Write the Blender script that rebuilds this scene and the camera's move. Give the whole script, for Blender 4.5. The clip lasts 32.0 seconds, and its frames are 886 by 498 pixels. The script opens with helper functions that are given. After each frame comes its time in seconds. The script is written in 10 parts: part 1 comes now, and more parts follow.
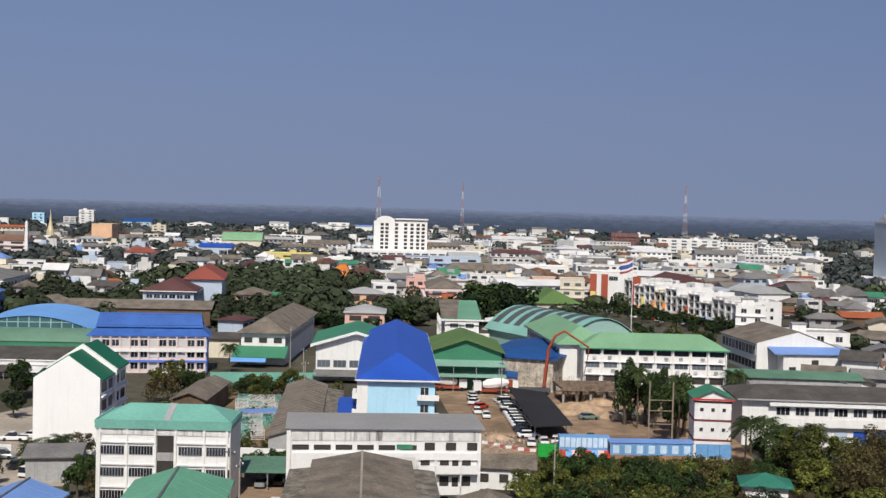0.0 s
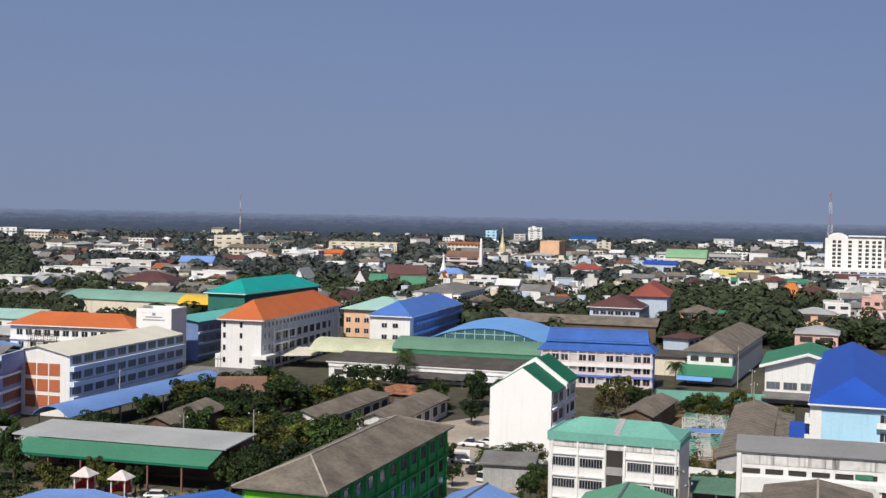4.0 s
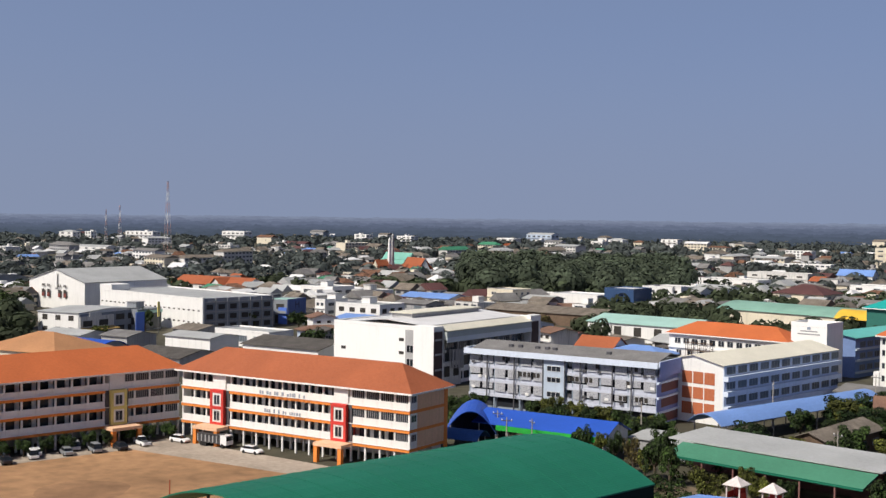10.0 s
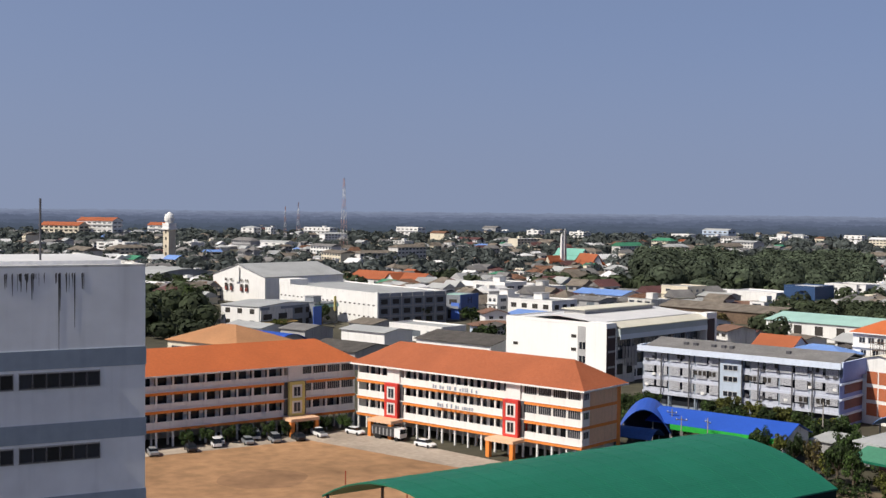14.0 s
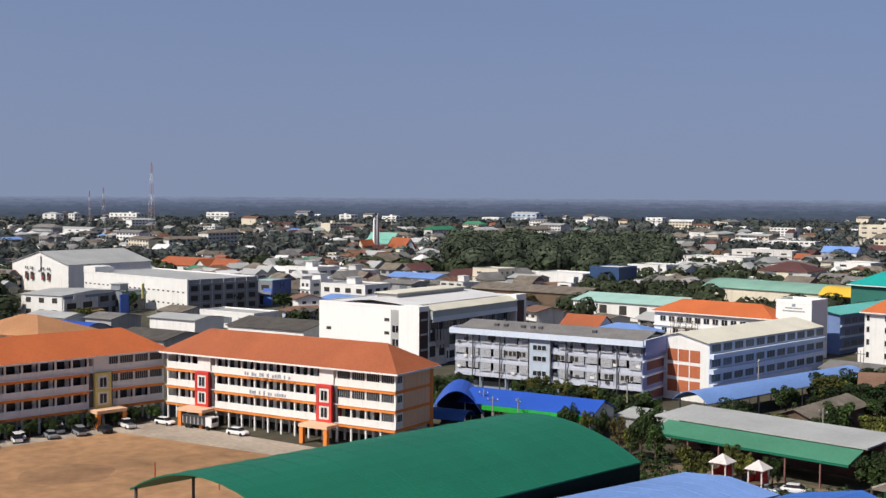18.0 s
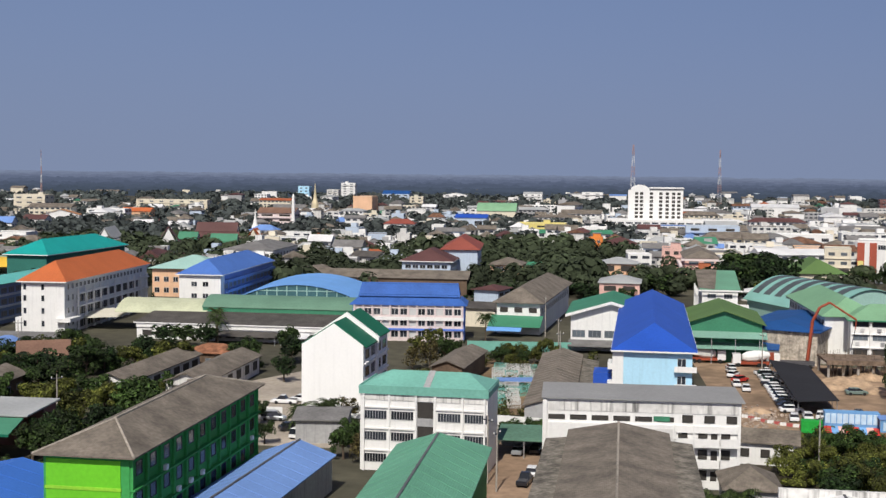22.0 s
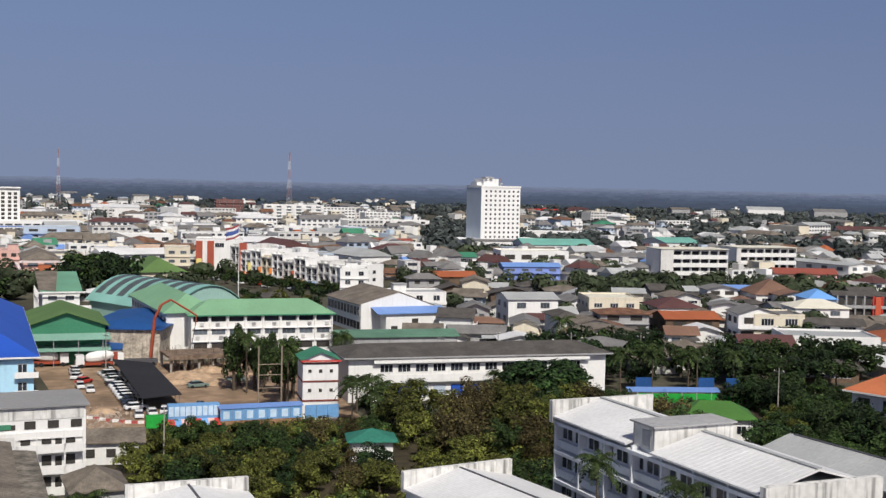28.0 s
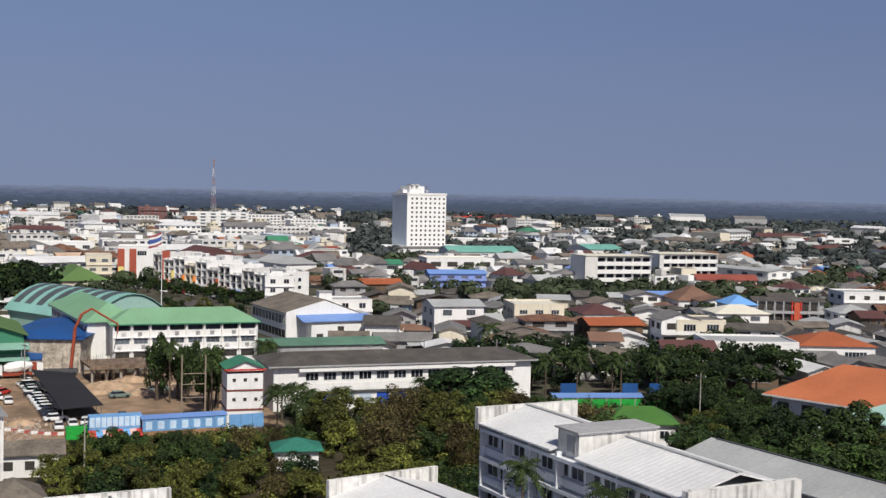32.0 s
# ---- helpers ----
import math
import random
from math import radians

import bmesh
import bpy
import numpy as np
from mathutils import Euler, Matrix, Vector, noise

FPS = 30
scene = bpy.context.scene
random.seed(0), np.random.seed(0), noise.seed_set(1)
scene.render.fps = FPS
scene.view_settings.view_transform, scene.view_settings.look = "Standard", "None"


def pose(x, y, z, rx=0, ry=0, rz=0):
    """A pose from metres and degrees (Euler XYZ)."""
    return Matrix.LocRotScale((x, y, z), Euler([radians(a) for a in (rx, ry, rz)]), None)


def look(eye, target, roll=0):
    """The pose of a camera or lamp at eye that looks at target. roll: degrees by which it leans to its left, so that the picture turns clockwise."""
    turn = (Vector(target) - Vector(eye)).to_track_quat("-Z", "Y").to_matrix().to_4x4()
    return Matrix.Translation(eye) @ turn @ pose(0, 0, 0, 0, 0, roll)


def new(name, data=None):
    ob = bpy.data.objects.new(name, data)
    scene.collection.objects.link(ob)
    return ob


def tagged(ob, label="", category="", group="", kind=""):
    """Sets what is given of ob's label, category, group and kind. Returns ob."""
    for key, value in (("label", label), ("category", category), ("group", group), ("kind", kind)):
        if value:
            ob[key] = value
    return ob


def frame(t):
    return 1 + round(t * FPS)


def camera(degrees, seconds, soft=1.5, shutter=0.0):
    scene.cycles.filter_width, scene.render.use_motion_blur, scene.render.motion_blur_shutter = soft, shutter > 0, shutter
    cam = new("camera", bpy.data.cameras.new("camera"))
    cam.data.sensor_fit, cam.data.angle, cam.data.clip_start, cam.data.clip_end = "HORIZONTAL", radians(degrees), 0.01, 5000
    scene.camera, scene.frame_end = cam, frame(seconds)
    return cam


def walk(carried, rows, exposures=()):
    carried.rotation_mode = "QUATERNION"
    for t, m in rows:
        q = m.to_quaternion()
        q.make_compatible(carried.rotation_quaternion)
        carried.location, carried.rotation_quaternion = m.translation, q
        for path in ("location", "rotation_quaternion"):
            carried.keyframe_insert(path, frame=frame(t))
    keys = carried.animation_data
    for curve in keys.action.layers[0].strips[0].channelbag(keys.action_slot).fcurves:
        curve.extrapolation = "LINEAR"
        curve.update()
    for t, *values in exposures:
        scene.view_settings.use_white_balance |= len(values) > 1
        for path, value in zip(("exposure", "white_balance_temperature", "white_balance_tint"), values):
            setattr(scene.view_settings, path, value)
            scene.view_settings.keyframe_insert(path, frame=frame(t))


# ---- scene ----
cam = camera(39.66, 32.0, soft=1.42)
# seconds, x, y, z, pitch, roll, yaw
ROWS = [
    (0.0, 0.00, 0.00, 45.00, -2.066, -1.528, 0.160),
    (0.5, 0.34, 0.15, 44.97, -2.016, -1.562, 1.757),
    (1.0, 0.23, 0.09, 44.91, -1.899, -1.406, 2.584),
    (1.5, 0.06, 0.08, 44.89, -2.203, -1.199, 3.689),
    (2.0, -0.11, 0.10, 44.96, -2.040, -1.145, 5.596),
    (2.5, -0.36, -0.06, 44.99, -1.989, -1.202, 7.019),
    (3.0, -0.60, -0.20, 45.04, -2.286, -1.090, 9.253),
    (3.5, -0.82, -0.31, 45.02, -1.942, -1.115, 14.338),
    (4.0, -0.89, -0.30, 45.07, -1.738, -1.107, 20.603),
    (4.5, -0.95, -0.30, 45.05, -1.551, -1.063, 26.527),
    (6.5, -0.27, -0.39, 45.17, -1.361, -0.914, 42.358),
    (7.0, -0.26, -0.36, 45.19, -1.362, -0.917, 45.450),
    (7.5, -0.26, -0.33, 45.19, -1.361, -0.920, 47.099),
    (8.0, -0.24, -0.31, 45.15, -1.374, -0.855, 47.844),
    (8.5, -0.21, -0.29, 45.16, -1.503, -0.806, 48.483),
    (9.0, -0.20, -0.28, 45.18, -1.557, -0.856, 48.967),
    (9.5, -0.22, -0.28, 45.17, -1.678, -0.801, 49.644),
    (10.0, -0.24, -0.29, 45.17, -1.651, -0.730, 50.557),
    (10.5, -0.27, -0.28, 45.16, -1.838, -0.777, 51.252),
    (11.0, -0.29, -0.26, 45.15, -1.848, -0.770, 51.800),
    (11.5, -0.32, -0.27, 45.16, -1.861, -0.746, 53.002),
    (12.0, -0.36, -0.25, 45.15, -1.835, -0.705, 55.605),
    (12.5, -0.40, -0.19, 45.16, -1.921, -0.703, 57.142),
    (13.0, -0.47, -0.19, 45.19, -1.943, -0.676, 57.660),
    (13.5, -0.46, -0.16, 45.16, -1.938, -0.630, 58.138),
    (14.0, -0.46, -0.15, 45.16, -1.933, -0.567, 58.575),
    (14.5, -0.49, -0.14, 45.17, -1.979, -0.491, 58.975),
    (16.5, -0.80, 0.14, 45.09, -2.229, -0.436, 59.176),
    (17.0, -0.81, 0.20, 45.07, -2.252, -0.375, 58.005),
    (17.5, -0.82, 0.27, 45.08, -2.334, -0.334, 54.458),
    (18.0, -0.83, 0.34, 45.13, -2.592, -0.346, 49.859),
    (18.5, -0.80, 0.38, 45.13, -2.700, -0.303, 45.471),
    (19.0, -0.70, 0.33, 45.03, -2.887, -0.361, 40.480),
    (19.5, -0.62, 0.31, 45.03, -3.092, -0.377, 35.838),
    (20.0, -0.59, 0.31, 45.05, -3.264, -0.489, 31.885),
    (20.5, -0.50, 0.31, 45.09, -3.414, -0.516, 27.606),
    (21.0, -0.33, 0.27, 45.07, -3.496, -0.483, 22.236),
    (21.5, -0.22, 0.19, 45.06, -3.580, -0.466, 16.831),
    (22.0, -0.20, 0.07, 45.05, -3.689, -0.611, 11.917),
    (22.5, -0.19, -0.06, 45.01, -3.820, -0.796, 7.308),
    (23.0, -0.20, -0.16, 44.97, -3.810, -0.906, 2.287),
    (23.5, -0.12, -0.18, 45.00, -3.870, -1.042, -3.319),
    (24.0, -0.18, -0.20, 44.97, -3.944, -1.086, -8.086),
    (24.5, -0.24, -0.31, 44.94, -3.832, -1.213, -11.167),
    (25.0, -0.28, -0.37, 44.98, -3.793, -1.202, -13.439),
    (25.5, -0.31, -0.41, 45.00, -3.735, -1.240, -14.964),
    (27.5, -0.21, -0.27, 44.93, -3.336, -1.174, -17.641),
    (28.0, -0.20, -0.27, 44.94, -3.207, -1.189, -18.119),
    (28.5, -0.20, -0.26, 44.92, -3.154, -1.236, -18.555),
    (29.0, -0.17, -0.25, 44.93, -3.105, -1.278, -18.982),
    (29.5, -0.16, -0.22, 44.97, -3.012, -1.238, -19.373),
    (30.0, -0.14, -0.23, 44.96, -2.975, -1.170, -19.772),
    (30.5, -0.14, -0.24, 44.95, -2.879, -1.218, -20.234),
    (31.0, -0.10, -0.24, 44.98, -2.898, -1.251, -20.673),
    (31.5, -0.10, -0.24, 44.97, -2.810, -1.256, -21.102),
    (32.0, -0.08, -0.24, 44.99, -2.801, -1.230, -21.565),
]
walk(cam, [(t, pose(x, y, z, 90 + pitch, roll, yaw)) for t, x, y, z, pitch, roll, yaw in ROWS], [(0.0, 0.0, 6500, 10), (4.5, 0.06, 6500, 10), (7.0, 0.12, 6600, 10), (14.5, 0.21, 6700, 10), (16.5, 0.21, 6700, 10), (18.0, 0.15, 6600, 10), (21.0, 0.05, 6480, 10), (24.0, 0.0, 6500, 10), (32.0, 0.0, 6500, 10)])

# ---- light ----
SUN_TO = Vector((-0.01, -0.72, 0.80)).normalized()
world = bpy.data.worlds.new("sky")
scene.world = world
world.use_nodes = True
wn, wl = world.node_tree.nodes, world.node_tree.links
sky = wn.new("ShaderNodeTexSky")
sky.sky_type, sky.sun_disc = "NISHITA", False
sky.sun_elevation = math.asin(SUN_TO.z)
sky.sun_rotation = math.atan2(SUN_TO.x, SUN_TO.y)
sky.altitude, sky.air_density, sky.dust_density, sky.ozone_density = 0, 1.0, 1.9, 3.2
way = wn.new("ShaderNodeTexCoord")
lift = wn.new("ShaderNodeMapping")
lift.inputs["Location"].default_value = (0, 0, 0.29)
lift.inputs["Scale"].default_value = (1, 1, 0.40)
lift.inputs["Rotation"].default_value = (0, radians(-3.2), 0)
wl.new(way.outputs["Generated"], lift.inputs[0])
wl.new(lift.outputs[0], sky.inputs[0])
tint = wn.new("ShaderNodeMix")
tint.data_type, tint.blend_type = "RGBA", "MULTIPLY"
tint.inputs[0].default_value = 1.0
tint.inputs[7].default_value = (1.045, 0.888, 0.895, 1)
wl.new(sky.outputs[0], tint.inputs[6])
# dusty haze thickening towards the horizon all round, deeper blue overhead
height = wn.new("ShaderNodeSeparateXYZ")
wl.new(way.outputs["Generated"], height.inputs[0])


def by_height(z0, z1, v0, v1):
    r = wn.new("ShaderNodeMapRange")
    r.interpolation_type = "SMOOTHSTEP"
    r.inputs[1].default_value, r.inputs[2].default_value, r.inputs[3].default_value, r.inputs[4].default_value = z0, z1, v0, v1
    wl.new(height.outputs[2], r.inputs[0])
    return r.outputs[0]


haze = wn.new("ShaderNodeMix")
haze.data_type = "RGBA"
haze.inputs[7].default_value = (1.84, 2.20, 3.20, 1)
wl.new(by_height(-0.02, 0.16, 0.72, 0.0), haze.inputs[0])
wl.new(tint.outputs[2], haze.inputs[6])
deep = wn.new("ShaderNodeMix")
deep.data_type, deep.blend_type = "RGBA", "MULTIPLY"
deep.inputs[7].default_value = (0.37, 0.41, 0.49, 1)
wl.new(by_height(0.17, 0.6, 0.0, 1.0), deep.inputs[0])
wl.new(haze.outputs[2], deep.inputs[6])
wl.new(deep.outputs[2], wn["Background"].inputs[0])
wn["Background"].inputs[1].default_value = 0.113
sun_data = bpy.data.lights.new("sun", "SUN")
sun_data.energy, sun_data.angle, sun_data.color = 4.4, radians(0.6), (1.0, 0.95, 0.86)
sun = new("sun", sun_data)
sun.matrix_world = look(SUN_TO * 300, (0, 0, 0))
scene.view_settings.exposure = 0.0

# ---- materials ----
MATS = {}


def mat(name, col, rough=0.7, metal=0.0, var=0.22, grain=2.0, blotch=0.12, streak=0.0, bump=0.0, rib=0.0, shade=0.0, spec=0.3, leaf=0.0, spread=1.0):
    """A painted, weathered or grown surface: fine grain, broad stains, run-down streaks, ribs of sheet metal."""
    if name in MATS:
        return MATS[name]
    m = bpy.data.materials.new(name)
    m.use_nodes = True
    n, l = m.node_tree.nodes, m.node_tree.links
    b = n["Principled BSDF"]
    b.inputs["Roughness"].default_value, b.inputs["Metallic"].default_value = rough, metal
    b.inputs["Specular IOR Level"].default_value = spec
    co = n.new("ShaderNodeTexCoord")

    def noise_tex(scale, detail=3.0, stretch=None):
        t = n.new("ShaderNodeTexNoise")
        t.inputs["Scale"].default_value, t.inputs["Detail"].default_value = scale, detail
        if stretch:
            mp = n.new("ShaderNodeMapping")
            mp.inputs["Scale"].default_value = stretch
            l.new(co.outputs["Object"], mp.inputs[0])
            l.new(mp.outputs[0], t.inputs["Vector"])
        else:
            l.new(co.outputs["Object"], t.inputs["Vector"])
        return t

    def scaled(sock, lo, hi, a=0.3, z=0.7):
        r = n.new("ShaderNodeMapRange")
        r.inputs[1].default_value, r.inputs[2].default_value, r.inputs[3].default_value, r.inputs[4].default_value = a, z, lo, hi
        l.new(sock, r.inputs[0])
        return r.outputs[0]

    def times(x, y):
        q = n.new("ShaderNodeMath")
        q.operation = "MULTIPLY"
        l.new(x, q.inputs[0]), l.new(y, q.inputs[1])
        return q.outputs[0]

    v = times(scaled(noise_tex(grain).outputs[0], 1 - var * 0.6, 1 + var * 0.5), scaled(noise_tex(blotch, 4.0).outputs[0], 1 - var, 1 + var * 0.5))
    if streak:
        v = times(v, scaled(noise_tex(1.0, 4.0, (1.6, 1.6, 0.10)).outputs[0], 1.0, 1 - streak, 0.52, 0.74))
    if shade:
        oi = n.new("ShaderNodeObjectInfo")
        v = times(v, scaled(oi.outputs["Random"], 1 - shade, 1 + shade, 0, 1))
    # skewed leaf tones paint shade and a few highlights into the crown
    if leaf:
        ge, sq = n.new("ShaderNodeNewGeometry"), n.new("ShaderNodeMath")
        sq.operation = "POWER"
        sq.inputs[1].default_value = 2.2
        l.new(ge.outputs["Random Per Island"], sq.inputs[0])
        v = times(v, scaled(sq.outputs[0], 1 - 0.58 * spread, 1 + 1.1 * spread, 0, 1))
    mul = n.new("ShaderNodeMix")
    mul.data_type, mul.blend_type = "RGBA", "MULTIPLY"
    mul.inputs[0].default_value = 1.0
    mul.inputs[6].default_value = (*col, 1)
    l.new(v, mul.inputs[7])
    l.new(mul.outputs[2], b.inputs["Base Color"])
    h = None
    if rib:
        w = n.new("ShaderNodeTexWave")
        w.inputs["Scale"].default_value = rib
        w.inputs["Distortion"].default_value = 0.2
        l.new(co.outputs["Object"], w.inputs["Vector"])
        h = w.outputs["Fac"]
    elif bump:
        h = noise_tex(grain * 3, 4.0).outputs[0]
    if h:
        bp = n.new("ShaderNodeBump")
        bp.inputs["Strength"].default_value, bp.inputs["Distance"].default_value = 0.5, bump or 0.03
        l.new(h, bp.inputs["Height"])
        l.new(bp.outputs[0], b.inputs["Normal"])
    if leaf:
        tr, mx = n.new("ShaderNodeBsdfTranslucent"), n.new("ShaderNodeMixShader")
        l.new(mul.outputs[2], tr.inputs["Color"])
        mx.inputs[0].default_value = leaf
        l.new(b.outputs[0], mx.inputs[1]), l.new(tr.outputs[0], mx.inputs[2])
        l.new(mx.outputs[0], n["Material Output"].inputs[0])
    MATS[name] = m
    return m


WHITE = mat("white_render", (0.76, 0.755, 0.73), 0.8, streak=0.12, var=0.05, blotch=0.25)
CLEANW = mat("fresh_white_render", (0.84, 0.835, 0.81), 0.8, streak=0.05, var=0.03, blotch=0.1)
PINKW = mat("pinkish_white_paint", (0.72, 0.62, 0.60), 0.8, streak=0.08, var=0.06)
OLDWHITE = mat("stained_white_render", (0.64, 0.63, 0.60), 0.85, streak=0.45, var=0.12)
STAINW = mat("rain_blackened_render", (0.66, 0.65, 0.62), 0.9, streak=0.8, var=0.16, grain=1.2, blotch=0.3)
PALE = mat("pale_blue_grey_paint", (0.46, 0.54, 0.64), 0.75, streak=0.15, var=0.1)
ICEBLUE = mat("ice_blue_paint", (0.62, 0.69, 0.80), 0.75, streak=0.1, var=0.08)
LBLUE = mat("light_blue_paint", (0.42, 0.68, 0.84), 0.75, streak=0.08, var=0.08)
VBLUE = mat("blue_wall_paint", (0.10, 0.20, 0.62), 0.7, var=0.12)
CREAM = mat("cream_paint", (0.68, 0.62, 0.49), 0.8, streak=0.15, var=0.1)
PEACH = mat("peach_paint", (0.74, 0.47, 0.30), 0.8, streak=0.12, var=0.1)
PINK = mat("pink_paint", (0.70, 0.44, 0.38), 0.8, streak=0.15, var=0.1)
YELLOW = mat("yellow_paint", (0.66, 0.57, 0.20), 0.75, var=0.1)
ORANGE = mat("orange_band_paint", (0.74, 0.24, 0.05), 0.7, var=0.1)
RED = mat("red_paint", (0.55, 0.05, 0.04), 0.6, var=0.12)
TERRA = mat("terracotta_panel", (0.42, 0.13, 0.06), 0.8, var=0.15)
BROWNP = mat("brown_panel", (0.20, 0.10, 0.09), 0.8, var=0.15)
LIME = mat("sunlit_lime_green", (0.14, 0.52, 0.02), 0.65, var=0.12)
GREENW = mat("green_wall_paint", (0.045, 0.30, 0.075), 0.7, var=0.15)
GREYW = mat("grey_render", (0.36, 0.36, 0.36), 0.85, streak=0.25, var=0.15)
BLUEGREY = mat("blue_grey_band", (0.26, 0.31, 0.37), 0.8, streak=0.12, var=0.1)
TIMBER = mat("weathered_timber", (0.135, 0.092, 0.062), 0.8, var=0.3, streak=0.2)
CONC = mat("bare_concrete", (0.36, 0.33, 0.29), 0.9, var=0.25, streak=0.3, bump=0.02)
GLASS = mat("dark_window_glass", (0.03, 0.035, 0.045), 0.12, spec=0.35, shade=0.6)
SHADEGL = mat("louvre_glass", (0.10, 0.12, 0.14), 0.3, spec=0.35, shade=0.5)
FRAME = mat("window_frame_paint", (0.55, 0.55, 0.54), 0.5, var=0.05)
# flat dark fill: the inner shade of openings put into a colour
DARKIN = mat("dark_doorway", (0.05, 0.045, 0.04), 0.7)

R_ORANGE = mat("orange_roof_tile", (0.49, 0.130, 0.042), 0.75, streak=0.0, var=0.12, rib=1.4, bump=0.04)
R_ORANGE2 = mat("deep_orange_roof_tile", (0.34, 0.10, 0.042), 0.75, var=0.15, rib=1.4, bump=0.04)
R_TAN = mat("faded_tan_roof", (0.42, 0.21, 0.10), 0.8, var=0.15)
R_CLAY = mat("clay_brown_roof", (0.20, 0.115, 0.080), 0.85, var=0.25, rib=1.4)
R_RED = mat("red_roof_tile", (0.25, 0.068, 0.048), 0.7, var=0.15)
R_MAROON = mat("maroon_roof_tile", (0.105, 0.048, 0.045), 0.7, var=0.2)
R_BLUE = mat("bright_blue_metal_roof", (0.022, 0.085, 0.43), 0.5, var=0.12, rib=1.2, spec=0.35)
R_MBLUE = mat("mid_blue_metal_roof", (0.045, 0.15, 0.50), 0.5, var=0.1, rib=1.2)
R_BLUE2 = mat("faded_blue_metal_roof", (0.16, 0.28, 0.58), 0.55, var=0.12, rib=1.2)
R_BLUE3 = mat("dark_blue_metal_roof", (0.016, 0.075, 0.24), 0.55, var=0.2)
R_SKYB = mat("sky_blue_metal_roof", (0.16, 0.36, 0.72), 0.5, var=0.1)
R_GREEN = mat("green_metal_roof", (0.050, 0.21, 0.12), 0.6, var=0.14, rib=1.2)
R_GREEN2 = mat("light_green_metal_roof", (0.19, 0.36, 0.21), 0.6, var=0.12, rib=1.2)
R_DGREEN = mat("deep_green_metal_roof", (0.010, 0.135, 0.080), 0.55, var=0.12, rib=0.8)
R_LEAF = mat("leaf_green_roof", (0.10, 0.175, 0.055), 0.7, var=0.14)
R_TEAL = mat("teal_metal_roof", (0.17, 0.41, 0.335), 0.55, var=0.15)
R_TEAL2 = mat("bright_teal_roof", (0.012, 0.32, 0.29), 0.55, var=0.12)
R_PTEAL = mat("pale_teal_metal_roof", (0.33, 0.52, 0.46), 0.55, var=0.12)
R_DARK = mat("dark_fibre_cement_roof", (0.088, 0.080, 0.072), 0.9, var=0.35, blotch=0.3, rib=1.6, bump=0.04)
R_BROWN = mat("weathered_fibre_cement_roof", (0.178, 0.152, 0.123), 0.9, var=0.38, blotch=0.3, streak=0.0, rib=1.6, bump=0.04)
R_GREY = mat("grey_fibre_cement_roof", (0.18, 0.175, 0.17), 0.85, var=0.25, blotch=0.25, rib=1.6)
R_LGREY = mat("pale_grey_metal_roof", (0.38, 0.39, 0.385), 0.6, var=0.15, rib=1.2)
R_WHITE = mat("white_metal_roof", (0.66, 0.66, 0.655), 0.55, var=0.12, rib=0.9)
R_CREAM = mat("cream_metal_roof", (0.66, 0.63, 0.52), 0.6, var=0.1)
R_RUST = mat("rusted_iron_roof", (0.17, 0.088, 0.055), 0.9, var=0.5, blotch=0.5)
CANVAS = mat("black_shade_canvas", (0.020, 0.020, 0.024), 0.9, var=0.2)
STEEL = mat("galvanised_steel", (0.40, 0.41, 0.42), 0.45, metal=0.6, var=0.15)
DSTEEL = mat("dull_dark_steel", (0.10, 0.10, 0.11), 0.6, metal=0.3, var=0.2)
RUSTSTEEL = mat("red_oxide_steel", (0.33, 0.07, 0.035), 0.6, var=0.25)
RUBBER = mat("tyre_rubber", (0.02, 0.02, 0.02), 0.85)
SAND = mat("bare_sandy_earth", (0.36, 0.205, 0.105), 0.95, var=0.36, grain=0.35, blotch=0.04, bump=0.05)
DIRT = mat("brown_dirt", (0.28, 0.19, 0.125), 0.95, var=0.35, grain=0.6, blotch=0.06, bump=0.05)
ASPH = mat("worn_asphalt", (0.085, 0.082, 0.08), 0.9, var=0.25, grain=1.5)
PAVE = mat("concrete_yard", (0.37, 0.31, 0.25), 0.9, var=0.25, grain=1.0, blotch=0.1)

# ---- builders ----


def part(name, bm, material, parent, label="", m=None):
    """Links a bmesh (or a mesh) as one object under a thing or part."""
    if isinstance(bm, bmesh.types.BMesh):
        me = bpy.data.meshes.new(name)
        bm.to_mesh(me)
        bm.free()
    else:
        me = bm
    if material and not me.materials:
        me.materials.append(material)
    ob = new(name, me)
    ob.parent = parent
    if m is not None:
        ob.matrix_basis = m
    if label:
        ob["label"] = label
    return ob


def thing(name, label, category, m, group="", kind=""):
    ob = new(name)
    ob.empty_display_size = 0.5
    ob.matrix_basis = m
    return tagged(ob, label, category, group, kind)


def boxes(*specs):
    """One bmesh of boxes given as (x0, x1, y0, y1, z0, z1)."""
    bm = bmesh.new()
    for x0, x1, y0, y1, z0, z1 in specs:
        v = [bm.verts.new(p) for p in ((x0, y0, z0), (x1, y0, z0), (x1, y1, z0), (x0, y1, z0), (x0, y0, z1), (x1, y0, z1), (x1, y1, z1), (x0, y1, z1))]
        for f in ((3, 2, 1, 0), (4, 5, 6, 7), (0, 1, 5, 4), (1, 2, 6, 5), (2, 3, 7, 6), (3, 0, 4, 7)):
            bm.faces.new([v[i] for i in f])
    return bm


def hull(bm, rings, cap=True):
    """Joins rings of equal length into a closed skin."""
    vs = [[bm.verts.new(p) for p in r] for r in rings]
    k = len(rings[0])
    for a, b in zip(vs, vs[1:]):
        for i in range(k):
            bm.faces.new((a[i], a[(i + 1) % k], b[(i + 1) % k], b[i]))
    if cap:
        bm.faces.new(vs[0][::-1])
        bm.faces.new(vs[-1])
    return bm


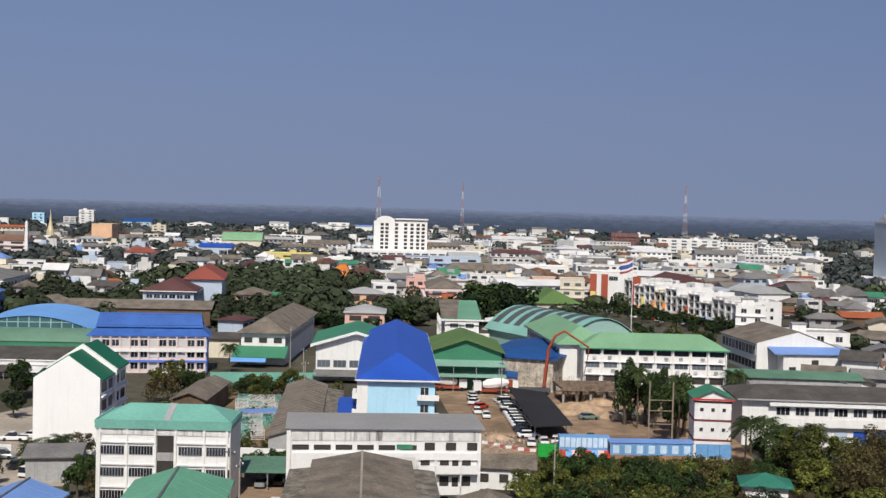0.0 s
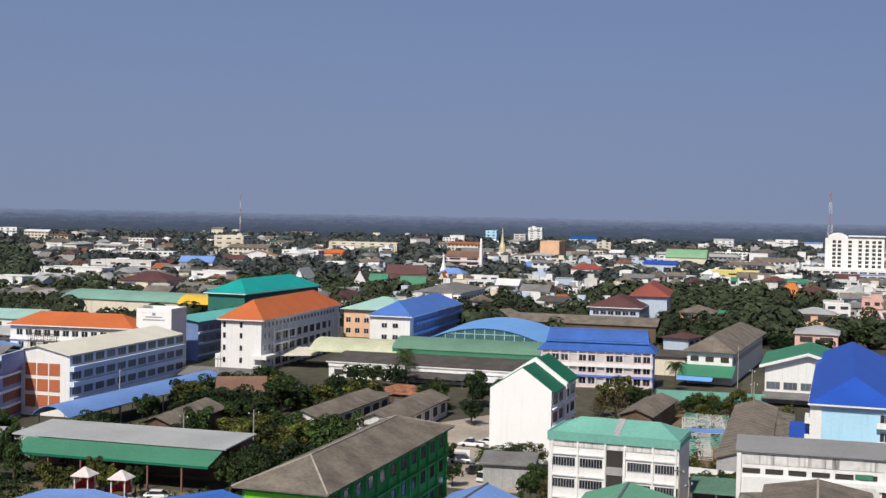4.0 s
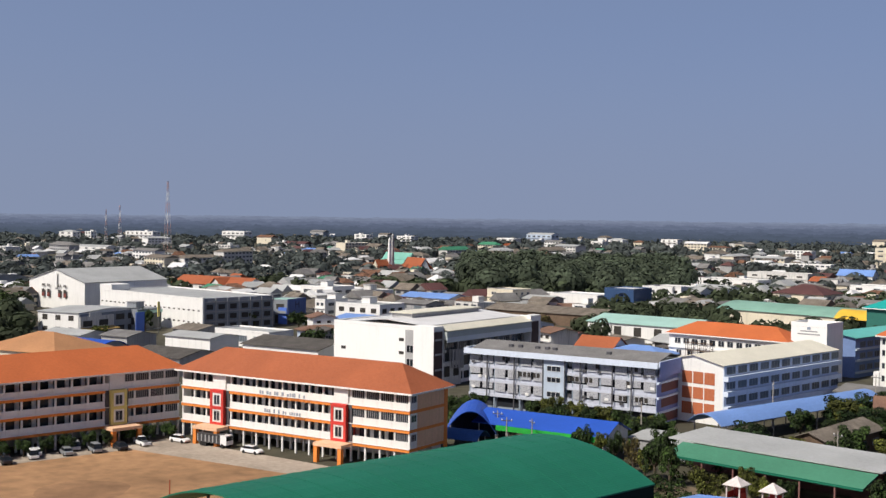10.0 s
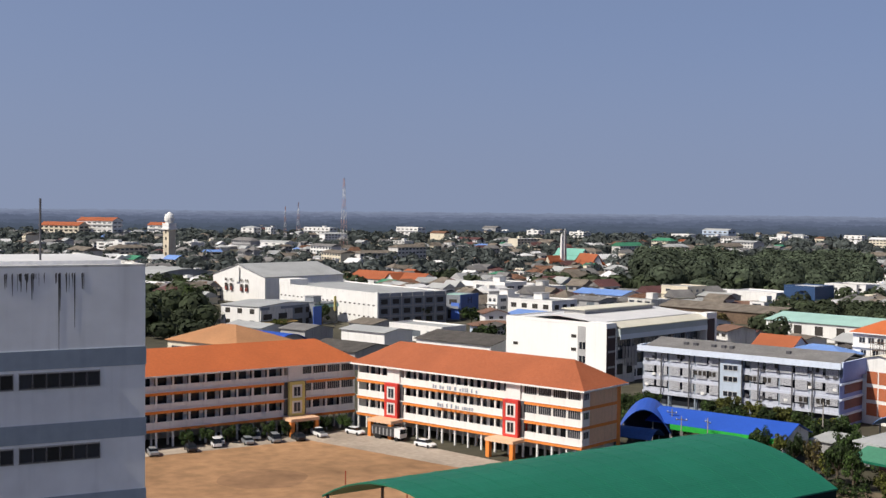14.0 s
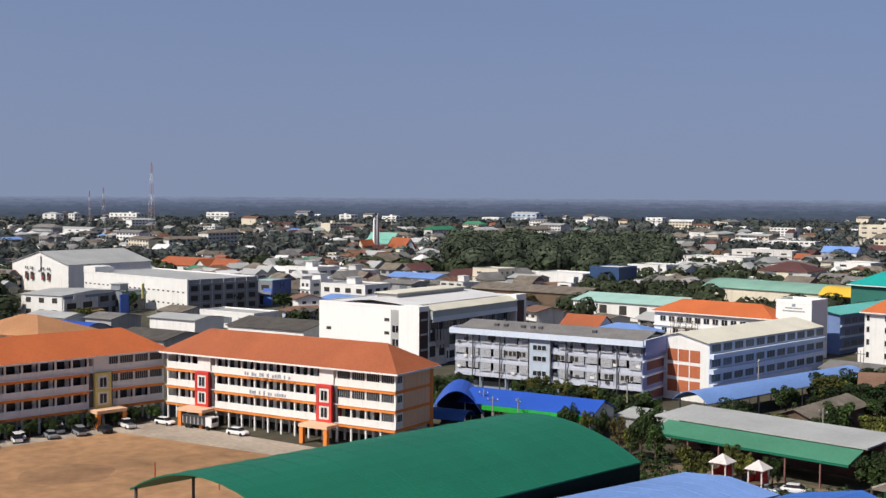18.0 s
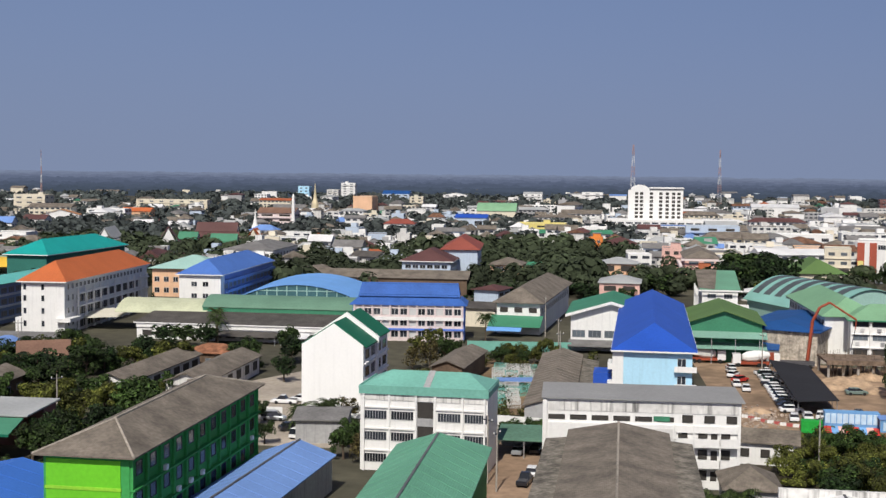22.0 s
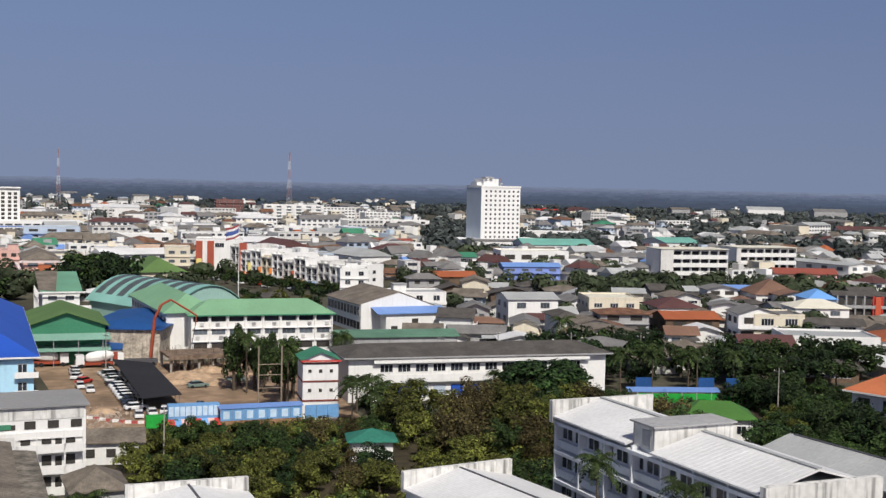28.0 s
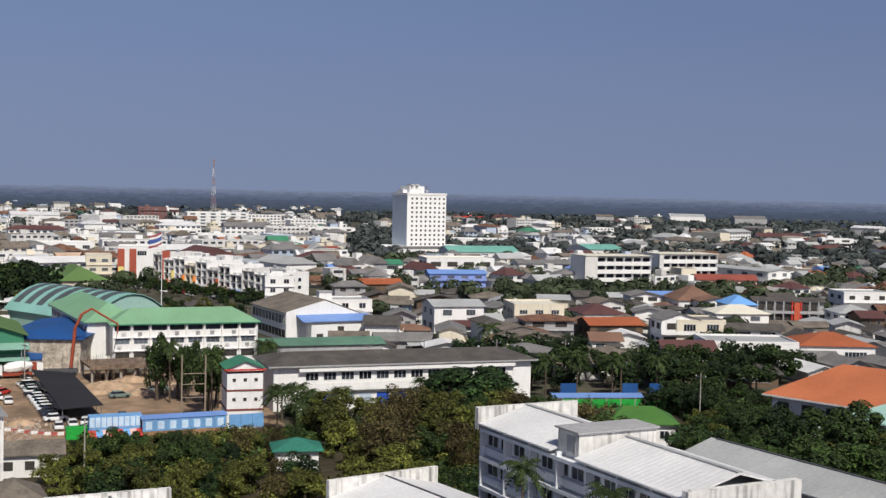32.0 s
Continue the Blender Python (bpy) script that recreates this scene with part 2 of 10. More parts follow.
def rod(bm, p, q, r, k=6, r2=None):
    p, q = Vector(p), Vector(q)
    d = (q - p).normalized()
    a = d.orthogonal().normalized()
    b = d.cross(a)
    rings = [[c + (a * math.cos(i * 2 * math.pi / k) + b * math.sin(i * 2 * math.pi / k)) * rr for i in range(k)] for c, rr in ((p, r), (q, r2 or r))]
    return hull(bm, rings)


def slab_from(tops, th):
    """Roof planes as thick sheets: each plane is a polygon of points, th metres thick downwards."""
    bm = bmesh.new()
    for poly in tops:
        up = [bm.verts.new(p) for p in poly]
        dn = [bm.verts.new((p[0], p[1], p[2] - th)) for p in poly]
        bm.faces.new(up)
        bm.faces.new(dn[::-1])
        k = len(poly)
        for i in range(k):
            bm.faces.new((up[i], dn[i], dn[(i + 1) % k], up[(i + 1) % k]))
    bmesh.ops.remove_doubles(bm, verts=bm.verts, dist=0.002)
    bmesh.ops.recalc_face_normals(bm, faces=bm.faces)
    return bm


def roof_planes(kind, L, D, z, rise, hip=None):
    """Planes of a roof whose eaves are the rectangle L x D at height z."""
    x, y = L / 2, D / 2
    if kind == "hip":
        if L >= D:
            h = min(hip if hip is not None else y, x - 0.01)
            a, b = (-x + h, 0, z + rise), (x - h, 0, z + rise)
            return [[(-x, -y, z), (x, -y, z), b, a], [(x, y, z), (-x, y, z), a, b], [(x, -y, z), (x, y, z), b], [(-x, y, z), (-x, -y, z), a]]
        h = min(hip if hip is not None else x, y - 0.01)
        a, b = (0, -y + h, z + rise), (0, y - h, z + rise)
        return [[(x, -y, z), (x, y, z), b, a], [(-x, y, z), (-x, -y, z), a, b], [(-x, -y, z), (x, -y, z), a], [(x, y, z), (-x, y, z), b]]
    if kind == "gable_x":
        return [[(-x, -y, z), (x, -y, z), (x, 0, z + rise), (-x, 0, z + rise)], [(x, y, z), (-x, y, z), (-x, 0, z + rise), (x, 0, z + rise)]]
    if kind == "gable_y":
        return [[(x, -y, z), (x, y, z), (0, y, z + rise), (0, -y, z + rise)], [(-x, y, z), (-x, -y, z), (0, -y, z + rise), (0, y, z + rise)]]
    if kind == "shed":
        return [[(-x, -y, z), (x, -y, z), (x, y, z + rise), (-x, y, z + rise)]]
    if kind in ("barrel_x", "barrel_y"):
        n, out = 12, []
        s = y if kind == "barrel_x" else x
        pts = [(-s + 2 * s * i / n, z + rise * (1 - (2 * i / n - 1) ** 2)) for i in range(n + 1)]
        for (a, za), (b, zb) in zip(pts, pts[1:]):
            out.append([(-x, a, za), (x, a, za), (x, b, zb), (-x, b, zb)] if kind == "barrel_x" else [(b, -y, zb), (b, y, zb), (a, y, za), (a, -y, za)])
        return out


def ridge_caps(kind, L, D, z, rise, hip=None):
    x, y = L / 2, D / 2
    if kind == "hip":
        h = hip if hip is not None else min(x, y)
        if L >= D:
            h = min(h, x - 0.01)
            a, b = (-x + h, 0, z + rise), (x - h, 0, z + rise)
            return [(a, b), (a, (-x, -y, z)), (a, (-x, y, z)), (b, (x, -y, z)), (b, (x, y, z))]
        h = min(h, y - 0.01)
        a, b = (0, -y + h, z + rise), (0, y - h, z + rise)
        return [(a, b), (a, (-x, -y, z)), (a, (x, -y, z)), (b, (-x, y, z)), (b, (x, y, z))]
    if kind == "gable_x":
        return [((-x, 0, z + rise), (x, 0, z + rise))]
    if kind == "gable_y":
        return [((0, -y, z + rise), (0, y, z + rise))]
    return []


SHARED = {}


def window_mesh(w, h, style="pane"):
    """A framed window, outer face towards -y; its origin is the middle of its sill. One connected skin: frame, reveals and panes."""
    key = (round(w, 2), round(h, 2), style)
    if key in SHARED:
        return SHARED[key]
    f = {"dark": 0.04, "louvre": 0.045, "slat": 0.03, "bars": 0.05}.get(style, 0.07)
    n = 1 if style in ("dark", "white", "slat") else max(1, min(8, round(w / (0.45 if style == "bars" else 1.0))))
    bm = bmesh.new()
    xs = [-w / 2 + w * i / n for i in range(n + 1)]
    lo = [bm.verts.new((x, -0.09, 0)) for x in xs]
    hi = [bm.verts.new((x, -0.09, h)) for x in xs]
    for i in range(n):
        o = [lo[i], lo[i + 1], hi[i + 1], hi[i]]
        g = f if n == 1 else f * 0.75
        q = [(xs[i] + g, f), (xs[i + 1] - g, f), (xs[i + 1] - g, h - f), (xs[i] + g, h - f)]
        inner = [bm.verts.new((x, -0.09, z)) for x, z in q]
        back = [bm.verts.new((x, -0.02, z)) for x, z in q]
        for j in range(4):
            k = (j + 1) % 4
            bm.faces.new((o[j], o[k], inner[k], inner[j]))
            bm.faces.new((inner[j], inner[k], back[k], back[j]))
        bm.faces.new(back).material_index = 1
    rim = [lo[0], *lo[1:], *hi[::-1]]
    wall = [bm.verts.new((v.co.x, 0.02, v.co.z)) for v in rim]
    for j in range(len(rim)):
        k = (j + 1) % len(rim)
        bm.faces.new((rim[k], rim[j], wall[j], wall[k]))
    me = bpy.data.meshes.new("window")
    bm.to_mesh(me)
    bm.free()
    me.materials.append({"dark": DARKIN, "louvre": GREYW, "slat": DSTEEL, "bars": GREYW}.get(style, FRAME))
    me.materials.append({"pane": GLASS, "louvre": SHADEGL, "dark": DARKIN, "white": FRAME, "slat": GLASS, "bars": GLASS}[style])
    SHARED[key] = me
    return me


def face_pose(face, L, D, u, z, out=0.0):
    """Pose on a wall of the L x D body: u metres along it from its middle."""
    if face == "f":
        return pose(u, -D / 2 - out, z)
    if face == "b":
        return pose(-u, D / 2 + out, z, 0, 0, 180)
    if face == "r":
        return pose(L / 2 + out, u, z, 0, 0, 90)
    return pose(-L / 2 - out, -u, z, 0, 0, -90)


def windows(parent, face, L, D, rows, n, w, h, style="pane", margin=0.0, y0=None):
    span = (L if face in "fb" else D) - 2 * margin
    for z in rows:
        for i in range(n):
            u = -span / 2 + span * (i + 0.5) / n
            m = face_pose(face, L, D, u, z)
            if y0 is not None:
                m = pose(u, y0, z)
            part("window", window_mesh(w, h, style), None, parent, m=m)


def gable_fill(bm, kind, L, D, z, rise, o):
    """Adds the wall under the gables."""
    x, y = L / 2, D / 2
    if kind in ("gable_y", "barrel_y"):
        s = (x + o)
        for yy in (-y, y - 0.2):
            if kind == "gable_y":
                prof = [(-x, z), (x, z), (x, z + rise * o / s - 0.1), (0, z + rise - 0.15), (-x, z + rise * o / s - 0.1)]
            else:
                prof = [(-x, z)] + [(x * (1 - 2 * i / 10) * -1, z + rise * (1 - (1 - 2 * i / 10) ** 2) - 0.1) for i in range(1, 10)] + [(x, z)]
                prof = prof[::-1]
            hull(bm, [[(a, yy, b) for a, b in prof], [(a, yy + 0.2, b) for a, b in prof]])
    elif kind in ("gable_x", "barrel_x"):
        s = (y + o)
        for xx in (-x, x - 0.2):
            if kind == "gable_x":
                prof = [(-y, z), (y, z), (y, z + rise * o / s - 0.1), (0, z + rise - 0.15), (-y, z + rise * o / s - 0.1)]
            else:
                prof = [(-y, z)] + [(-y * (1 - 2 * i / 10), z + rise * (1 - (1 - 2 * i / 10) ** 2) - 0.1) for i in range(1, 10)] + [(y, z)]
                prof = prof[::-1]
            hull(bm, [[(xx, a, b) for a, b in prof], [(xx + 0.2, a, b) for a, b in prof]])
    bmesh.ops.recalc_face_normals(bm, faces=bm.faces)
    return bm


def building(name, label, c, L, D, yaw, z, wall, roof=None, over=1.0, z0=0.0, category="building", group="", caps=None, fascia=None, wall_name="wall", shell=True):
    """A block with a roof. L x D are its eaves; the body stands over metres inside them. roof: (kind, rise, material[, hip]).
    Returns the thing and the body's L and D."""
    e = thing(name, label, category, pose(c[0], c[1], z0, 0, 0, yaw), group)
    kind = roof[0] if roof else None
    l, d = L - 2 * over, D - 2 * over
    if shell:
        bm = boxes((-l / 2, l / 2, -d / 2, d / 2, 0, z - 0.05))
        if kind:
            gable_fill(bm, kind, l, d, z - 0.05, roof[1], over)
        if kind == "shed":
            t = over / D * roof[1]
            x, y = l / 2, d / 2
            hull(bm, [[(xx, -y, z - 0.3), (xx, y, z - 0.3), (xx, y, z + roof[1] * (1 - over / D) - 0.2), (xx, -y, z + t - 0.2)] for xx in (-x, x)])
            bmesh.ops.recalc_face_normals(bm, faces=bm.faces)
        part(wall_name, bm, wall, e)
    if kind == "flat":
        x, y, t, hh = L / 2, D / 2, 0.25, roof[1]
        part("parapet", boxes((-x, x, -y, -y + t, z, z + hh), (-x, x, y - t, y, z, z + hh), (-x, -x + t, -y + t, y - t, z, z + hh), (x - t, x, -y + t, y - t, z, z + hh)), fascia or wall, e)
        part("roof", boxes((-x + t, x - t, -y + t, y - t, z - 0.06, z + 0.12)), roof[2], e)
    elif kind:
        hip = roof[3] if len(roof) > 3 else None
        part("roof", slab_from(roof_planes(kind, L, D, z, roof[1], hip), 0.18), roof[2], e)
        if caps:
            bm = bmesh.new()
            for a, b in ridge_caps(kind, L, D, z, roof[1], hip):
                rod(bm, (a[0], a[1], a[2] + 0.02), (b[0], b[1], b[2] + 0.02), 0.16, 5)
            part("ridge_cap", bm, caps, e)
        if fascia:
            x, y = L / 2, D / 2
            part("fascia", boxes((-x - 0.03, x + 0.03, -y - 0.05, -y, z - 0.32, z - 0.01), (-x - 0.03, x + 0.03, y, y + 0.05, z - 0.32, z - 0.01), (-x - 0.05, -x, -y, y, z - 0.32, z - 0.01), (x, x + 0.05, -y, y, z - 0.32, z - 0.01)) if kind == "hip" else boxes((-x, x, -y - 0.05, -y, z - 0.32, z - 0.01)), fascia, e)
    return e, l, d


def gallery(e, l, d, floors, fh, wall, rail, band, bay, depth=2.2, open_ground=True, z_top=None, face="f", style="pane", rail_h=0.86):
    """A school block: corridors along the front of every floor, with rails, columns, doors and windows. The body stands behind it."""
    top = z_top or floors * fh
    yb, yf = -d / 2 + depth, -d / 2
    z1 = fh if open_ground else 0
    part("wall", boxes((-l / 2, l / 2, yb, d / 2, z1, top), (-l / 2, -l / 2 + 0.3, yf, yb, z1, top), (l / 2 - 0.3, l / 2, yf, yb, z1, top)), wall, e)
    if open_ground:
        part("ground_floor_wall", boxes((-l / 2 + 1, l / 2 - 1, d / 2 - 3.5, d / 2 - 0.4, 0, fh)), wall, e)
    n = max(2, round(l / bay))
    for k in range(1, floors):
        z = k * fh
        part("floor_slab", boxes((-l / 2 + 0.3, l / 2 - 0.3, yf, yb - 0.002, z - 0.12, z + 0.1)), wall, e)
        part("floor_band", boxes((-l / 2 - 0.08, l / 2 + 0.08, yf - 0.18, yf - 0.002, z - 0.42, z + 0.22)), band, e)
        for i in range(n):
            w = l / n
            part("balustrade", box_mesh(w - 0.36, 0.12, rail_h, rail), rail, e, m=pose(-l / 2 + w * (i + 0.5), yf + 0.08, z + 0.22))
    for i in range(n + 1):
        x = min(max(-l / 2 + l / n * i, -l / 2 + 0.18), l / 2 - 0.18)
        part("column", box_mesh(0.34, 0.34, top, wall), wall, e, m=pose(x, yf + 0.2, 0))
        if open_ground:
            part("column", box_mesh(0.34, 0.34, fh, wall), wall, e, m=pose(x, yb + 0.4, 0))
    for k in range(1 if open_ground else 0, floors):
        for i in range(n):
            w = l / n
            part("window", window_mesh(w - 0.9, 2.2, style), None, e, m=pose(-l / 2 + w * (i + 0.5), yb, k * fh + 0.55))


def box_mesh(w, d, h, material=None):
    key = ("box", round(w, 2), round(d, 2), round(h, 2), material.name if material else "")
    if key not in SHARED:
        bm = boxes((-w / 2, w / 2, -d / 2, d / 2, 0, h))
        me = bpy.data.meshes.new("block")
        bm.to_mesh(me)
        bm.free()
        SHARED[key] = me
        if material:
            me.materials.append(material)
    return SHARED[key]



def seams(e, half, y0, y1, z, rise, step, material, w=0.07, up=0.05, both=True):
    """Raised seams running down a gable whose ridge lies along y: one strip at every step."""
    n = max(1, round((y1 - y0) / step))
    for sg in (-1, 1) if both else (1,):
        me = slab_from([[(0, -w / 2, z + rise + up), (0, w / 2, z + rise + up), (sg * half, w / 2, z + up), (sg * half, -w / 2, z + up)]], up)
        data = bpy.data.meshes.new("roof_seam")
        me.to_mesh(data)
        me.free()
        data.materials.append(material)
        for i in range(n + 1):
            part("roof_seam", data, None, e, m=pose(0, y0 + (y1 - y0) * i / n, 0))


# ---- ground ----
GROUND = mat("town_ground", (0.080, 0.074, 0.050), 0.95, var=0.45, grain=0.25, blotch=0.02, bump=0.05)
bm = bmesh.new()
bmesh.ops.create_grid(bm, x_segments=24, y_segments=24, size=4900)
tagged(part("ground", bm, GROUND, None), "dusty ground between buildings, patchy with dry grass", "ground", kind="structure")


def patch(name, label, pts, material, z=0.03, category="yard"):
    bm = slab_from([[(x, y, z) for x, y in pts]], 0.02)
    return tagged(part(name, bm, material, None), label, category, kind="structure")


patch("sports_ground", "bare sandy school ground beside the orange-roofed blocks", [(-216, 20), (-100, 30), (-112, 122), (-172, 124), (-217, 109)], SAND, 0.03, "ground")
patch("worn_circle", "darker trampled circle on the sandy ground", [(-188 + (7.4 + 0.5 * math.sin(5 * a)) * math.cos(a), 80 + (7.4 + 0.4 * math.cos(4 * a)) * math.sin(a)) for a in [i * math.pi / 24 for i in range(48)]], mat("trampled_earth", (0.30, 0.170, 0.090), 0.95, var=0.34, grain=0.35, blotch=0.05, bump=0.05), 0.037, "ground")
patch("schoolyard_road", "pale concrete lane along the school", [(-219.5, 20), (-213, 20), (-215, 101), (-168, 117), (-170, 125), (-221, 112)], PAVE, 0.06, "lane")
patch("building_site", "bare brown earth of a building site", [(8, 222), (57, 218), (60, 262), (52, 292), (20, 302), (-2, 300), (4, 240)], mat("site_earth", (0.29, 0.20, 0.13), 0.95, var=0.5, grain=0.3, blotch=0.07, bump=0.05), 0.03, "ground")
patch("car_park_lane", "dusty lane between low buildings", [(-31, 140), (-21.5, 140), (-21, 200), (-32, 200)], DIRT, 0.03, "lane")
patch("white_block_yard", "pale concrete yard beside the white block", [(-86, 186), (-58, 188), (-58, 205), (-73, 209), (-73, 262), (-84, 264), (-98, 232)], mat("pale_sandy_concrete", (0.38, 0.33, 0.27), 0.9, var=0.25, grain=0.8, blotch=0.08), 0.03, "yard")
patch("weedy_plot", "fenced plot of dry earth and weeds", [(-60, 225), (-26, 222), (-24, 285), (-55, 288)], mat("weedy_earth", (0.22, 0.15, 0.085), 0.95, var=0.5, grain=0.5, blotch=0.15), 0.03, "ground")
patch("market_street", "asphalt street along the shophouses", [(44, 640), (62, 640), (128, 470), (150, 410), (134, 404), (110, 460)], ASPH, 0.03, "road")
# litter colour darkened to carry the shade between the trees
patch("garden", "leaf-littered ground under the trees, darkened in colour like tree shade", [(5, 130), (170, 110), (175, 222), (60, 222), (5, 218)], mat("shade_darkened_litter", (0.050, 0.040, 0.022), 0.95, var=0.5, grain=0.6), 0.025, "ground")
# playground earth has its shade mixed into the base colour
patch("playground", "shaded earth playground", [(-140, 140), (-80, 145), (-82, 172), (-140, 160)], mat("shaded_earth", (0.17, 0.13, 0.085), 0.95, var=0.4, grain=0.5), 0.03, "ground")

# ---- large buildings, west to east ----
TAKEN = []


def keep(c, r):
    TAKEN.append((c[0], c[1], r))


def school_wing(name, label, c, L, D, yaw, roofm, towers, tower_m):
    e, l, d = building(name, label, c, L, D, yaw, 13.6, None, ("hip", 4.3, roofm, 7.0), over=1.1, fascia=WHITE, shell=False, group="orange-roofed school wings")
    gallery(e, l, d, 4, 3.4, WHITE, WHITE, ORANGE, 3.3, style="slat", rail_h=1.2)
    n = round(l / 3.3)
    w = l / n
    for k in (1, 2, 3):
        part("ledge", boxes((-l / 2 - 0.1, l / 2 + 0.1, -d / 2 - 0.3, -d / 2 - 0.18, k * 3.4 + 0.12, k * 3.4 + 0.26)), WHITE, e)
        for i in range(n):
            u = -l / 2 + w * (i + 0.5)
            if u > towers[-1] + 1.8 and (k > 1 or i == n - 1):
                part("window", window_mesh(w - 0.5, 1.5, "bars"), None, e, m=pose(u, -d / 2 + 0.12, k * 3.4 + 1.44))
    part("corner_strip", boxes((l / 2, l / 2 + 0.14, d / 2 - 1.1, d / 2, 0, 13.4)), ORANGE, e)
    part("corner_window_band", boxes((l / 2, l / 2 + 0.08, -d / 2, -d / 2 + 2.3, 0, 13.4)), WHITE, e)
    for k in (1, 2, 3):
        part("end_band", boxes((l / 2, l / 2 + 0.1, -d / 2, d / 2, k * 3.4 - 0.35, k * 3.4 + 0.2)), ORANGE, e)
    part("end_panel", boxes((l / 2, l / 2 + 0.06, -d / 2 + 2.3, d / 2 - 0.3, 3.7, 13.3)), PEACH, e)
    for z in (4.9, 8.3, 11.7):
        part("window", window_mesh(1.5, 1.2, "bars"), None, e, m=pose(l / 2 + 0.08, -d / 2 + 1.15, z, 0, 0, 90))
    for u in towers:
        t = part("stair_tower", boxes((u - 1.6, u + 1.6, -d / 2 - 0.9, -d / 2 + 2.0, 3.4, 10.4)), tower_m, e)
        part("tower_head", boxes((u - 1.6, u + 1.6, -d / 2 - 0.3, -d / 2 + 2.0, 10.4, 13.4)), WHITE, e)
        for sg in (-1, 1):
            part("tower_side_panel", boxes((u + sg * 2.05 - 0.4, u + sg * 2.05 + 0.4, -d / 2 - 0.2, -d / 2 + 0.3, 3.7, 10.3)), DSTEEL, e)
        part("tower_frame", boxes((u - 1.7, u - 1.15, -d / 2 - 1.1, -d / 2 - 0.9, 3.6, 10.3), (u + 1.15, u + 1.7, -d / 2 - 1.1, -d / 2 - 0.9, 3.6, 10.3), (u - 1.15, u + 1.15, -d / 2 - 1.1, -d / 2 - 0.9, 9.8, 10.3), (u - 1.15, u + 1.15, -d / 2 - 1.1, -d / 2 - 0.9, 6.6, 7.2), (u - 1.15, u + 1.15, -d / 2 - 1.1, -d / 2 - 0.9, 3.6, 4.1)), tower_m, t)
        for z in (4.1, 7.2):
            part("white_infill", boxes((u - 1.15, u + 1.15, -d / 2 - 0.96, -d / 2 - 0.9, z, z + 2.6)), WHITE, t)
            part("window", window_mesh(1.5, 1.9), None, e, m=pose(u, -d / 2 - 0.97, z + 0.3))
        p = part("porch_roof", boxes((u - 3.2, u + 3.2, -d / 2 - 4.4, -d / 2 - 0.95, 3.0, 3.6)), PEACH, e)
        for dx in (-2.7, 2.7):
            part("porch_column", boxes((u + dx - 0.4, u + dx + 0.4, -d / 2 - 4.3, -d / 2 - 3.5, 0, 3.0)), ORANGE, p)
    keep(c, L * 0.55)
    return e


e = school_wing("school_block", "four-storey school wing with orange tile roof and orange bands", (-197.5, 129.4), 56.8, 14.5, 18.2, R_ORANGE2, (-17.2, 12.4), RED)
rng = random.Random(21)
for z, u0, u1 in ((10.62, -6.2, 4.8), (7.22, -5.0, 3.6)):
    u = u0
    while u < u1:
        w = rng.uniform(0.25, 0.5)
        h = rng.uniform(0.55, 0.8)
        part("sign_letter", boxes((u, u + w, -7.34, -7.24, z + 0.05, z + h)), BLUEGREY, e)
        u += w + rng.choice((0.18, 0.2, 0.25, 0.8))
school_wing("school_block", "four-storey school wing with bright orange roof and yellow stair tower", (-227.3, 72.5), 88, 14.5, 94.3, R_ORANGE, (29.0,), YELLOW)

# the tall pale building close by
e = thing("apartment_tower", "tall off-white block with grey bands and louvred windows, rain-streaked", "building", pose(-54.28, 17.15, 0, 0, 0, 87))
part("wall", boxes((-34, 0, 0, 14, 0, 42.4)), mat("off_white_render", (0.80, 0.815, 0.825), 0.85, var=0.10, streak=0.10, grain=0.8), e)
part("parapet", boxes((-34, 0, 0, 0.3, 42.4, 42.5), (-0.3, 0, 0.3, 14, 42.4, 42.5)), OLDWHITE, e)
for k in range(11):
    z = 38.0 - 3.2 * k
    part("grey_band", boxes((-34, 0.04, -0.04, 0, z, z + 0.82)), BLUEGREY, e)
    part("grey_band", boxes((0, 0.04, 0, 14, z, z + 0.82)), BLUEGREY, e)
    for g in range(3 if k < 4 else 0):
        x0 = -2.0 - 3.66 * g
        part("window_row_frame", boxes((x0 - 3.46, x0, -0.05, 0.0, z - 0.86, z - 0.81), (x0 - 3.46, x0, -0.05, 0.0, z - 0.17, z - 0.12)), GREYW, e)
        for i in range(6):
            part("louvre_window", window_mesh(0.55, 0.64, "slat"), None, e, m=pose(x0 - 0.29 - 0.575 * i, 0.0, z - 0.81))
bm = bmesh.new()
rng = random.Random(5)
for i in range(34):
    x = -rng.uniform(2.7, 6.2) if i > 4 else (-3.77, -3.1, -3.72, -4.9, -5.7)[i]
    h = rng.uniform(0.2, 0.8) if i > 4 else (3.6, 2.4, 1.6, 1.1, 0.9)[i]
    w = rng.uniform(0.012, 0.045)
    hull(bm, [[(x - w, q, 42.1), (x + w * 0.8, q, 42.18), (x + w * 0.7, q, 42.1 - h * 0.5), (x + w * 0.2, q, 42.1 - h), (x - w * 0.2, q, 42.1 - h * 0.96), (x - w * 0.5, q, 42.1 - h * 0.45)] for q in (-0.012, -0.004)])
part("rain_stain", bm, mat("black_algae_stain", (0.10, 0.095, 0.09), 0.95), e)
part("roof_slab", boxes((-34, -0.6, 2, 10, 42.4, 42.6)), R_WHITE, e)
bm = rod(bmesh.new(), (-4, 3, 42.3), (-4, 3, 45.4), 0.05)
part("mast", bm, DSTEEL, e)
keep((-54, 5), 30)

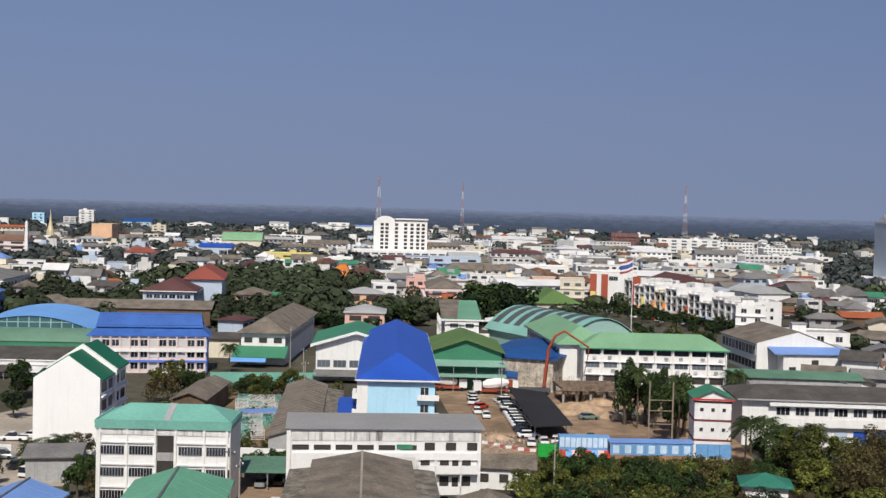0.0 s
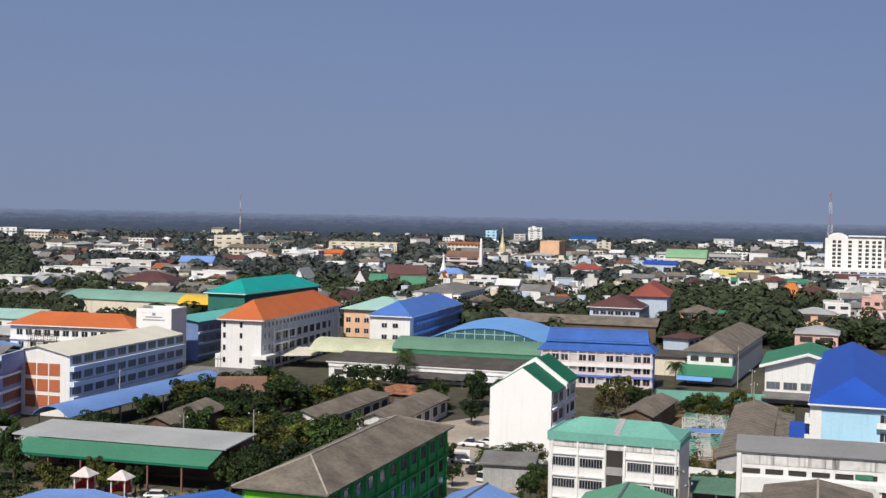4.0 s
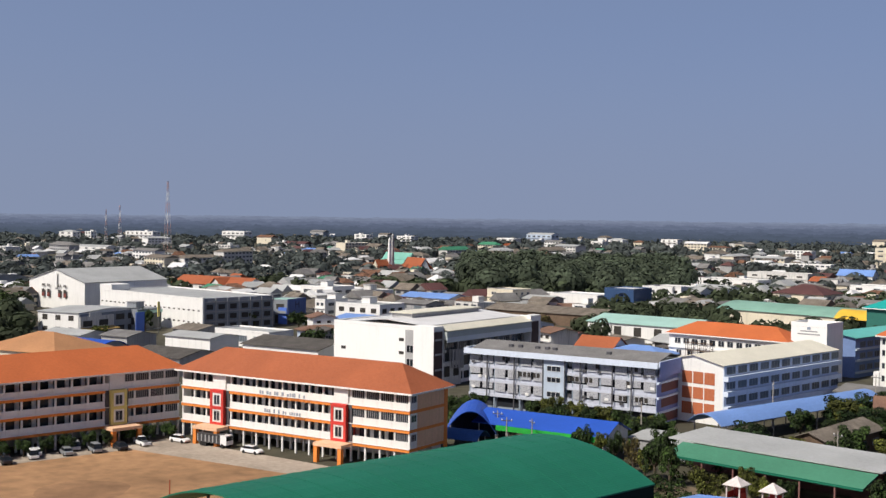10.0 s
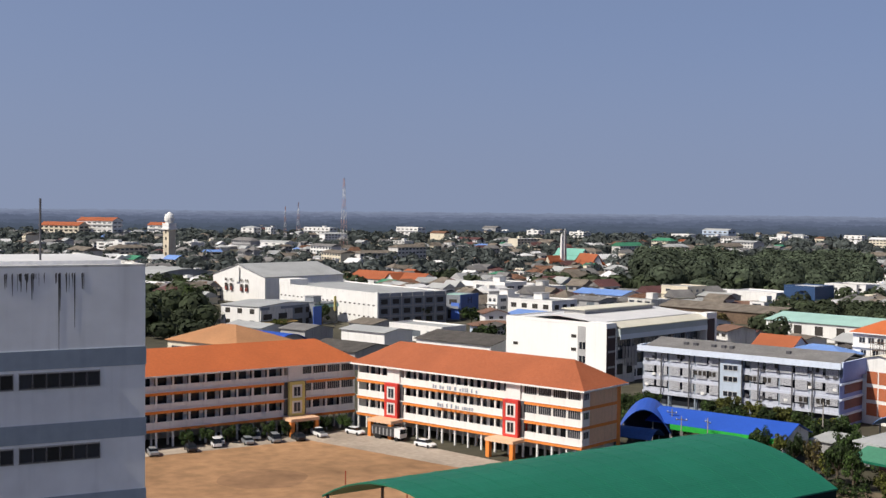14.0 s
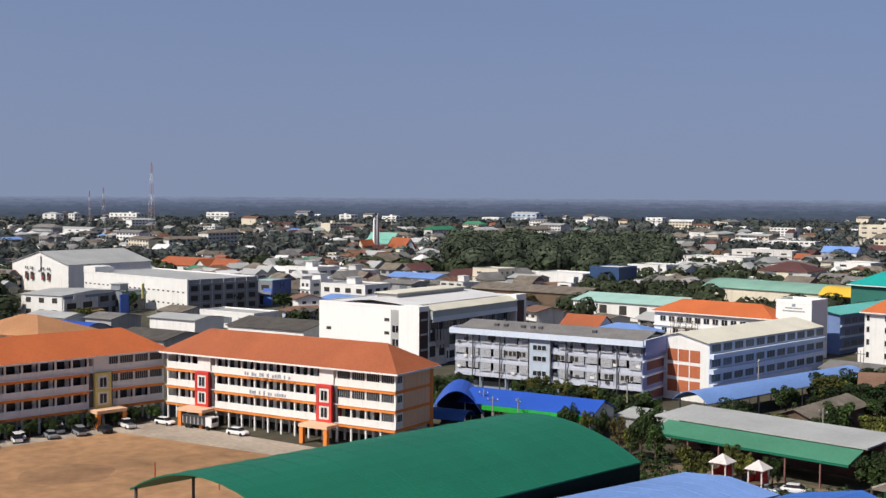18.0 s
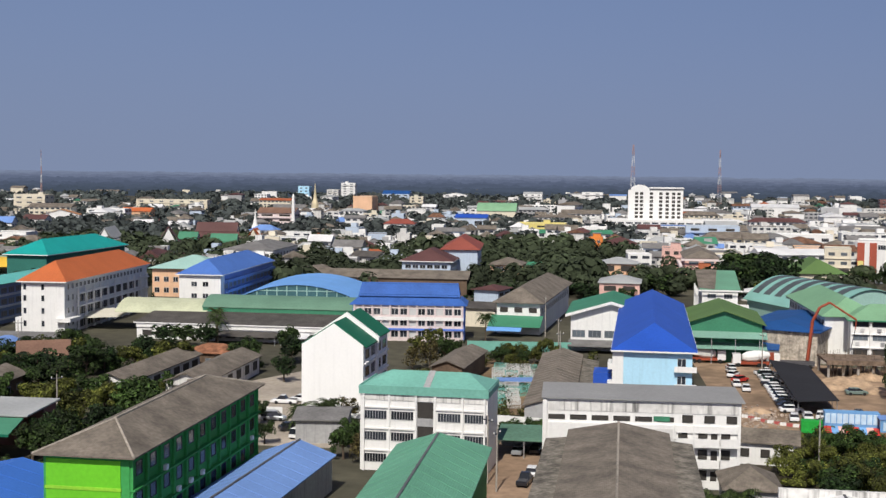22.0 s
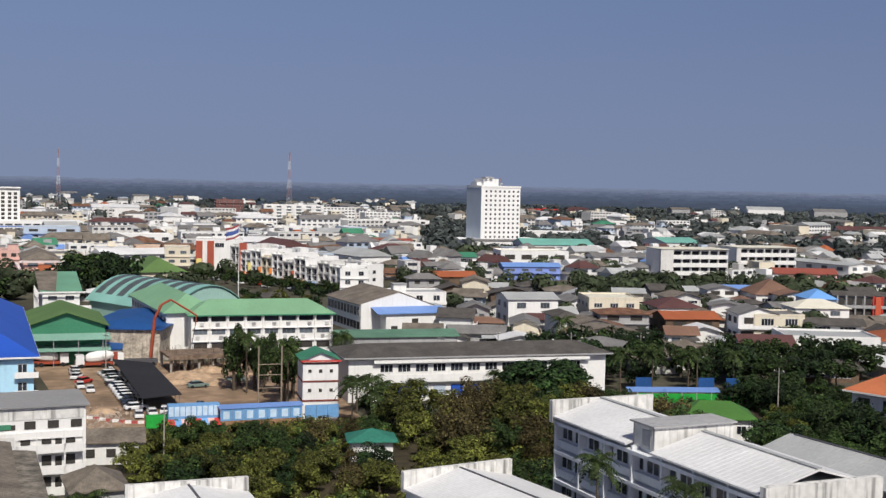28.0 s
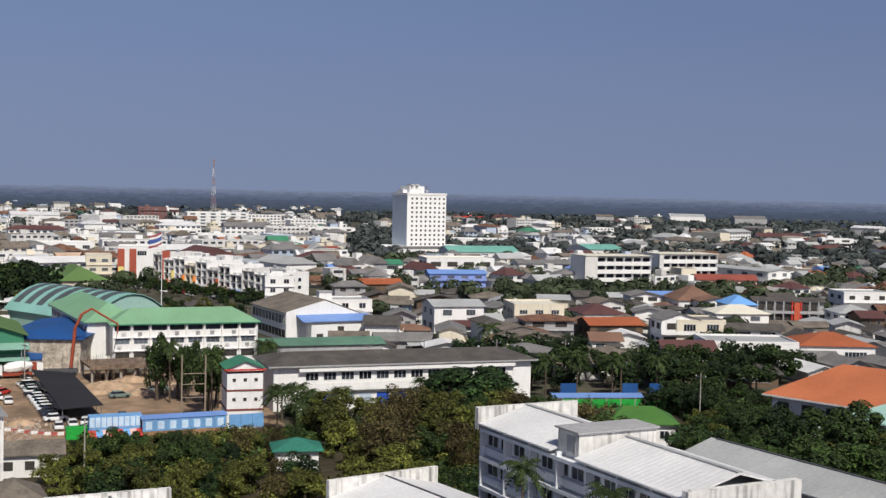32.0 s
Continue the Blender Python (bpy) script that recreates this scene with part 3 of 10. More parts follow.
# white block with a dark glazed side
e, l, d = building("office_block", "large white block with pale roof and dark side windows", (-269.2, 219.1), 33, 50, 14.5, 15, CLEANW, ("flat", 0.8, R_WHITE), over=0.0)
part("roof_sheet", slab_from(roof_planes("gable_y", 27, 46, 15.8, 1.0), 0.15), R_WHITE, e)
part("end_fin", boxes((l / 2 - 0.2, l / 2 + 2.4, d / 2 - 5, d / 2 + 0.4, 0, 16.2)), WHITE, e)
part("corner_fin", boxes((l / 2 - 5, l / 2 + 1.6, -d / 2 - 0.8, -d / 2 + 3.5, 0, 15.9)), CLEANW, e)
part("corner_panel", boxes((l / 2 + 1.6, l / 2 + 1.7, -d / 2 - 0.7, -d / 2 + 3.0, 1, 14.6)), mat("dark_maroon_panel", (0.060, 0.038, 0.038), 0.7, var=0.15), e)
for z in (4.4, 8.4, 12.2):
    part("panel_joint", boxes((l / 2 + 1.7, l / 2 + 1.85, -d / 2 - 0.2, -d / 2 + 2.6, z, z + 0.5)), GREYW, e)
part("end_fin_panel", boxes((l / 2 + 2.4, l / 2 + 2.5, d / 2 - 4.6, d / 2 - 0.8, 1, 14.5)), MATS["dark_maroon_panel"], e)
BEAM = mat("pale_grey_green_render", (0.44, 0.49, 0.48), 0.8, var=0.1)
part("eave_beam", boxes((l / 2, l / 2 + 2.7, -d / 2 + 3.6, d / 2 - 5, 12.3, 14.4)), BEAM, e)
part("eave_roof", slab_from([[(l / 2 - 0.1, -d / 2 + 3.6, 16.0), (l / 2 - 0.1, d / 2 - 5, 16.0), (l / 2 + 3.0, d / 2 - 5, 14.7), (l / 2 + 3.0, -d / 2 + 3.6, 14.7)]], 0.2), R_CREAM, e)
for i in range(7):
    y = -d / 2 + 5.2 + i * 6.4
    part("column", box_mesh(0.45, 0.45, 12.3, GREYW), None, e, m=pose(l / 2 + 0.5, y, 0))
    for k, style in ((0, "slat"), (1, "slat"), (2, "louvre")):
        if i < 6:
            for q in (1.7, 4.7):
                part("window", window_mesh(2.3, 2.0 if k < 2 else 3.0, style), None, e, m=pose(l / 2, y + q, 1.0 + 3.9 * k, 0, 0, 90))
# dark sheet over the upper wall puts the deep recess's shade into colour
part("glazed_front", boxes((l / 2, l / 2 + 0.04, -d / 2 + 3.6, d / 2 - 5, 4.6, 12.3)), mat("tinted_glass_and_shade", (0.035, 0.045, 0.055), 0.25, var=0.2, spec=0.4), e)
part("eave_fascia", boxes((l / 2 + 2.7, l / 2 + 2.8, -d / 2 + 3.6, d / 2 - 5, 11.6, 12.9)), mat("pale_blue_white_render", (0.62, 0.68, 0.72), 0.8, var=0.08), e)
part("balcony_slab", boxes((l / 2, l / 2 + 1.6, -d / 2 + 12, d / 2 - 5, 7.6, 7.85)), OLDWHITE, e)
part("rail_top", boxes((l / 2 + 1.5, l / 2 + 1.6, -d / 2 + 12, d / 2 - 5, 8.75, 8.85)), GREYW, e)
for i in range(16):
    part("rail_post", box_mesh(0.07, 0.07, 0.9, GREYW), None, e, m=pose(l / 2 + 1.55, -d / 2 + 12.2 + 2.15 * i, 7.85))
for i in range(9):
    part("bay_strip", box_mesh(0.25, 0.55, 5.0, GREYW), None, e, m=pose(l / 2 + 1.0, -d / 2 + 9.5, 4.6, 0, 0, -83 + 20 * i) @ Matrix.Translation((2.3, 0, 0)))
part("lower_wall", boxes((l / 2, l / 2 + 1.4, -d / 2 + 3.6, -d / 2 + 12, 0, 6.2)), OLDWHITE, e)
for y in (-d / 2 + 5.4, -d / 2 + 9.6):
    part("window", window_mesh(2.4, 2.8, "dark"), None, e, m=pose(l / 2 + 1.4, y, 2.4, 0, 0, 90))
rng = random.Random(33)
for i in range(16):
    part("air_conditioner", box_mesh(0.4, 0.9, 0.7, DSTEEL if i % 3 else WHITE), None, e, m=pose(l / 2 + 0.3, -d / 2 + 6 + i * 2.4, rng.choice((4.6, 8.6, 8.6))))
part("roof_monitor", boxes((-5.0, 2.0, -14, 18, 16.2, 17.7)), GREYW, e)
part("monitor_roof", boxes((-5.6, 2.6, -14.6, 18.6, 17.7, 17.95)), R_CREAM, e)
# flat grey strip paints the shade of a recess that isn't carved
part("shadow_gap", boxes((l / 2 - 8.2, l / 2 - 5.0, -d / 2 - 0.06, -d / 2, 0, 14.6)), mat("gap_shade_grey", (0.42, 0.42, 0.42), 0.85, var=0.15), e)
for z in (3.2, 6.8, 10.4):
    part("window", window_mesh(2.2, 2.0), None, e, m=pose(l / 2 - 6.6, -d / 2 - 0.06, z - 1.8))
for u, z in ((-13, 8), (-13, 4), (7, 8), (7, 4), (7, 11.5)):
    part("window", window_mesh(1.6, 0.8, "dark"), None, e, m=pose(u, -d / 2, z))
keep((-269, 219), 32)

# blue-grey corridor block
e, l, d = building("school_block", "blue-grey four-storey school block with grey roof and open corridors", (-198.4, 202.6), 48.4, 16.7, 17.8, 13.2, None, None, over=0.6, shell=False)
# rail and screen colours darkened to hold the facade's shade
CORRW = mat("lilac_paint_with_shade", (0.50, 0.53, 0.61), 0.8, streak=0.2, var=0.1)
gallery(e, l, d, 4, 3.25, BLUEGREY, CORRW, CORRW, 6.8, depth=0.9, open_ground=False, z_top=13.0, style="slat")
SCREEN = mat("pale_sun_screen", (0.43, 0.44, 0.47), 0.75, var=0.12, streak=0.15)
rng = random.Random(6)
slat = box_mesh(2.7, 0.06, 0.26, SCREEN)
for k in (1, 2, 3):
    for i in range(14):
        u = -l / 2 + l / 14 * (i + 0.5)
        if -4 < u < 2:
            continue
        for j in range(7 if k == 3 or rng.random() < 0.7 else 5):
            part("screen_slat", slat, None, e, m=pose(u, -d / 2 - 0.24, 3.25 * k + 2.72 - 0.31 * j))
part("roof", slab_from(roof_planes("gable_x", 47, 15.6, 13.6, 1.6), 0.2), R_GREY, e)
part("roof_soffit", boxes((-24.3, 24.3, -9.2, -8.2, 12.75, 12.9)), PALE, e)
for x in (-18.4, -11.2, -3.75, 1.75, 5.6, 13.4, 17.9):
    part("downpipe", boxes((x - 0.12, x + 0.12, -8.62, -8.4, 0.3, 12.7)), DSTEEL, e)
for x, k in ((-14.2, 3), (-13.0, 3), (-9.8, 2), (-8.7, 2), (-7.6, 2), (-6.2, 2), (-5.2, 2), (2.6, 2), (3.6, 2), (4.6, 2), (7.0, 2), (8.0, 2), (17.0, 2), (15.2, 1), (16.2, 1), (19.0, 1), (20.0, 1), (21.2, 1), (9.5, 3), (18.8, 3)):
    part("window", window_mesh(0.75, 1.0, "dark"), None, e, m=pose(x, -8.02, 1.65 + 3.25 * k))
part("roof_fascia", boxes((-24.3, 24.3, -9.4, -9.2, 12.6, 13.9), (24.0, 24.4, -8.2, 8.3, 12.4, 14.0), (-24.4, -24.0, -8.2, 8.3, 12.4, 14.0)), ICEBLUE, e)
part("end_fascia", boxes((24.4, 24.5, -8.4, 8.4, 10.6, 14.0)), mat("violet_blue_paint", (0.26, 0.31, 0.56), 0.75, var=0.1), e)
part("end_wall", boxes((l / 2, l / 2 + 0.05, -8.1, 8.1, 0, 10.6)), MATS["violet_blue_paint"], e)
for k in range(4):
    part("end_ledge", boxes((l / 2 + 0.05, l / 2 + 0.5, -8.1, 8.1, 3.25 * k + 2.6, 3.25 * k + 3.05)), ICEBLUE, e)
    part("brown_panel", boxes((l / 2 + 0.05, l / 2 + 0.11, -5.6, 5.6, 0.6 + 3.25 * k, 2.5 + 3.25 * k)), BROWNP, e)
rng = random.Random(3)
for k in range(4):
    for i in range(26):
        if rng.random() < 0.26:
            part("air_conditioner", box_mesh(0.85, 0.35, 0.6, WHITE if rng.random() < 0.6 else DSTEEL), WHITE, e, m=pose(-l / 2 + 1.2 + i * 1.8, -d / 2 - 0.2, 3.25 * k + 0.6 + rng.choice((0, 0.7))))
for x in (-15, -12.5, -8, -5.5, -3.5, 10):
    part("roof_vent", boxes((x, x + 1.0, -4.5, -3.8, 14.1, 14.9)), DSTEEL, e)
part("stair_bay", boxes((-3.6, 1.6, -d / 2 - 0.7, -d / 2 + 1, 0, 12.6)), PALE, e)
for z in (1, 4.2, 7.5, 10):
    part("window", window_mesh(3.4, 1.2), None, e, m=pose(-1, -d / 2 - 0.7, z))
keep((-198, 202), 27)

# white office with terracotta panels
e, l, d = building("school_block", "white four-storey block with terracotta end panels and pale roof", (-175.1, 238.7), 16, 51, 5, 13.2, WHITE, ("gable_y", 1.8, R_CREAM), over=0.5)
for k in range(3):
    for i in range(3):
        part("terracotta_panel", boxes((-3.0 + 2.9 * i, -0.4 + 2.9 * i, -d / 2 - 0.07, -d / 2, 1.8 + 3.4 * k, 4.4 + 3.4 * k)), TERRA, e)
    part("window", window_mesh(1.3, 1.6), None, e, m=pose(-5.6, -d / 2, 2.2 + 3.4 * k))
part("corridor_wall", boxes((l / 2, l / 2 + 0.25, -d / 2, d / 2, 0, 12.9)), ICEBLUE, e)
for k in range(4):
    part("floor_band", boxes((l / 2 + 0.25, l / 2 + 1.3, -d / 2, d / 2, 3.25 * k - 0.05, 3.25 * k + 1.0)), ICEBLUE, e)
    for i in range(11):
        part("window", window_mesh(3.4, 1.6, "louvre"), None, e, m=pose(l / 2 + 0.25, -d / 2 + 2.6 + 4.6 * i, 1.4 + 3.25 * k, 0, 0, 90))
keep((-175, 238), 28)

# white sign building and long block with orange hip roof behind
e, l, d = building("school_block", "white three-storey block with orange hip roof and scaffold", (-220, 291), 39, 14, 9, 11, WHITE, ("hip", 3.4, R_ORANGE), over=0.9, fascia=WHITE)
windows(e, "f", l, d, (8.0,), 12, 1.9, 1.7, margin=1.5)
windows(e, "f", l, d, (4.6, 1.2), 9, 1.7, 1.6, margin=1.5)
part("floor_band", boxes((-l / 2, l / 2, -d / 2 - 0.5, -d / 2, 6.7, 7.1)), WHITE, e)
bm = bmesh.new()
for i in range(5):
    for y in (0, 1.2):
        rod(bm, (-12 + 2 * i, -d / 2 - 1.8 + y, 0), (-12 + 2 * i, -d / 2 - 1.8 + y, 9.5), 0.08, 4)
for z in (2, 4.2, 6.4, 8.6):
    for y in (0, 1.2):
        rod(bm, (-12, -d / 2 - 1.8 + y, z), (-4, -d / 2 - 1.8 + y, z), 0.07, 4)
tagged(part("scaffold", bm, TIMBER, e), kind="stuff")
keep((-220, 291), 22)
e, l, d = building("office_block", "white block with a lettered parapet", (-196.5, 296), 10.5, 10, 8, 15.4, CLEANW, ("flat", 1.2, R_LGREY), over=0.0)
for z, w in ((14.0, 5.0), (13.2, 6.5)):
    part("sign_bar", boxes((-w / 2, w / 2, -d / 2 - 0.05, -d / 2, z, z + 0.35)), GREYW, e)
part("emblem", boxes((-0.5, 0.5, -d / 2 - 0.06, -d / 2, 14.6, 15.4)), BLUEGREY, e)
keep((-196, 296), 8)
e, l, d = building("school_block", "long blue-walled block with bright teal roof", (-203, 347), 15, 75, 4, 11.5, mat("dull_blue_paint", (0.17, 0.25, 0.46), 0.75, var=0.12), ("gable_y", 1.2, mat("aqua_metal_roof", (0.12, 0.44, 0.40), 0.55, var=0.12)), over=0.8)
windows(e, "r", l, d, (2, 5.4, 8.6), 16, 3.2, 1.6, "louvre", margin=2)
for z in (1.2, 4.6, 7.8):
    part("floor_band", boxes((l / 2, l / 2 + 0.5, -d / 2, d / 2, z, z + 0.6)), PALE, e)
keep((-205, 345), 30)

# tall white block with orange roof
e, l, d = building("school_block", "white four-storey classroom block under an orange hip roof", (-175.5, 330), 14.0, 66, 6, 14.2, WHITE, ("hip", 5.0, R_ORANGE, 9.0), over=1.0, fascia=WHITE)
windows(e, "r", l, d, (0.8, 4.3, 7.7), 10, 4.3, 2.4, "slat", margin=8)
windows(e, "r", l, d, (12.0,), 20, 1.6, 1.2, margin=4)
for k in range(4):
    part("floor_slab", boxes((l / 2, l / 2 + 0.9, -d / 2 + 8, d / 2, 3.45 * k + 3.1, 3.45 * k + 3.5)), WHITE, e)
for i in range(11):
    part("column", box_mesh(0.5, 0.5, 11.5, WHITE), WHITE, e, m=pose(l / 2 + 0.6, -d / 2 + 8 + i * (d - 8) / 10.3, 0))
windows(e, "f", l, d, (2, 5.4, 8.8, 11.8), 1, 0.9, 1.6, margin=5.3)
for z in (2, 5.4, 8.8, 11.8):
    part("window", window_mesh(0.9, 1.6), None, e, m=pose(-5.0, -d / 2, z))
    part("window", window_mesh(1.1, 1.6), None, e, m=pose(l / 2, -d / 2 + 2.5, z, 0, 0, 90))
    part("window", window_mesh(1.1, 1.6), None, e, m=pose(l / 2, -d / 2 + 5.5, z, 0, 0, 90))
part("porch", boxes((l / 2 - 2, l / 2 + 2.2, -d / 2 - 1.5, -d / 2 + 6, 3.4, 4.4)), WHITE, e)
part("stair_annex", boxes((-l / 2 - 1.5, -l / 2, -d / 2 - 0.5, -d / 2 + 5, 0, 4.4)), WHITE, e)
keep((-175, 330), 30)

e, l, d = building("assembly_hall", "large hall with bright teal hip roof", (-239, 434), 18, 66, 1, 13, mat("dark_teal_wall", (0.03, 0.15, 0.12), 0.75, var=0.15), ("hip", 5.0, R_TEAL2, 12), over=1.2, fascia=WHITE)
keep((-239, 434), 30)
e, l, d = building("covered_market", "long low hall with pale green roof and yellow gable end", (-290, 425), 62, 26, 2, 7.5, CREAM, ("barrel_x", 2.8, mat("grey_green_metal_roof", (0.20, 0.36, 0.29), 0.6, var=0.15)), over=0.6)
part("yellow_canopy", slab_from(roof_planes("barrel_x", 16, 14, 7.4, 3.2), 0.15), mat("golden_sheet_roof", (0.66, 0.42, 0.05), 0.5, var=0.1), e, m=pose(32, -8, 0))
keep((-290, 425), 36)

e, l, d = building("school_block", "white-ended school block with faded blue hip roof", (-153.5, 383.7), 15, 63, 5, 12.2, WHITE, ("hip", 4.2, mat("cornflower_metal_roof", (0.075, 0.17, 0.48), 0.55, var=0.12), 9), over=0.9, fascia=WHITE)
part("corridor_wall", boxes((l / 2, l / 2 + 0.2, -d / 2 + 4, d / 2, 0, 12)), mat("blue_school_wall", (0.20, 0.30, 0.62), 0.7, var=0.12), e)
for k in range(4):
    part("floor_band", boxes((l / 2 + 0.2, l / 2 + 1.2, -d / 2 + 4, d / 2, 3.1 * k, 3.1 * k + 0.9)), R_BLUE2, e)
windows(e, "r", l + 0.4, d, (1.3, 4.4, 7.5), 12, 3.2, 1.5, "louvre", margin=3)
windows(e, "f", l, d, (1.3, 4.8, 8.4), 2, 1.8, 1.5, margin=3)
keep((-153, 384), 30)
e, l, d = building("school_block", "peach block with pale turquoise hip roof", (-176, 408), 26, 24, 5, 10, PEACH, ("hip", 4.0, R_PTEAL), over=1.2)
windows(e, "f", l, d, (1.4, 5.2), 7, 1.8, 1.8)
keep((-176, 408), 16)

# green block close by
e, l, d = building("apartment_block", "bright green four-storey block with weathered brown hip roof", (-65.4, 141.9), 11.6, 46.5, 3, 14.2, GREENW, ("hip", 2.4, R_BROWN, 8.5), over=0.9, caps=mat("pale_ridge_mortar", (0.34, 0.30, 0.25), 0.9, var=0.3))
# brighter front plate and darker side walls hold sun and shade in colour
part("front_panel", boxes((-l / 2 + 0.3, l / 2 - 1.0, -d / 2 - 0.08, -d / 2, 0, 13.6)), LIME, e)
for z in (3.3, 6.8, 10.3):
    part("floor_band", boxes((-l / 2 + 0.2, l / 2 - 0.9, -d / 2 - 0.16, -d / 2 - 0.08, z, z + 0.35)), mat("yellow_green_paint", (0.28, 0.60, 0.04), 0.65), e)
for z in (3.3, 6.8, 10.3):
    part("ledge", boxes((l / 2, l / 2 + 0.6, -d / 2, d / 2, z, z + 0.18)), GREENW, e)
for i in range(12):
    part("pilaster", boxes((l / 2, l / 2 + 0.35, -d / 2 + 0.1 + i * 3.98, -d / 2 + 0.5 + i * 3.98, 0, 13.9)), GREENW, e)
windows(e, "r", l, d, (1.2, 4.7, 8.2, 11.6), 11, 1.7, 1.6, "slat", margin=0.5)
rng = random.Random(8)
for z in (3.5, 7.0, 10.5):
    for i in range(11):
        if rng.random() < 0.25:
            part("air_conditioner", box_mesh(0.35, 0.8, 0.6, WHITE), WHITE, e, m=pose(l / 2 + 0.4, -d / 2 + 1.4 + i * 3.98, z))
keep((-65, 142), 25)

# long green-edged shed, small kiosks, big green arched court
e = thing("canteen_shed", "open shed with grey roof and green lean-to", "shed", pose(-117, 170.5, 0, 0, 0, 5))
part("roof", slab_from([[(-24, -1, 6.4), (15.4, -1, 6.4), (15.4, 11, 6.9), (-24, 11, 6.9)]], 0.25), R_LGREY, e)
part("lean_to_roof", slab_from([[(-21, -6.0, 4.5), (14.8, -6.0, 4.5), (14.8, -1, 6.0), (-21, -1, 6.0)]], 0.2), mat("shaded_green_roof", (0.058, 0.205, 0.128), 0.65, var=0.15, rib=1.2), e)
part("valance", boxes((-21, 14.8, -6.1, -5.95, 4.1, 4.5)), R_DGREEN, e)
part("wall", boxes((-23.5, 14.8, 6, 10.5, 0, 6.3)), BROWNP, e)
for x in range(-20, 15, 6):
    part("post", boxes((x, x + 0.25, -5.9, -5.65, 0, 4.3)), BROWNP, e)
keep((-117, 171), 22)


def play_tower(c):
    e = thing("play_tower", "raised play tower with pale pyramid roof, red panels and a slide", "playground", pose(c[0], c[1], 0, 0, 0, 8), "playground towers")
    part("roof", slab_from(roof_planes("hip", 3.2, 3.2, 3.7, 1.3), 0.1), mat("pale_pink_roof", (0.66, 0.60, 0.58), 0.7), e)
    for x in (-1.1, 1.1):
        for y in (-1.1, 1.1):
            part("post", boxes((x - 0.1, x + 0.1, y - 0.1, y + 0.1, 0, 3.7)), PINKW, e)
    part("platform", boxes((-1.2, 1.2, -1.2, 1.2, 1.4, 1.55)), TIMBER, e)
    part("back_panel", boxes((-1.0, 1.0, 1.02, 1.1, 1.55, 3.0)), RED, e)
    for x in (-1.1, 1.02):
        part("side_panel", boxes((x, x + 0.08, -1.0, 1.0, 1.55, 2.5)), RED, e)
    sl = part("slide", slab_from([[(-1.2, -0.7, 1.5), (-1.2, 0.1, 1.5), (-3.4, 0.1, 0.25), (-3.4, -0.7, 0.25)]], 0.06), mat("grey_green_plastic", (0.24, 0.34, 0.34), 0.45, var=0.12), e)
    for y in (-0.75, 0.1):
        part("slide_edge", slab_from([[(-1.2, y, 1.7), (-1.2, y + 0.06, 1.7), (-3.4, y + 0.06, 0.45), (-3.4, y, 0.45)]], 0.2), MATS["grey_green_plastic"], sl)


play_tower((-117.5, 156)), play_tower((-111.2, 156.5))

e = thing("covered_court", "large arched deep green metal roof over a court", "pavilion", pose(-123.9, 97, 0, 0, 0, 4.2))
planes = roof_planes("barrel_y", 33.6, 58, 9.0, 4.2)
part("roof", slab_from(planes, 0.2), R_DGREEN, e)
for i in range(13):
    seam = slab_from([[(p[0], 0.05 if p[1] > 0 else -0.05, p[2] + 0.05) for p in pl] for pl in planes], 0.05)
    part("roof_seam", seam, R_DGREEN, e, m=pose(0, -26 + i * 4.35, 0))
bm = bmesh.new()
for i in range(8):
    y = -28.5 + i * 8.14
    for x in (-16.2, 16.2):
        rod(bm, (x, y, 0), (x, y, 9.2), 0.2, 6)
part("columns_frame", bm, DSTEEL, e)
part("end_truss", boxes((-16.4, 16.4, 28.6, 28.8, 8.4, 8.9)), DSTEEL, e)
part("side_curtain", boxes((16.4, 16.6, -29, 29, 3.5, 8.9)), mat("dark_green_mesh", (0.006, 0.02, 0.015), 0.9), e)
keep((-127, 96), 33)

# blue canopies beside the school
e = thing("walkway_canopy", "bright blue barrel canopy with open arched end", "canopy", pose(-184.5, 159.6, 0, 0, 0, 136))
part("roof", slab_from(roof_planes("barrel_x", 15, 10.2, 2.6, 4.5), 0.12), R_BLUE, e)
ends = [(-5.0 + 10.0 * i / 10, 2.5 + 4.4 * (1 - (i / 5 - 1) ** 2)) for i in range(11)] + [(5.0, 0), (-5.0, 0)]
# dark end sheet added to stand in for the canopy's shaded inside
part("back_wall", hull(bmesh.new(), [[(x, y, z) for y, z in ends] for x in (6.9, 7.1)]), mat("inner_shade_navy", (0.02, 0.03, 0.07), 0.8, var=0.2), e)
for x in (-6.8, 0, 6.4):
    for y in (-4.9, 4.9):
        part("post", boxes((x - 0.1, x + 0.1, y - 0.1, y + 0.1, 0, 2.6)), STEEL, e)
e = thing("walkway_canopy", "bright blue gabled canopy with green valance", "canopy", pose(-168.8, 165.9, 0, 0, 0, 17))
part("roof", slab_from(roof_planes("gable_x", 29, 11, 4.6, 2.2), 0.12), R_BLUE, e)
part("valance", boxes((-9, 13.4, -5.55, -5.45, 3.5, 4.5)), mat("vivid_green_sheet", (0.02, 0.36, 0.05), 0.6), e)
part("end_gable", hull(bmesh.new(), [[(x, -5.2, 2.0), (x, 5.2, 2.0), (x, 5.2, 4.6), (x, 0, 6.6), (x, -5.2, 4.6)] for x in (13.6, 13.8)]), OLDWHITE, e)
for x in (-13, -6.5, 0, 6.5, 13):
    for y in (-5.2, 5.2):
        part("post", boxes((x - 0.1, x + 0.1, y - 0.1, y + 0.1, 0, 4.5)), STEEL, e)
e = thing("walkway_canopy", "smaller blue barrel canopy", "canopy", pose(-180, 149, 0, 0, 0, 24))
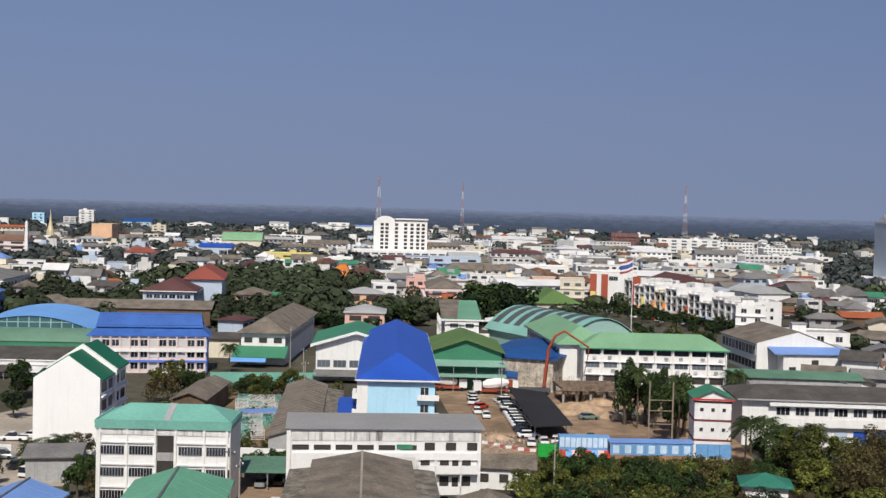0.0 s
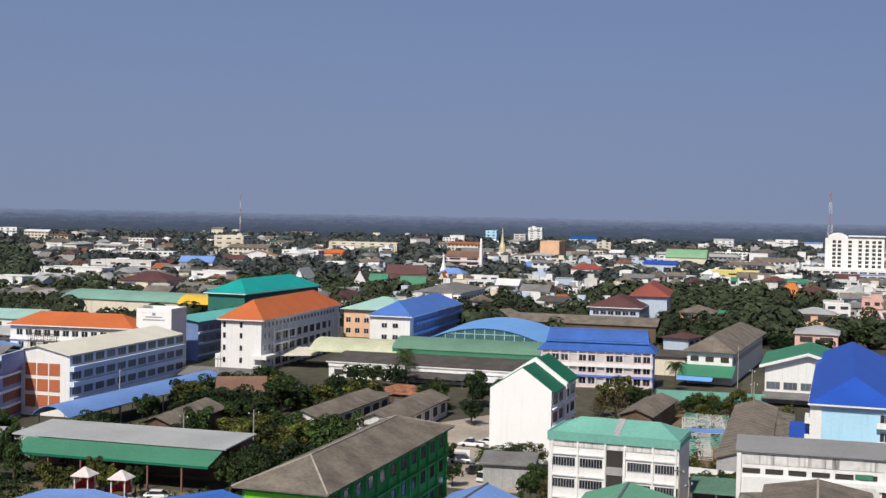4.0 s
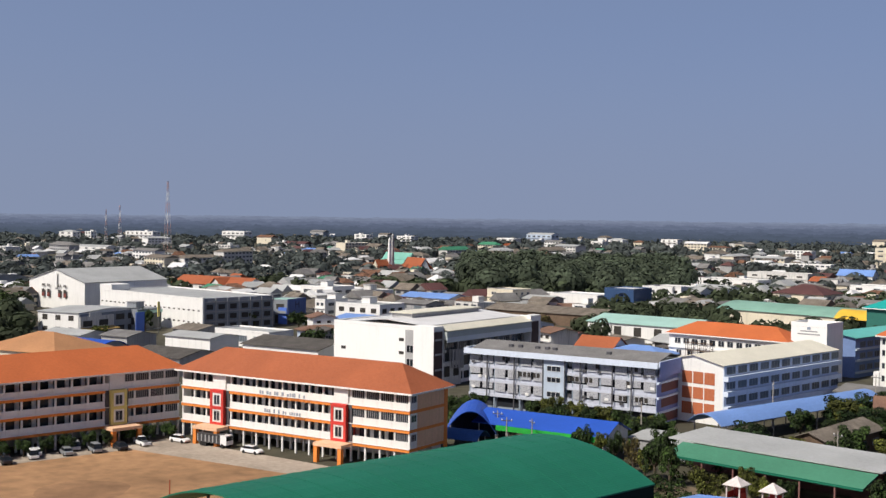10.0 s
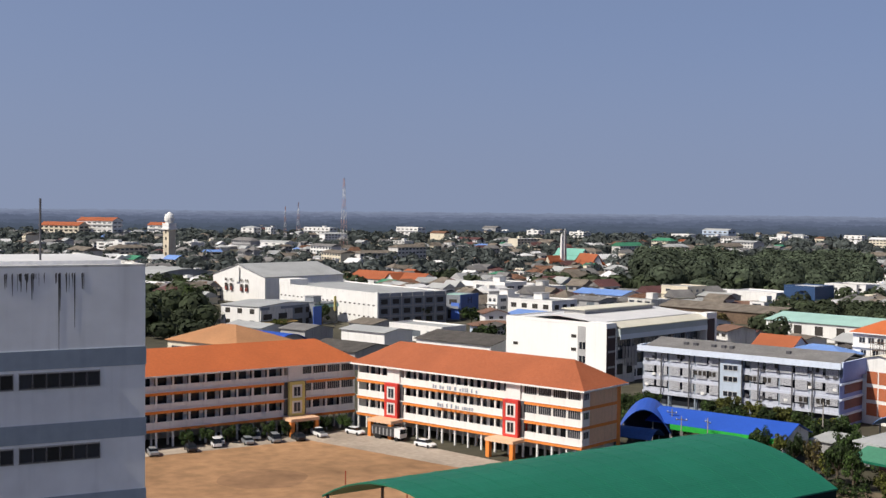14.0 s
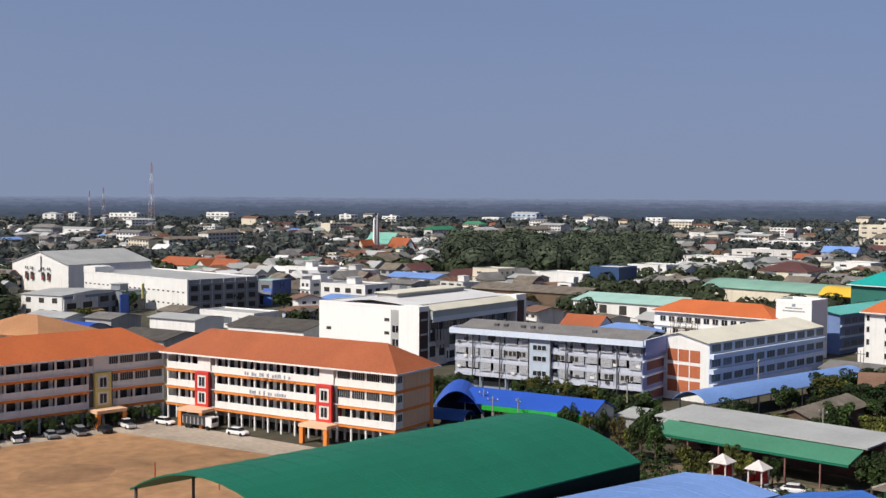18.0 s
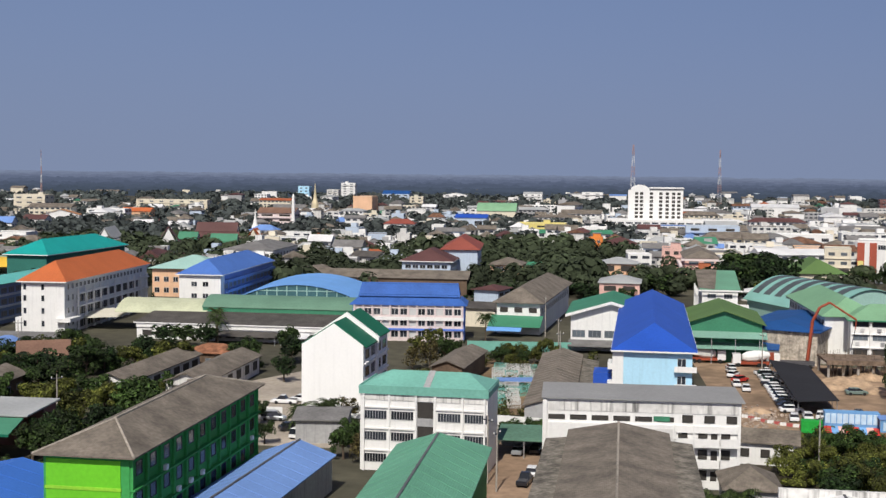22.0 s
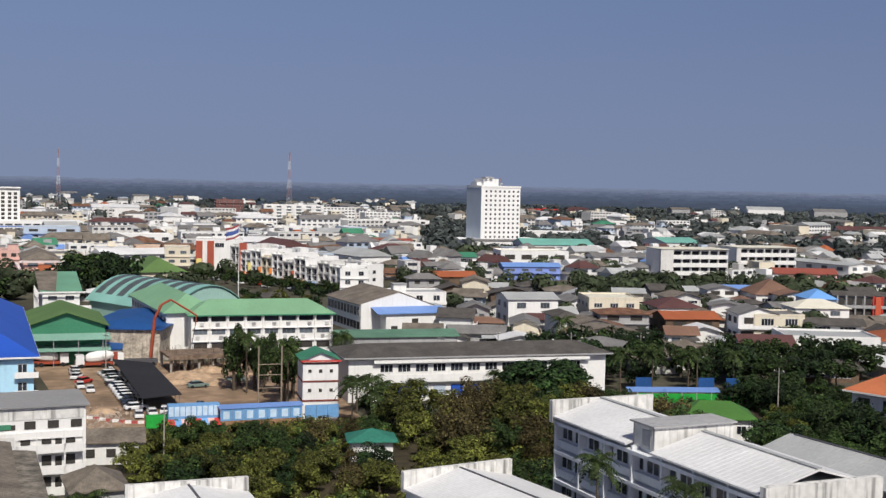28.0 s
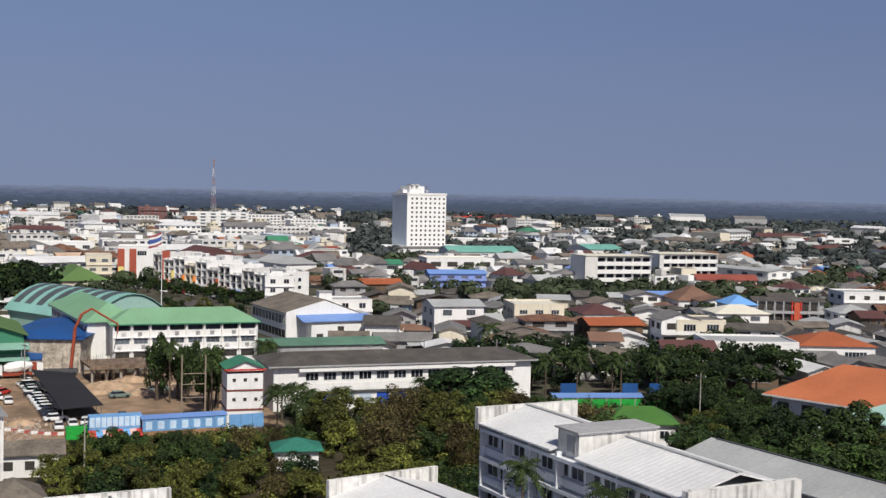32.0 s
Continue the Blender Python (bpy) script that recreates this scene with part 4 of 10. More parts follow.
part("roof", slab_from(roof_planes("barrel_x", 16, 6, 2.9, 1.5), 0.12), R_BLUE3, e)
for x in (-7, 7):
    for y in (-2.7, 2.7):
        part("post", boxes((x - 0.1, x + 0.1, y - 0.1, y + 0.1, 0, 2.9)), STEEL, e)
e = thing("walkway_canopy", "long faded blue barrel canopy", "canopy", pose(-155.5, 225, 0, 0, 0, 91))
part("roof", slab_from(roof_planes("barrel_x", 60, 8.5, 4.0, 2.0), 0.12), R_BLUE2, e)
for x in range(-28, 30, 8):
    for y in (-3.9, 3.9):
        part("post", boxes((x - 0.1, x + 0.1, y - 0.1, y + 0.1, 0, 4.0)), STEEL, e)
keep((-174, 164), 14), keep((-180, 149), 8), keep((-155, 210), 12), keep((-155, 240), 12)
e, l, d = building("shed", "low shed with pale grey roof", (-143, 181), 30, 7, 10, 3.2, GREYW, ("shed", 0.8, R_LGREY), over=0.4)

# blue roofs close below
e, l, d = building("hall", "large low hall with faded blue metal roof", (-98, 115), 15.5, 32, -2, 7.8, GREYW, ("gable_y", 0.8, R_BLUE2), over=0.6)
seams(e, 7.7, -15.8, 15.8, 7.8, 0.8, 3.2, R_BLUE2)
e, l, d = building("hall", "hall with bright blue gabled roof", (-79.4, 122.0), 19.6, 21, 0, 7.8, WHITE, ("gable_y", 2.2, R_MBLUE), over=0.7)
part("gutter", boxes((9.8, 10.4, -10.5, 10.0, 7.4, 7.7)), WHITE, e)
seams(e, 9.8, -10.3, 10.3, 7.8, 2.2, 3.2, R_MBLUE)
e, l, d = building("hall", "hall with white metal gable roof", (-75.4, 96.0), 13.0, 29.5, 1, 8.6, GREYW, ("gable_y", 2.3, R_WHITE), over=0.5, caps=R_LGREY)
e, l, d = building("shed", "long low shed with faded blue gabled roof", (-54.9, 143), 10.8, 41, 0, 5.0, GREYW, ("gable_y", 1.9, R_BLUE2), over=0.5, caps=mat("dark_ridge_strip", (0.12, 0.12, 0.13), 0.7))
seams(e, 5.4, -20.2, 20.2, 5.0, 1.9, 3.2, R_BLUE2)
keep((-102, 122), 16), keep((-79, 122), 18), keep((-54, 144), 18)

# white gabled block with green roof
e = thing("apartment_block", "white five-storey block with plain front and dark green gable roof", "building", pose(-65.35, 221.9, 0, 0, 0, 2))
prof = [(-5.75, 0), (5.75, 0), (5.75, 13.2), (0.2, 17.1), (-5.75, 13.2)]
bm = hull(bmesh.new(), [[(x, -10, z) for x, z in prof], [(x, 10, z) for x, z in prof]])
bmesh.ops.recalc_face_normals(bm, faces=bm.faces)
part("wall", bm, CLEANW, e)
G2 = mat("bottle_green_roof", (0.010, 0.125, 0.065), 0.6, var=0.12, rib=1.2)
for y0, y1, dz in ((-9.7, -1.0, 0.0), (0.2, 10.2, 0.5)):
    part("roof", slab_from([[(6.3, y0, 13.0 + dz), (6.3, y1, 13.0 + dz), (0.2, y1, 17.3 + dz), (0.2, y0, 17.3 + dz)], [(0.2, y0, 17.3 + dz), (0.2, y1, 17.3 + dz), (-5.9, y1, 13.3 + dz), (-5.9, y0, 13.3 + dz)]], 0.2), G2, e)
part("party_wall", boxes((-5.9, 6.3, -1.0, 0.2, 0, 13.0)), CLEANW, e)
hb = hull(bmesh.new(), [[(6.5, y, 13.6), (0.2, y, 18.1), (-6, y, 13.9), (-6, y, 12.8), (6.5, y, 12.6)] for y in (-0.9, 0.1)])
bmesh.ops.recalc_face_normals(hb, faces=hb.faces)
part("party_wall_coping", hb, CLEANW, e)
windows(e, "r", 11.5, 20, (1.0, 4.2, 7.4, 10.6), 4, 2.9, 1.7, "slat", margin=0.6)
for z in (3.4, 6.6, 9.8):
    part("ledge", boxes((5.75, 6.2, -9.5, 9.5, z, z + 0.25)), CLEANW, e)
keep((-65, 222), 15)

# white block with turquoise roof
e, l, d = building("apartment_block", "white four-storey block with pale green hip roof and grey stairwell", (-40.0, 181.0), 19.8, 10.5, 1, 12.6, WHITE, ("hip", 1.9, R_TEAL, 4.0), over=0.25)
part("parapet", boxes((-9.8, 9.8, -5.35, -5.1, 11.6, 12.9), (9.55, 9.8, -5.1, 5.2, 11.6, 12.9), (-9.8, -9.55, -5.1, 5.2, 11.6, 12.9)), R_TEAL, e)
part("roof_strip", slab_from([[(-0.1, -5.15, 12.72), (0.9, -5.15, 12.72), (0.9, 0, 14.58), (-0.1, 0, 14.58)]], 0.06), GREYW, e)
part("stained_band", boxes((-9.5, 9.5, -d / 2 - 0.1, -d / 2, 10.7, 11.6)), STAINW, e)
# dark plate painted for the shaded stair opening, the wall behind is solid
part("stairwell", boxes((-0.9, 1.5, -d / 2 - 0.05, -d / 2 + 0.02, 2.5, 10.6)), DARKIN, e)
part("stairwell_landing", boxes((-0.9, 1.5, -d / 2 - 0.15, -d / 2 - 0.05, 7.0, 8.2)), GREYW, e)
for z in (1.3, 4.6, 7.8):
    for u in (-7.3, -3.2, 3.9, 7.9):
        part("window", window_mesh(3.4, 1.3, "bars"), None, e, m=pose(u, -d / 2, z))
for u in (-9.1, -5.2, -1.1, 1.8, 5.9, 9.2):
    part("pilaster", boxes((u - 0.15, u + 0.15, -d / 2 - 0.35, -d / 2, 0, 11.6)), WHITE, e)
for z in (3.1, 6.4, 9.6):
    part("floor_band", boxes((-9.3, -1.1, -d / 2 - 0.25, -d / 2, z - 0.1, z + 0.12), (1.8, 9.3, -d / 2 - 0.25, -d / 2, z - 0.1, z + 0.12)), WHITE, e)
keep((-40, 181), 13)

e, l, d = building("hall", "hall with green gabled metal roof", (-30.3, 127.7), 12.6, 56, 4.4, 9.0, GREENW, ("hip", 3.0, mat("jade_metal_roof", (0.125, 0.33, 0.215), 0.6, var=0.12, rib=1.2), 5.7), over=0.6)
part("ridge_strip", boxes((-0.14, 0.14, -22, 22, 11.98, 12.08)), MATS["dark_ridge_strip"], e)
seams(e, 6.3, -21.6, 21.6, 9.0, 3.0, 3.0, MATS["jade_metal_roof"])
keep((-31, 130), 20)

# blue school with two-tier roof, long arched halls
e, l, d = building("school_block", "blue and white school block with two-tier blue roof", (-76.0, 318.5), 31, 13, 9, 9.6, VBLUE, None, over=0.8)
x, y = 15.5, 6.5
part("roof", slab_from([[(-x + 2, -y + 3.0, 11.6), (x - 2, -y + 3.0, 11.6), (x - 2.6, 0, 14.9), (-x + 2.6, 0, 14.9)], [(-x + 2, y - 3.0, 11.6), (x - 2, y - 3.0, 11.6), (x - 2.6, 0, 14.9), (-x + 2.6, 0, 14.9)], [(-x, -y, 9.6), (x, -y, 9.6), (x - 2, -y + 2.4, 11.2), (-x + 2, -y + 2.4, 11.2)], [(x, -y, 9.6), (x, y, 9.6), (x - 2, y - 2.4, 11.2), (x - 2, -y + 2.4, 11.2)], [(-x, -y, 9.6), (-x, y, 9.6), (-x + 2, y - 2.4, 11.2), (-x + 2, -y + 2.4, 11.2)]], 0.2), mat("sun_faded_blue_roof", (0.040, 0.115, 0.38), 0.55, var=0.2, rib=1.2, blotch=0.3), e)
part("roof_gable", boxes((-13.0, 13.0, -0.4, 0.4, 10.0, 14.6), (-13.2, 13.2, -3.2, 3.2, 10, 12)), R_BLUE3, e)
gal = part("front_wall", boxes((-14.5, 14.5, -6.0, -5.7, 0, 9.4)), PINKW, e)
for i in range(13):
    part("column", box_mesh(0.35, 0.35, 9.4, PINKW), PINKW, e, m=pose(-14.2 + i * 2.36, -6.4, 0))
for i in range(12):
    for z in (1.0, 4.0, 6.9):
        part("window", window_mesh(1.8, 1.7, "pane" if i % 3 else "white"), None, e, m=pose(-13.0 + i * 2.36, -6.0, z))
part("floor_band", boxes((-14.6, 14.6, -6.75, -6.5, 5.5, 6.4)), WHITE, e)
part("floor_band", boxes((-14.6, 14.6, -6.75, -6.5, 2.9, 3.4)), VBLUE, e)
keep((-78, 318), 18)
e, l, d = building("hall", "low hall with long green arched roof", (-111, 322), 45, 16, 4, 7.2, R_GREEN, ("barrel_x", 2.6, mat("faded_green_roof", (0.125, 0.235, 0.165), 0.6, var=0.16)), over=0.2)
part("cream_arch_roof", slab_from(roof_planes("barrel_x", 26, 18, 5.4, 3.0), 0.25), mat("cream_green_sheet", (0.50, 0.52, 0.36), 0.6), e, m=pose(-34, 0, 0))
part("cream_lean_to", slab_from([[(-60, -9, 3.2), (-46, -9, 4.0), (-46, 4, 5.0), (-60, 4, 4.4)]], 0.2), R_CREAM, e)
keep((-111, 322), 25), keep((-140, 320), 16)
e, l, d = building("long_shed", "long shed with sooty dark roof and white wall", (-114, 306.5), 64, 15, 3, 4.4, WHITE, ("shed", 1.5, R_DARK), over=0.6, fascia=WHITE)
windows(e, "f", l, d, (0.8,), 16, 2.6, 1.5, "dark", margin=1)
part("upper_band", boxes((-l / 2, l / 2, -d / 2 - 0.35, -d / 2, 3.0, 4.2)), WHITE, e)
for x0, x1, m in ((-12, 8, R_DARK), (9, 16, R_WHITE), (17, 26, R_DARK)):
    part("lean_to_roof", slab_from([[(x0, -12.5, 2.0), (x1, -12.5, 2.0), (x1, -d / 2 - 0.35, 2.7), (x0, -d / 2 - 0.35, 2.7)]], 0.1), m, e)
    for q in (x0 + 0.3, x1 - 0.3):
        part("post", boxes((q - 0.08, q + 0.08, -12.3, -12.14, 0, 2.0)), STEEL, e)
keep((-95, 300), 16), keep((-130, 300), 16)
e, l, d = building("gymnasium", "gymnasium with sky-blue arched roof and glazed end", (-120, 366), 44, 40, 8, 4.5, mat("teal_glazing", (0.06, 0.14, 0.16), 0.2), ("barrel_y", 6.2, R_SKYB), over=0.4)
for i in range(13):
    x = -18 + 3 * i
    part("mullion", boxes((x - 0.13, x + 0.13, -d / 2 - 0.12, -d / 2, 0, 4.3 + 6.0 * (1 - (x / (l / 2)) ** 2))), R_PTEAL, e)
for z, hw in ((4.6, 21.0), (6.6, 17.0), (8.6, 11.5)):
    part("transom", boxes((-hw, hw, -d / 2 - 0.1, -d / 2, z, z + 0.22)), R_PTEAL, e)
keep((-120, 370), 26)
e, l, d = building("long_shed", "long shed with flat brown roof", (-88, 352), 62, 14, 2, 5.5, CREAM, ("gable_x", 1.2, R_DARK), over=0.8)
keep((-70, 355), 16), keep((-90, 392), 16)

e, l, d = building("school_block", "pale violet three-storey block under a maroon hip roof", (-103.7, 470), 21, 28, 4, 10.2, PALE, ("hip", 4.4, R_MAROON, 9), over=1.1, fascia=WHITE)
windows(e, "r", l, d, (1, 4.2, 7.3), 6, 2.8, 1.7, margin=1)
windows(e, "f", l, d, (1, 4.2, 7.3), 6, 2.2, 1.5, margin=1)
keep((-103, 470), 18)
e, l, d = building("school_block", "pale three-storey wing with bright red roof", (-96.5, 498), 16, 44, 8, 13.6, PALE, ("hip", 4.6, R_RED, 8), over=1.1)
windows(e, "r", l, d, (1, 4.2, 7.4), 9, 2.8, 1.7, margin=2)
keep((-89, 497), 20)

e, l, d = building("dormitory", "long white house with weathered brown hip roof and green awning", (-48.5, 366), 14.5, 66, -1, 8.8, WHITE, ("hip", 3.8, R_BROWN, 7), over=1.2)
part("awning", slab_from([[(-7.5, -38, 2.8), (7.0, -38, 2.8), (7.0, -31.6, 5.2), (-7.5, -31.6, 5.2)]], 0.15), R_GREEN, e)
part("blue_awning", slab_from([[(-7.5, -40, 1.8), (2.0, -40, 1.8), (2.0, -37.6, 2.7), (-7.5, -37.6, 2.7)]], 0.1), R_SKYB, e)
windows(e, "f", l, d, (6.0,), 3, 2.2, 1.4, "dark")
windows(e, "r", l, d, (5.4,), 14, 2.4, 1.6, margin=2)
keep((-48, 350), 16), keep((-48, 385), 16)

# blue hip-roofed block
e, l, d = building("apartment_block", "light blue three-storey block under a bright blue hip roof", (-10.4, 279.5), 16.4, 88, 2.6, 11, LBLUE, ("hip", 4.4, R_BLUE, 9), over=1.0, fascia=WHITE)
part("corner_wall", boxes((-l / 2 - 0.7, -l / 2 + 1.4, -d / 2 - 0.15, -d / 2 + 0.1, 0, 10.6)), WHITE, e)
for z in (0.6, 4.0, 7.4):
    b = part("balcony", boxes((l / 2 - 3.4, l / 2 + 0.8, -d / 2 - 1.1, -d / 2, z - 0.3, z - 0.1), (l / 2 - 3.4, l / 2 + 0.8, -d / 2 - 1.1, -d / 2 - 1.0, z - 0.1, z + 0.8)), WHITE, e)
    part("window", window_mesh(1.6, 1.6), None, e, m=pose(l / 2 - 2.0, -d / 2, z + 0.6))
    part("balcony", boxes((-l / 2 - 1.6, -l / 2 - 0.7, -d / 2, -d / 2 + 6, z - 0.3, z + 0.8)), WHITE, e)
windows(e, "r", l, d, (1.2, 4.6, 8.0), 14, 2.4, 1.6, margin=3)
part("blue_annex", boxes((-l / 2 - 4.4, -l / 2 - 1.0, -d / 2 + 2, -d / 2 + 9, 0, 6.0)), R_BLUE, e)
keep((-13, 250), 14), keep((-13, 280), 14), keep((-15, 305), 14)

# grey-roofed white block
e, l, d = building("apartment_block", "white four-storey block with grey sheet roof and open landings", (-8.4, 181.5), 28.8, 11.5, 6, 12.6, WHITE, ("shed", 0.25, mat("dull_grey_metal_roof", (0.27, 0.27, 0.265), 0.65, var=0.12, rib=1.2)), over=0.5)
for z in (9.3,):
    part("floor_band", boxes((-13.4, 13.6, -d / 2 - 0.3, -d / 2, 8.0, 9.0)), WHITE, e)
    for i in range(9):
        x = -12.2 + i * 3.1
        part("window", window_mesh(2.4 if x < 4 else 1.5, 0.7 if x < 4 else 1.1, "dark"), None, e, m=pose(x, -d / 2, z + 0.1))
part("stained_band", boxes((-13.4, 13.6, -d / 2 - 0.08, -d / 2, 10.7, 12.1)), STAINW, e)
part("front_parapet", boxes((-13.4, 4.4, -d / 2 - 1.4, -d / 2 - 1.2, 6.6, 9.1)), WHITE, e)
for i in range(24):
    part("baluster", box_mesh(0.3, 0.06, 1.5, STAINW if i % 3 else OLDWHITE), None, e, m=pose(-2.8 + 0.3 * i, -d / 2 - 1.43, 7.2))
part("front_slab", boxes((-13.4, 4.4, -d / 2 - 1.2, -d / 2, 6.6, 6.8)), WHITE, e)
for z in (0.4, 3.4, 6.4):
    part("balcony", boxes((4.5, 13.6, -d / 2 - 1.3, -d / 2, z - 0.25, z), (4.5, 13.6, -d / 2 - 1.3, -d / 2 - 1.2, z, z + 0.95)), WHITE, e)
    for u in (5.8, 8.6, 11.8):
        part("window", window_mesh(1.3, 1.4, "dark"), None, e, m=pose(u, -d / 2, z + 0.8))
    part("door", window_mesh(0.9, 1.95, "dark"), None, e, m=pose(10.2, -d / 2, z + 0.1))
    for u in (4.6, 7.2, 10.9, 13.4):
        part("post", box_mesh(0.2, 0.2, 3.0, WHITE), None, e, m=pose(u, -d / 2 - 1.2, z))
part("green_panel", boxes((1.6, 3.9, -d / 2 - 0.12, -d / 2 - 0.02, 9.5, 10.2)), R_GREEN, e)
part("side_wall", boxes((-14.2, -13.6, -d / 2 - 0.6, d / 2, 0, 12.2)), WHITE, e)
keep((-8, 181), 17)

# big brown roof close below
e, l, d = building("warehouse", "warehouse with weathered brown ridge roof and low side roofs", (-8.2, 128), 13.4, 72, 3.5, 10.4, GREYW, ("gable_y", 1.25, R_BROWN), over=0.4, caps=mat("pale_ridge_mortar", (0.34, 0.30, 0.25), 0.9))
part("side_roof", slab_from([[(-9.6, -35, 9.5), (-6.7, -35, 9.8), (-6.7, 34, 9.8), (-9.6, 34, 9.5)]], 0.15), mat("mossy_fibre_cement", (0.19, 0.17, 0.14), 0.95, var=0.6, blotch=0.6), e)
part("side_roof", slab_from([[(6.7, -35, 9.8), (9.6, -35, 9.5), (9.6, 34, 9.5), (6.7, 34, 9.8)]], 0.15), MATS["mossy_fibre_cement"], e)
part("side_wall", boxes((-9.4, -6.4, -35, 33.8, 0, 9.3), (6.4, 9.4, -35, 33.8, 0, 9.3)), GREYW, e)
keep((-8, 140), 18)
e, l, d = building("long_shed", "narrow shed with weathered brown roof", (-27.5, 240), 9, 62, 4, 4.5, GREYW, ("gable_y", 1.4, R_BROWN), over=0.4)
seams(e, 4.5, -30, 30, 4.5, 1.4, 3.0, MATS["pale_ridge_mortar"], 0.1, 0.03)
part("side_roof", slab_from([[(4.5, -30, 3.9), (8.0, -30, 3.3), (8.0, 30, 3.3), (4.5, 30, 3.9)]], 0.12), MATS["mossy_fibre_cement"], e)
keep((-27, 230), 10), keep((-27, 255), 10)

e, l, d = building("community_hall", "white hall with green gabled roof and orange door panel", (-22.5, 322), 22.5, 30, 3, 9.4, WHITE, ("gable_y", 3.2, R_GREEN), over=1.2)
part("bargeboard", slab_from([[(-11.4, -15.3, 9.3), (-11.4, -14.9, 9.3), (0, -14.9, 12.7), (0, -15.3, 12.7)], [(11.4, -15.3, 9.3), (11.4, -14.9, 9.3), (0, -14.9, 12.7), (0, -15.3, 12.7)]], 0.7), WHITE, e)
part("orange_panel", boxes((1.5, 5.5, -d / 2 - 0.1, -d / 2, 6.2, 9.6)), PEACH, e)
windows(e, "f", l, d, (1.0, 3.4), 5, 3.2, 1.8, "louvre")
part("porch_roof", slab_from([[(-10.5, -20, 2.0), (10.5, -20, 2.0), (10.5, -13.8, 2.8), (-10.5, -13.8, 2.8)]], 0.15), R_GREY, e)
keep((-22, 322), 17)
e, l, d = building("community_hall", "open hall with green gabled roof and green curtain walls", (5.2, 312), 19.5, 30, 2, 9.2, R_GREEN, ("gable_y", 3.3, R_LEAF), over=1.0)
for z in (4.6, 7.2):
    part("canopy_strip", slab_from([[(-9.8, -17.6, z - 0.9), (9.8, -17.6, z - 0.9), (9.8, -14.05, z + 0.2), (-9.8, -14.05, z + 0.2)]], 0.1), MATS["grey_green_metal_roof"], e)
for x in (-8, -3, 2.5, 8):
    part("post", boxes((x - 0.1, x + 0.1, -17.2, -17.0, 0, 6.3)), STEEL, e)
keep((5, 312), 16)


# ---- the middle distance ----
def plain(name, label, c, L, D, yaw, z, floors, wall, roof, over=0.6, sides=True, step=3.4):
    """A town building with rows of windows to the front and to the side that is seen."""
    e, l, d = building(name, label, c, L, D, yaw, z, wall, roof, over=over)
    fh = z / max(1, floors)
    far = math.hypot(c[0], c[1])
    step = step if far < 330 else step * 1.6 if far < 600 else step * 2.3
    side = "r" if c[0] < -60 else "l"
    pick = random.Random(int(c[0] * 13 + c[1] * 7))
    style, wide, tall = pick.choice(("pane", "pane", "dark", "louvre", "dark")), pick.choice((0.36, 0.48, 0.6)), pick.choice((0.34, 0.42, 0.5))
    step *= pick.choice((1.0, 1.15, 1.3))
    for k in range(floors):
        n = max(2, int(l / step))
        low = 0.12 if k == 0 and floors > 1 and pick.random() < 0.5 else 0.32
        ww, hh = (0.8, 0.7) if low < 0.2 else (wide, tall)
        windows(e, "f", l, d, (k * fh + fh * low,), n, round(l / n * ww, 1), round(fh * hh, 1), "dark" if low < 0.2 else style, margin=0.4)
        if sides and abs(c[0]) > 60:
            n = max(2, int(d / (5 if far < 600 else 9)))
            windows(e, side, l, d, (k * fh + fh * 0.3,), n, round(d / n * wide, 1), round(fh * tall, 1), style, margin=0.4)
        if k and (floors > 2 or pick.random() < 0.4):
            part("floor_band", boxes((-l / 2, l / 2, -d / 2 - (1.4 if low < 0.2 else 0.5), -d / 2, k * fh - 0.15, k * fh + 0.12)), wall, e)
    if floors > 1 and pick.random() < 0.35:
        part("balcony_wall", boxes((-l / 2, l / 2, -d / 2 - 1.2, -d / 2 - 1.1, (floors - 1) * fh - 0.1, (floors - 1) * fh + 0.95), (-l / 2, l / 2, -d / 2 - 1.1, -d / 2, (floors - 1) * fh - 0.1, (floors - 1) * fh + 0.05)), wall, e)
    if roof[0] == "flat" and floors and pick.random() < 0.6:
        q = pick.uniform(-l * 0.3, l * 0.3)
        part("stair_head", boxes((q - 2.2, q + 2.2, -1, min(3.5, d / 2), z - 0.4, z + 2.6)), wall, e)
        part("stair_head_roof", boxes((q - 2.5, q + 2.5, -1.4, min(3.8, d / 2), z + 2.6, z + 2.8)), GREYW, e)
    keep(c, 0.5 * max(L, D))
    return e


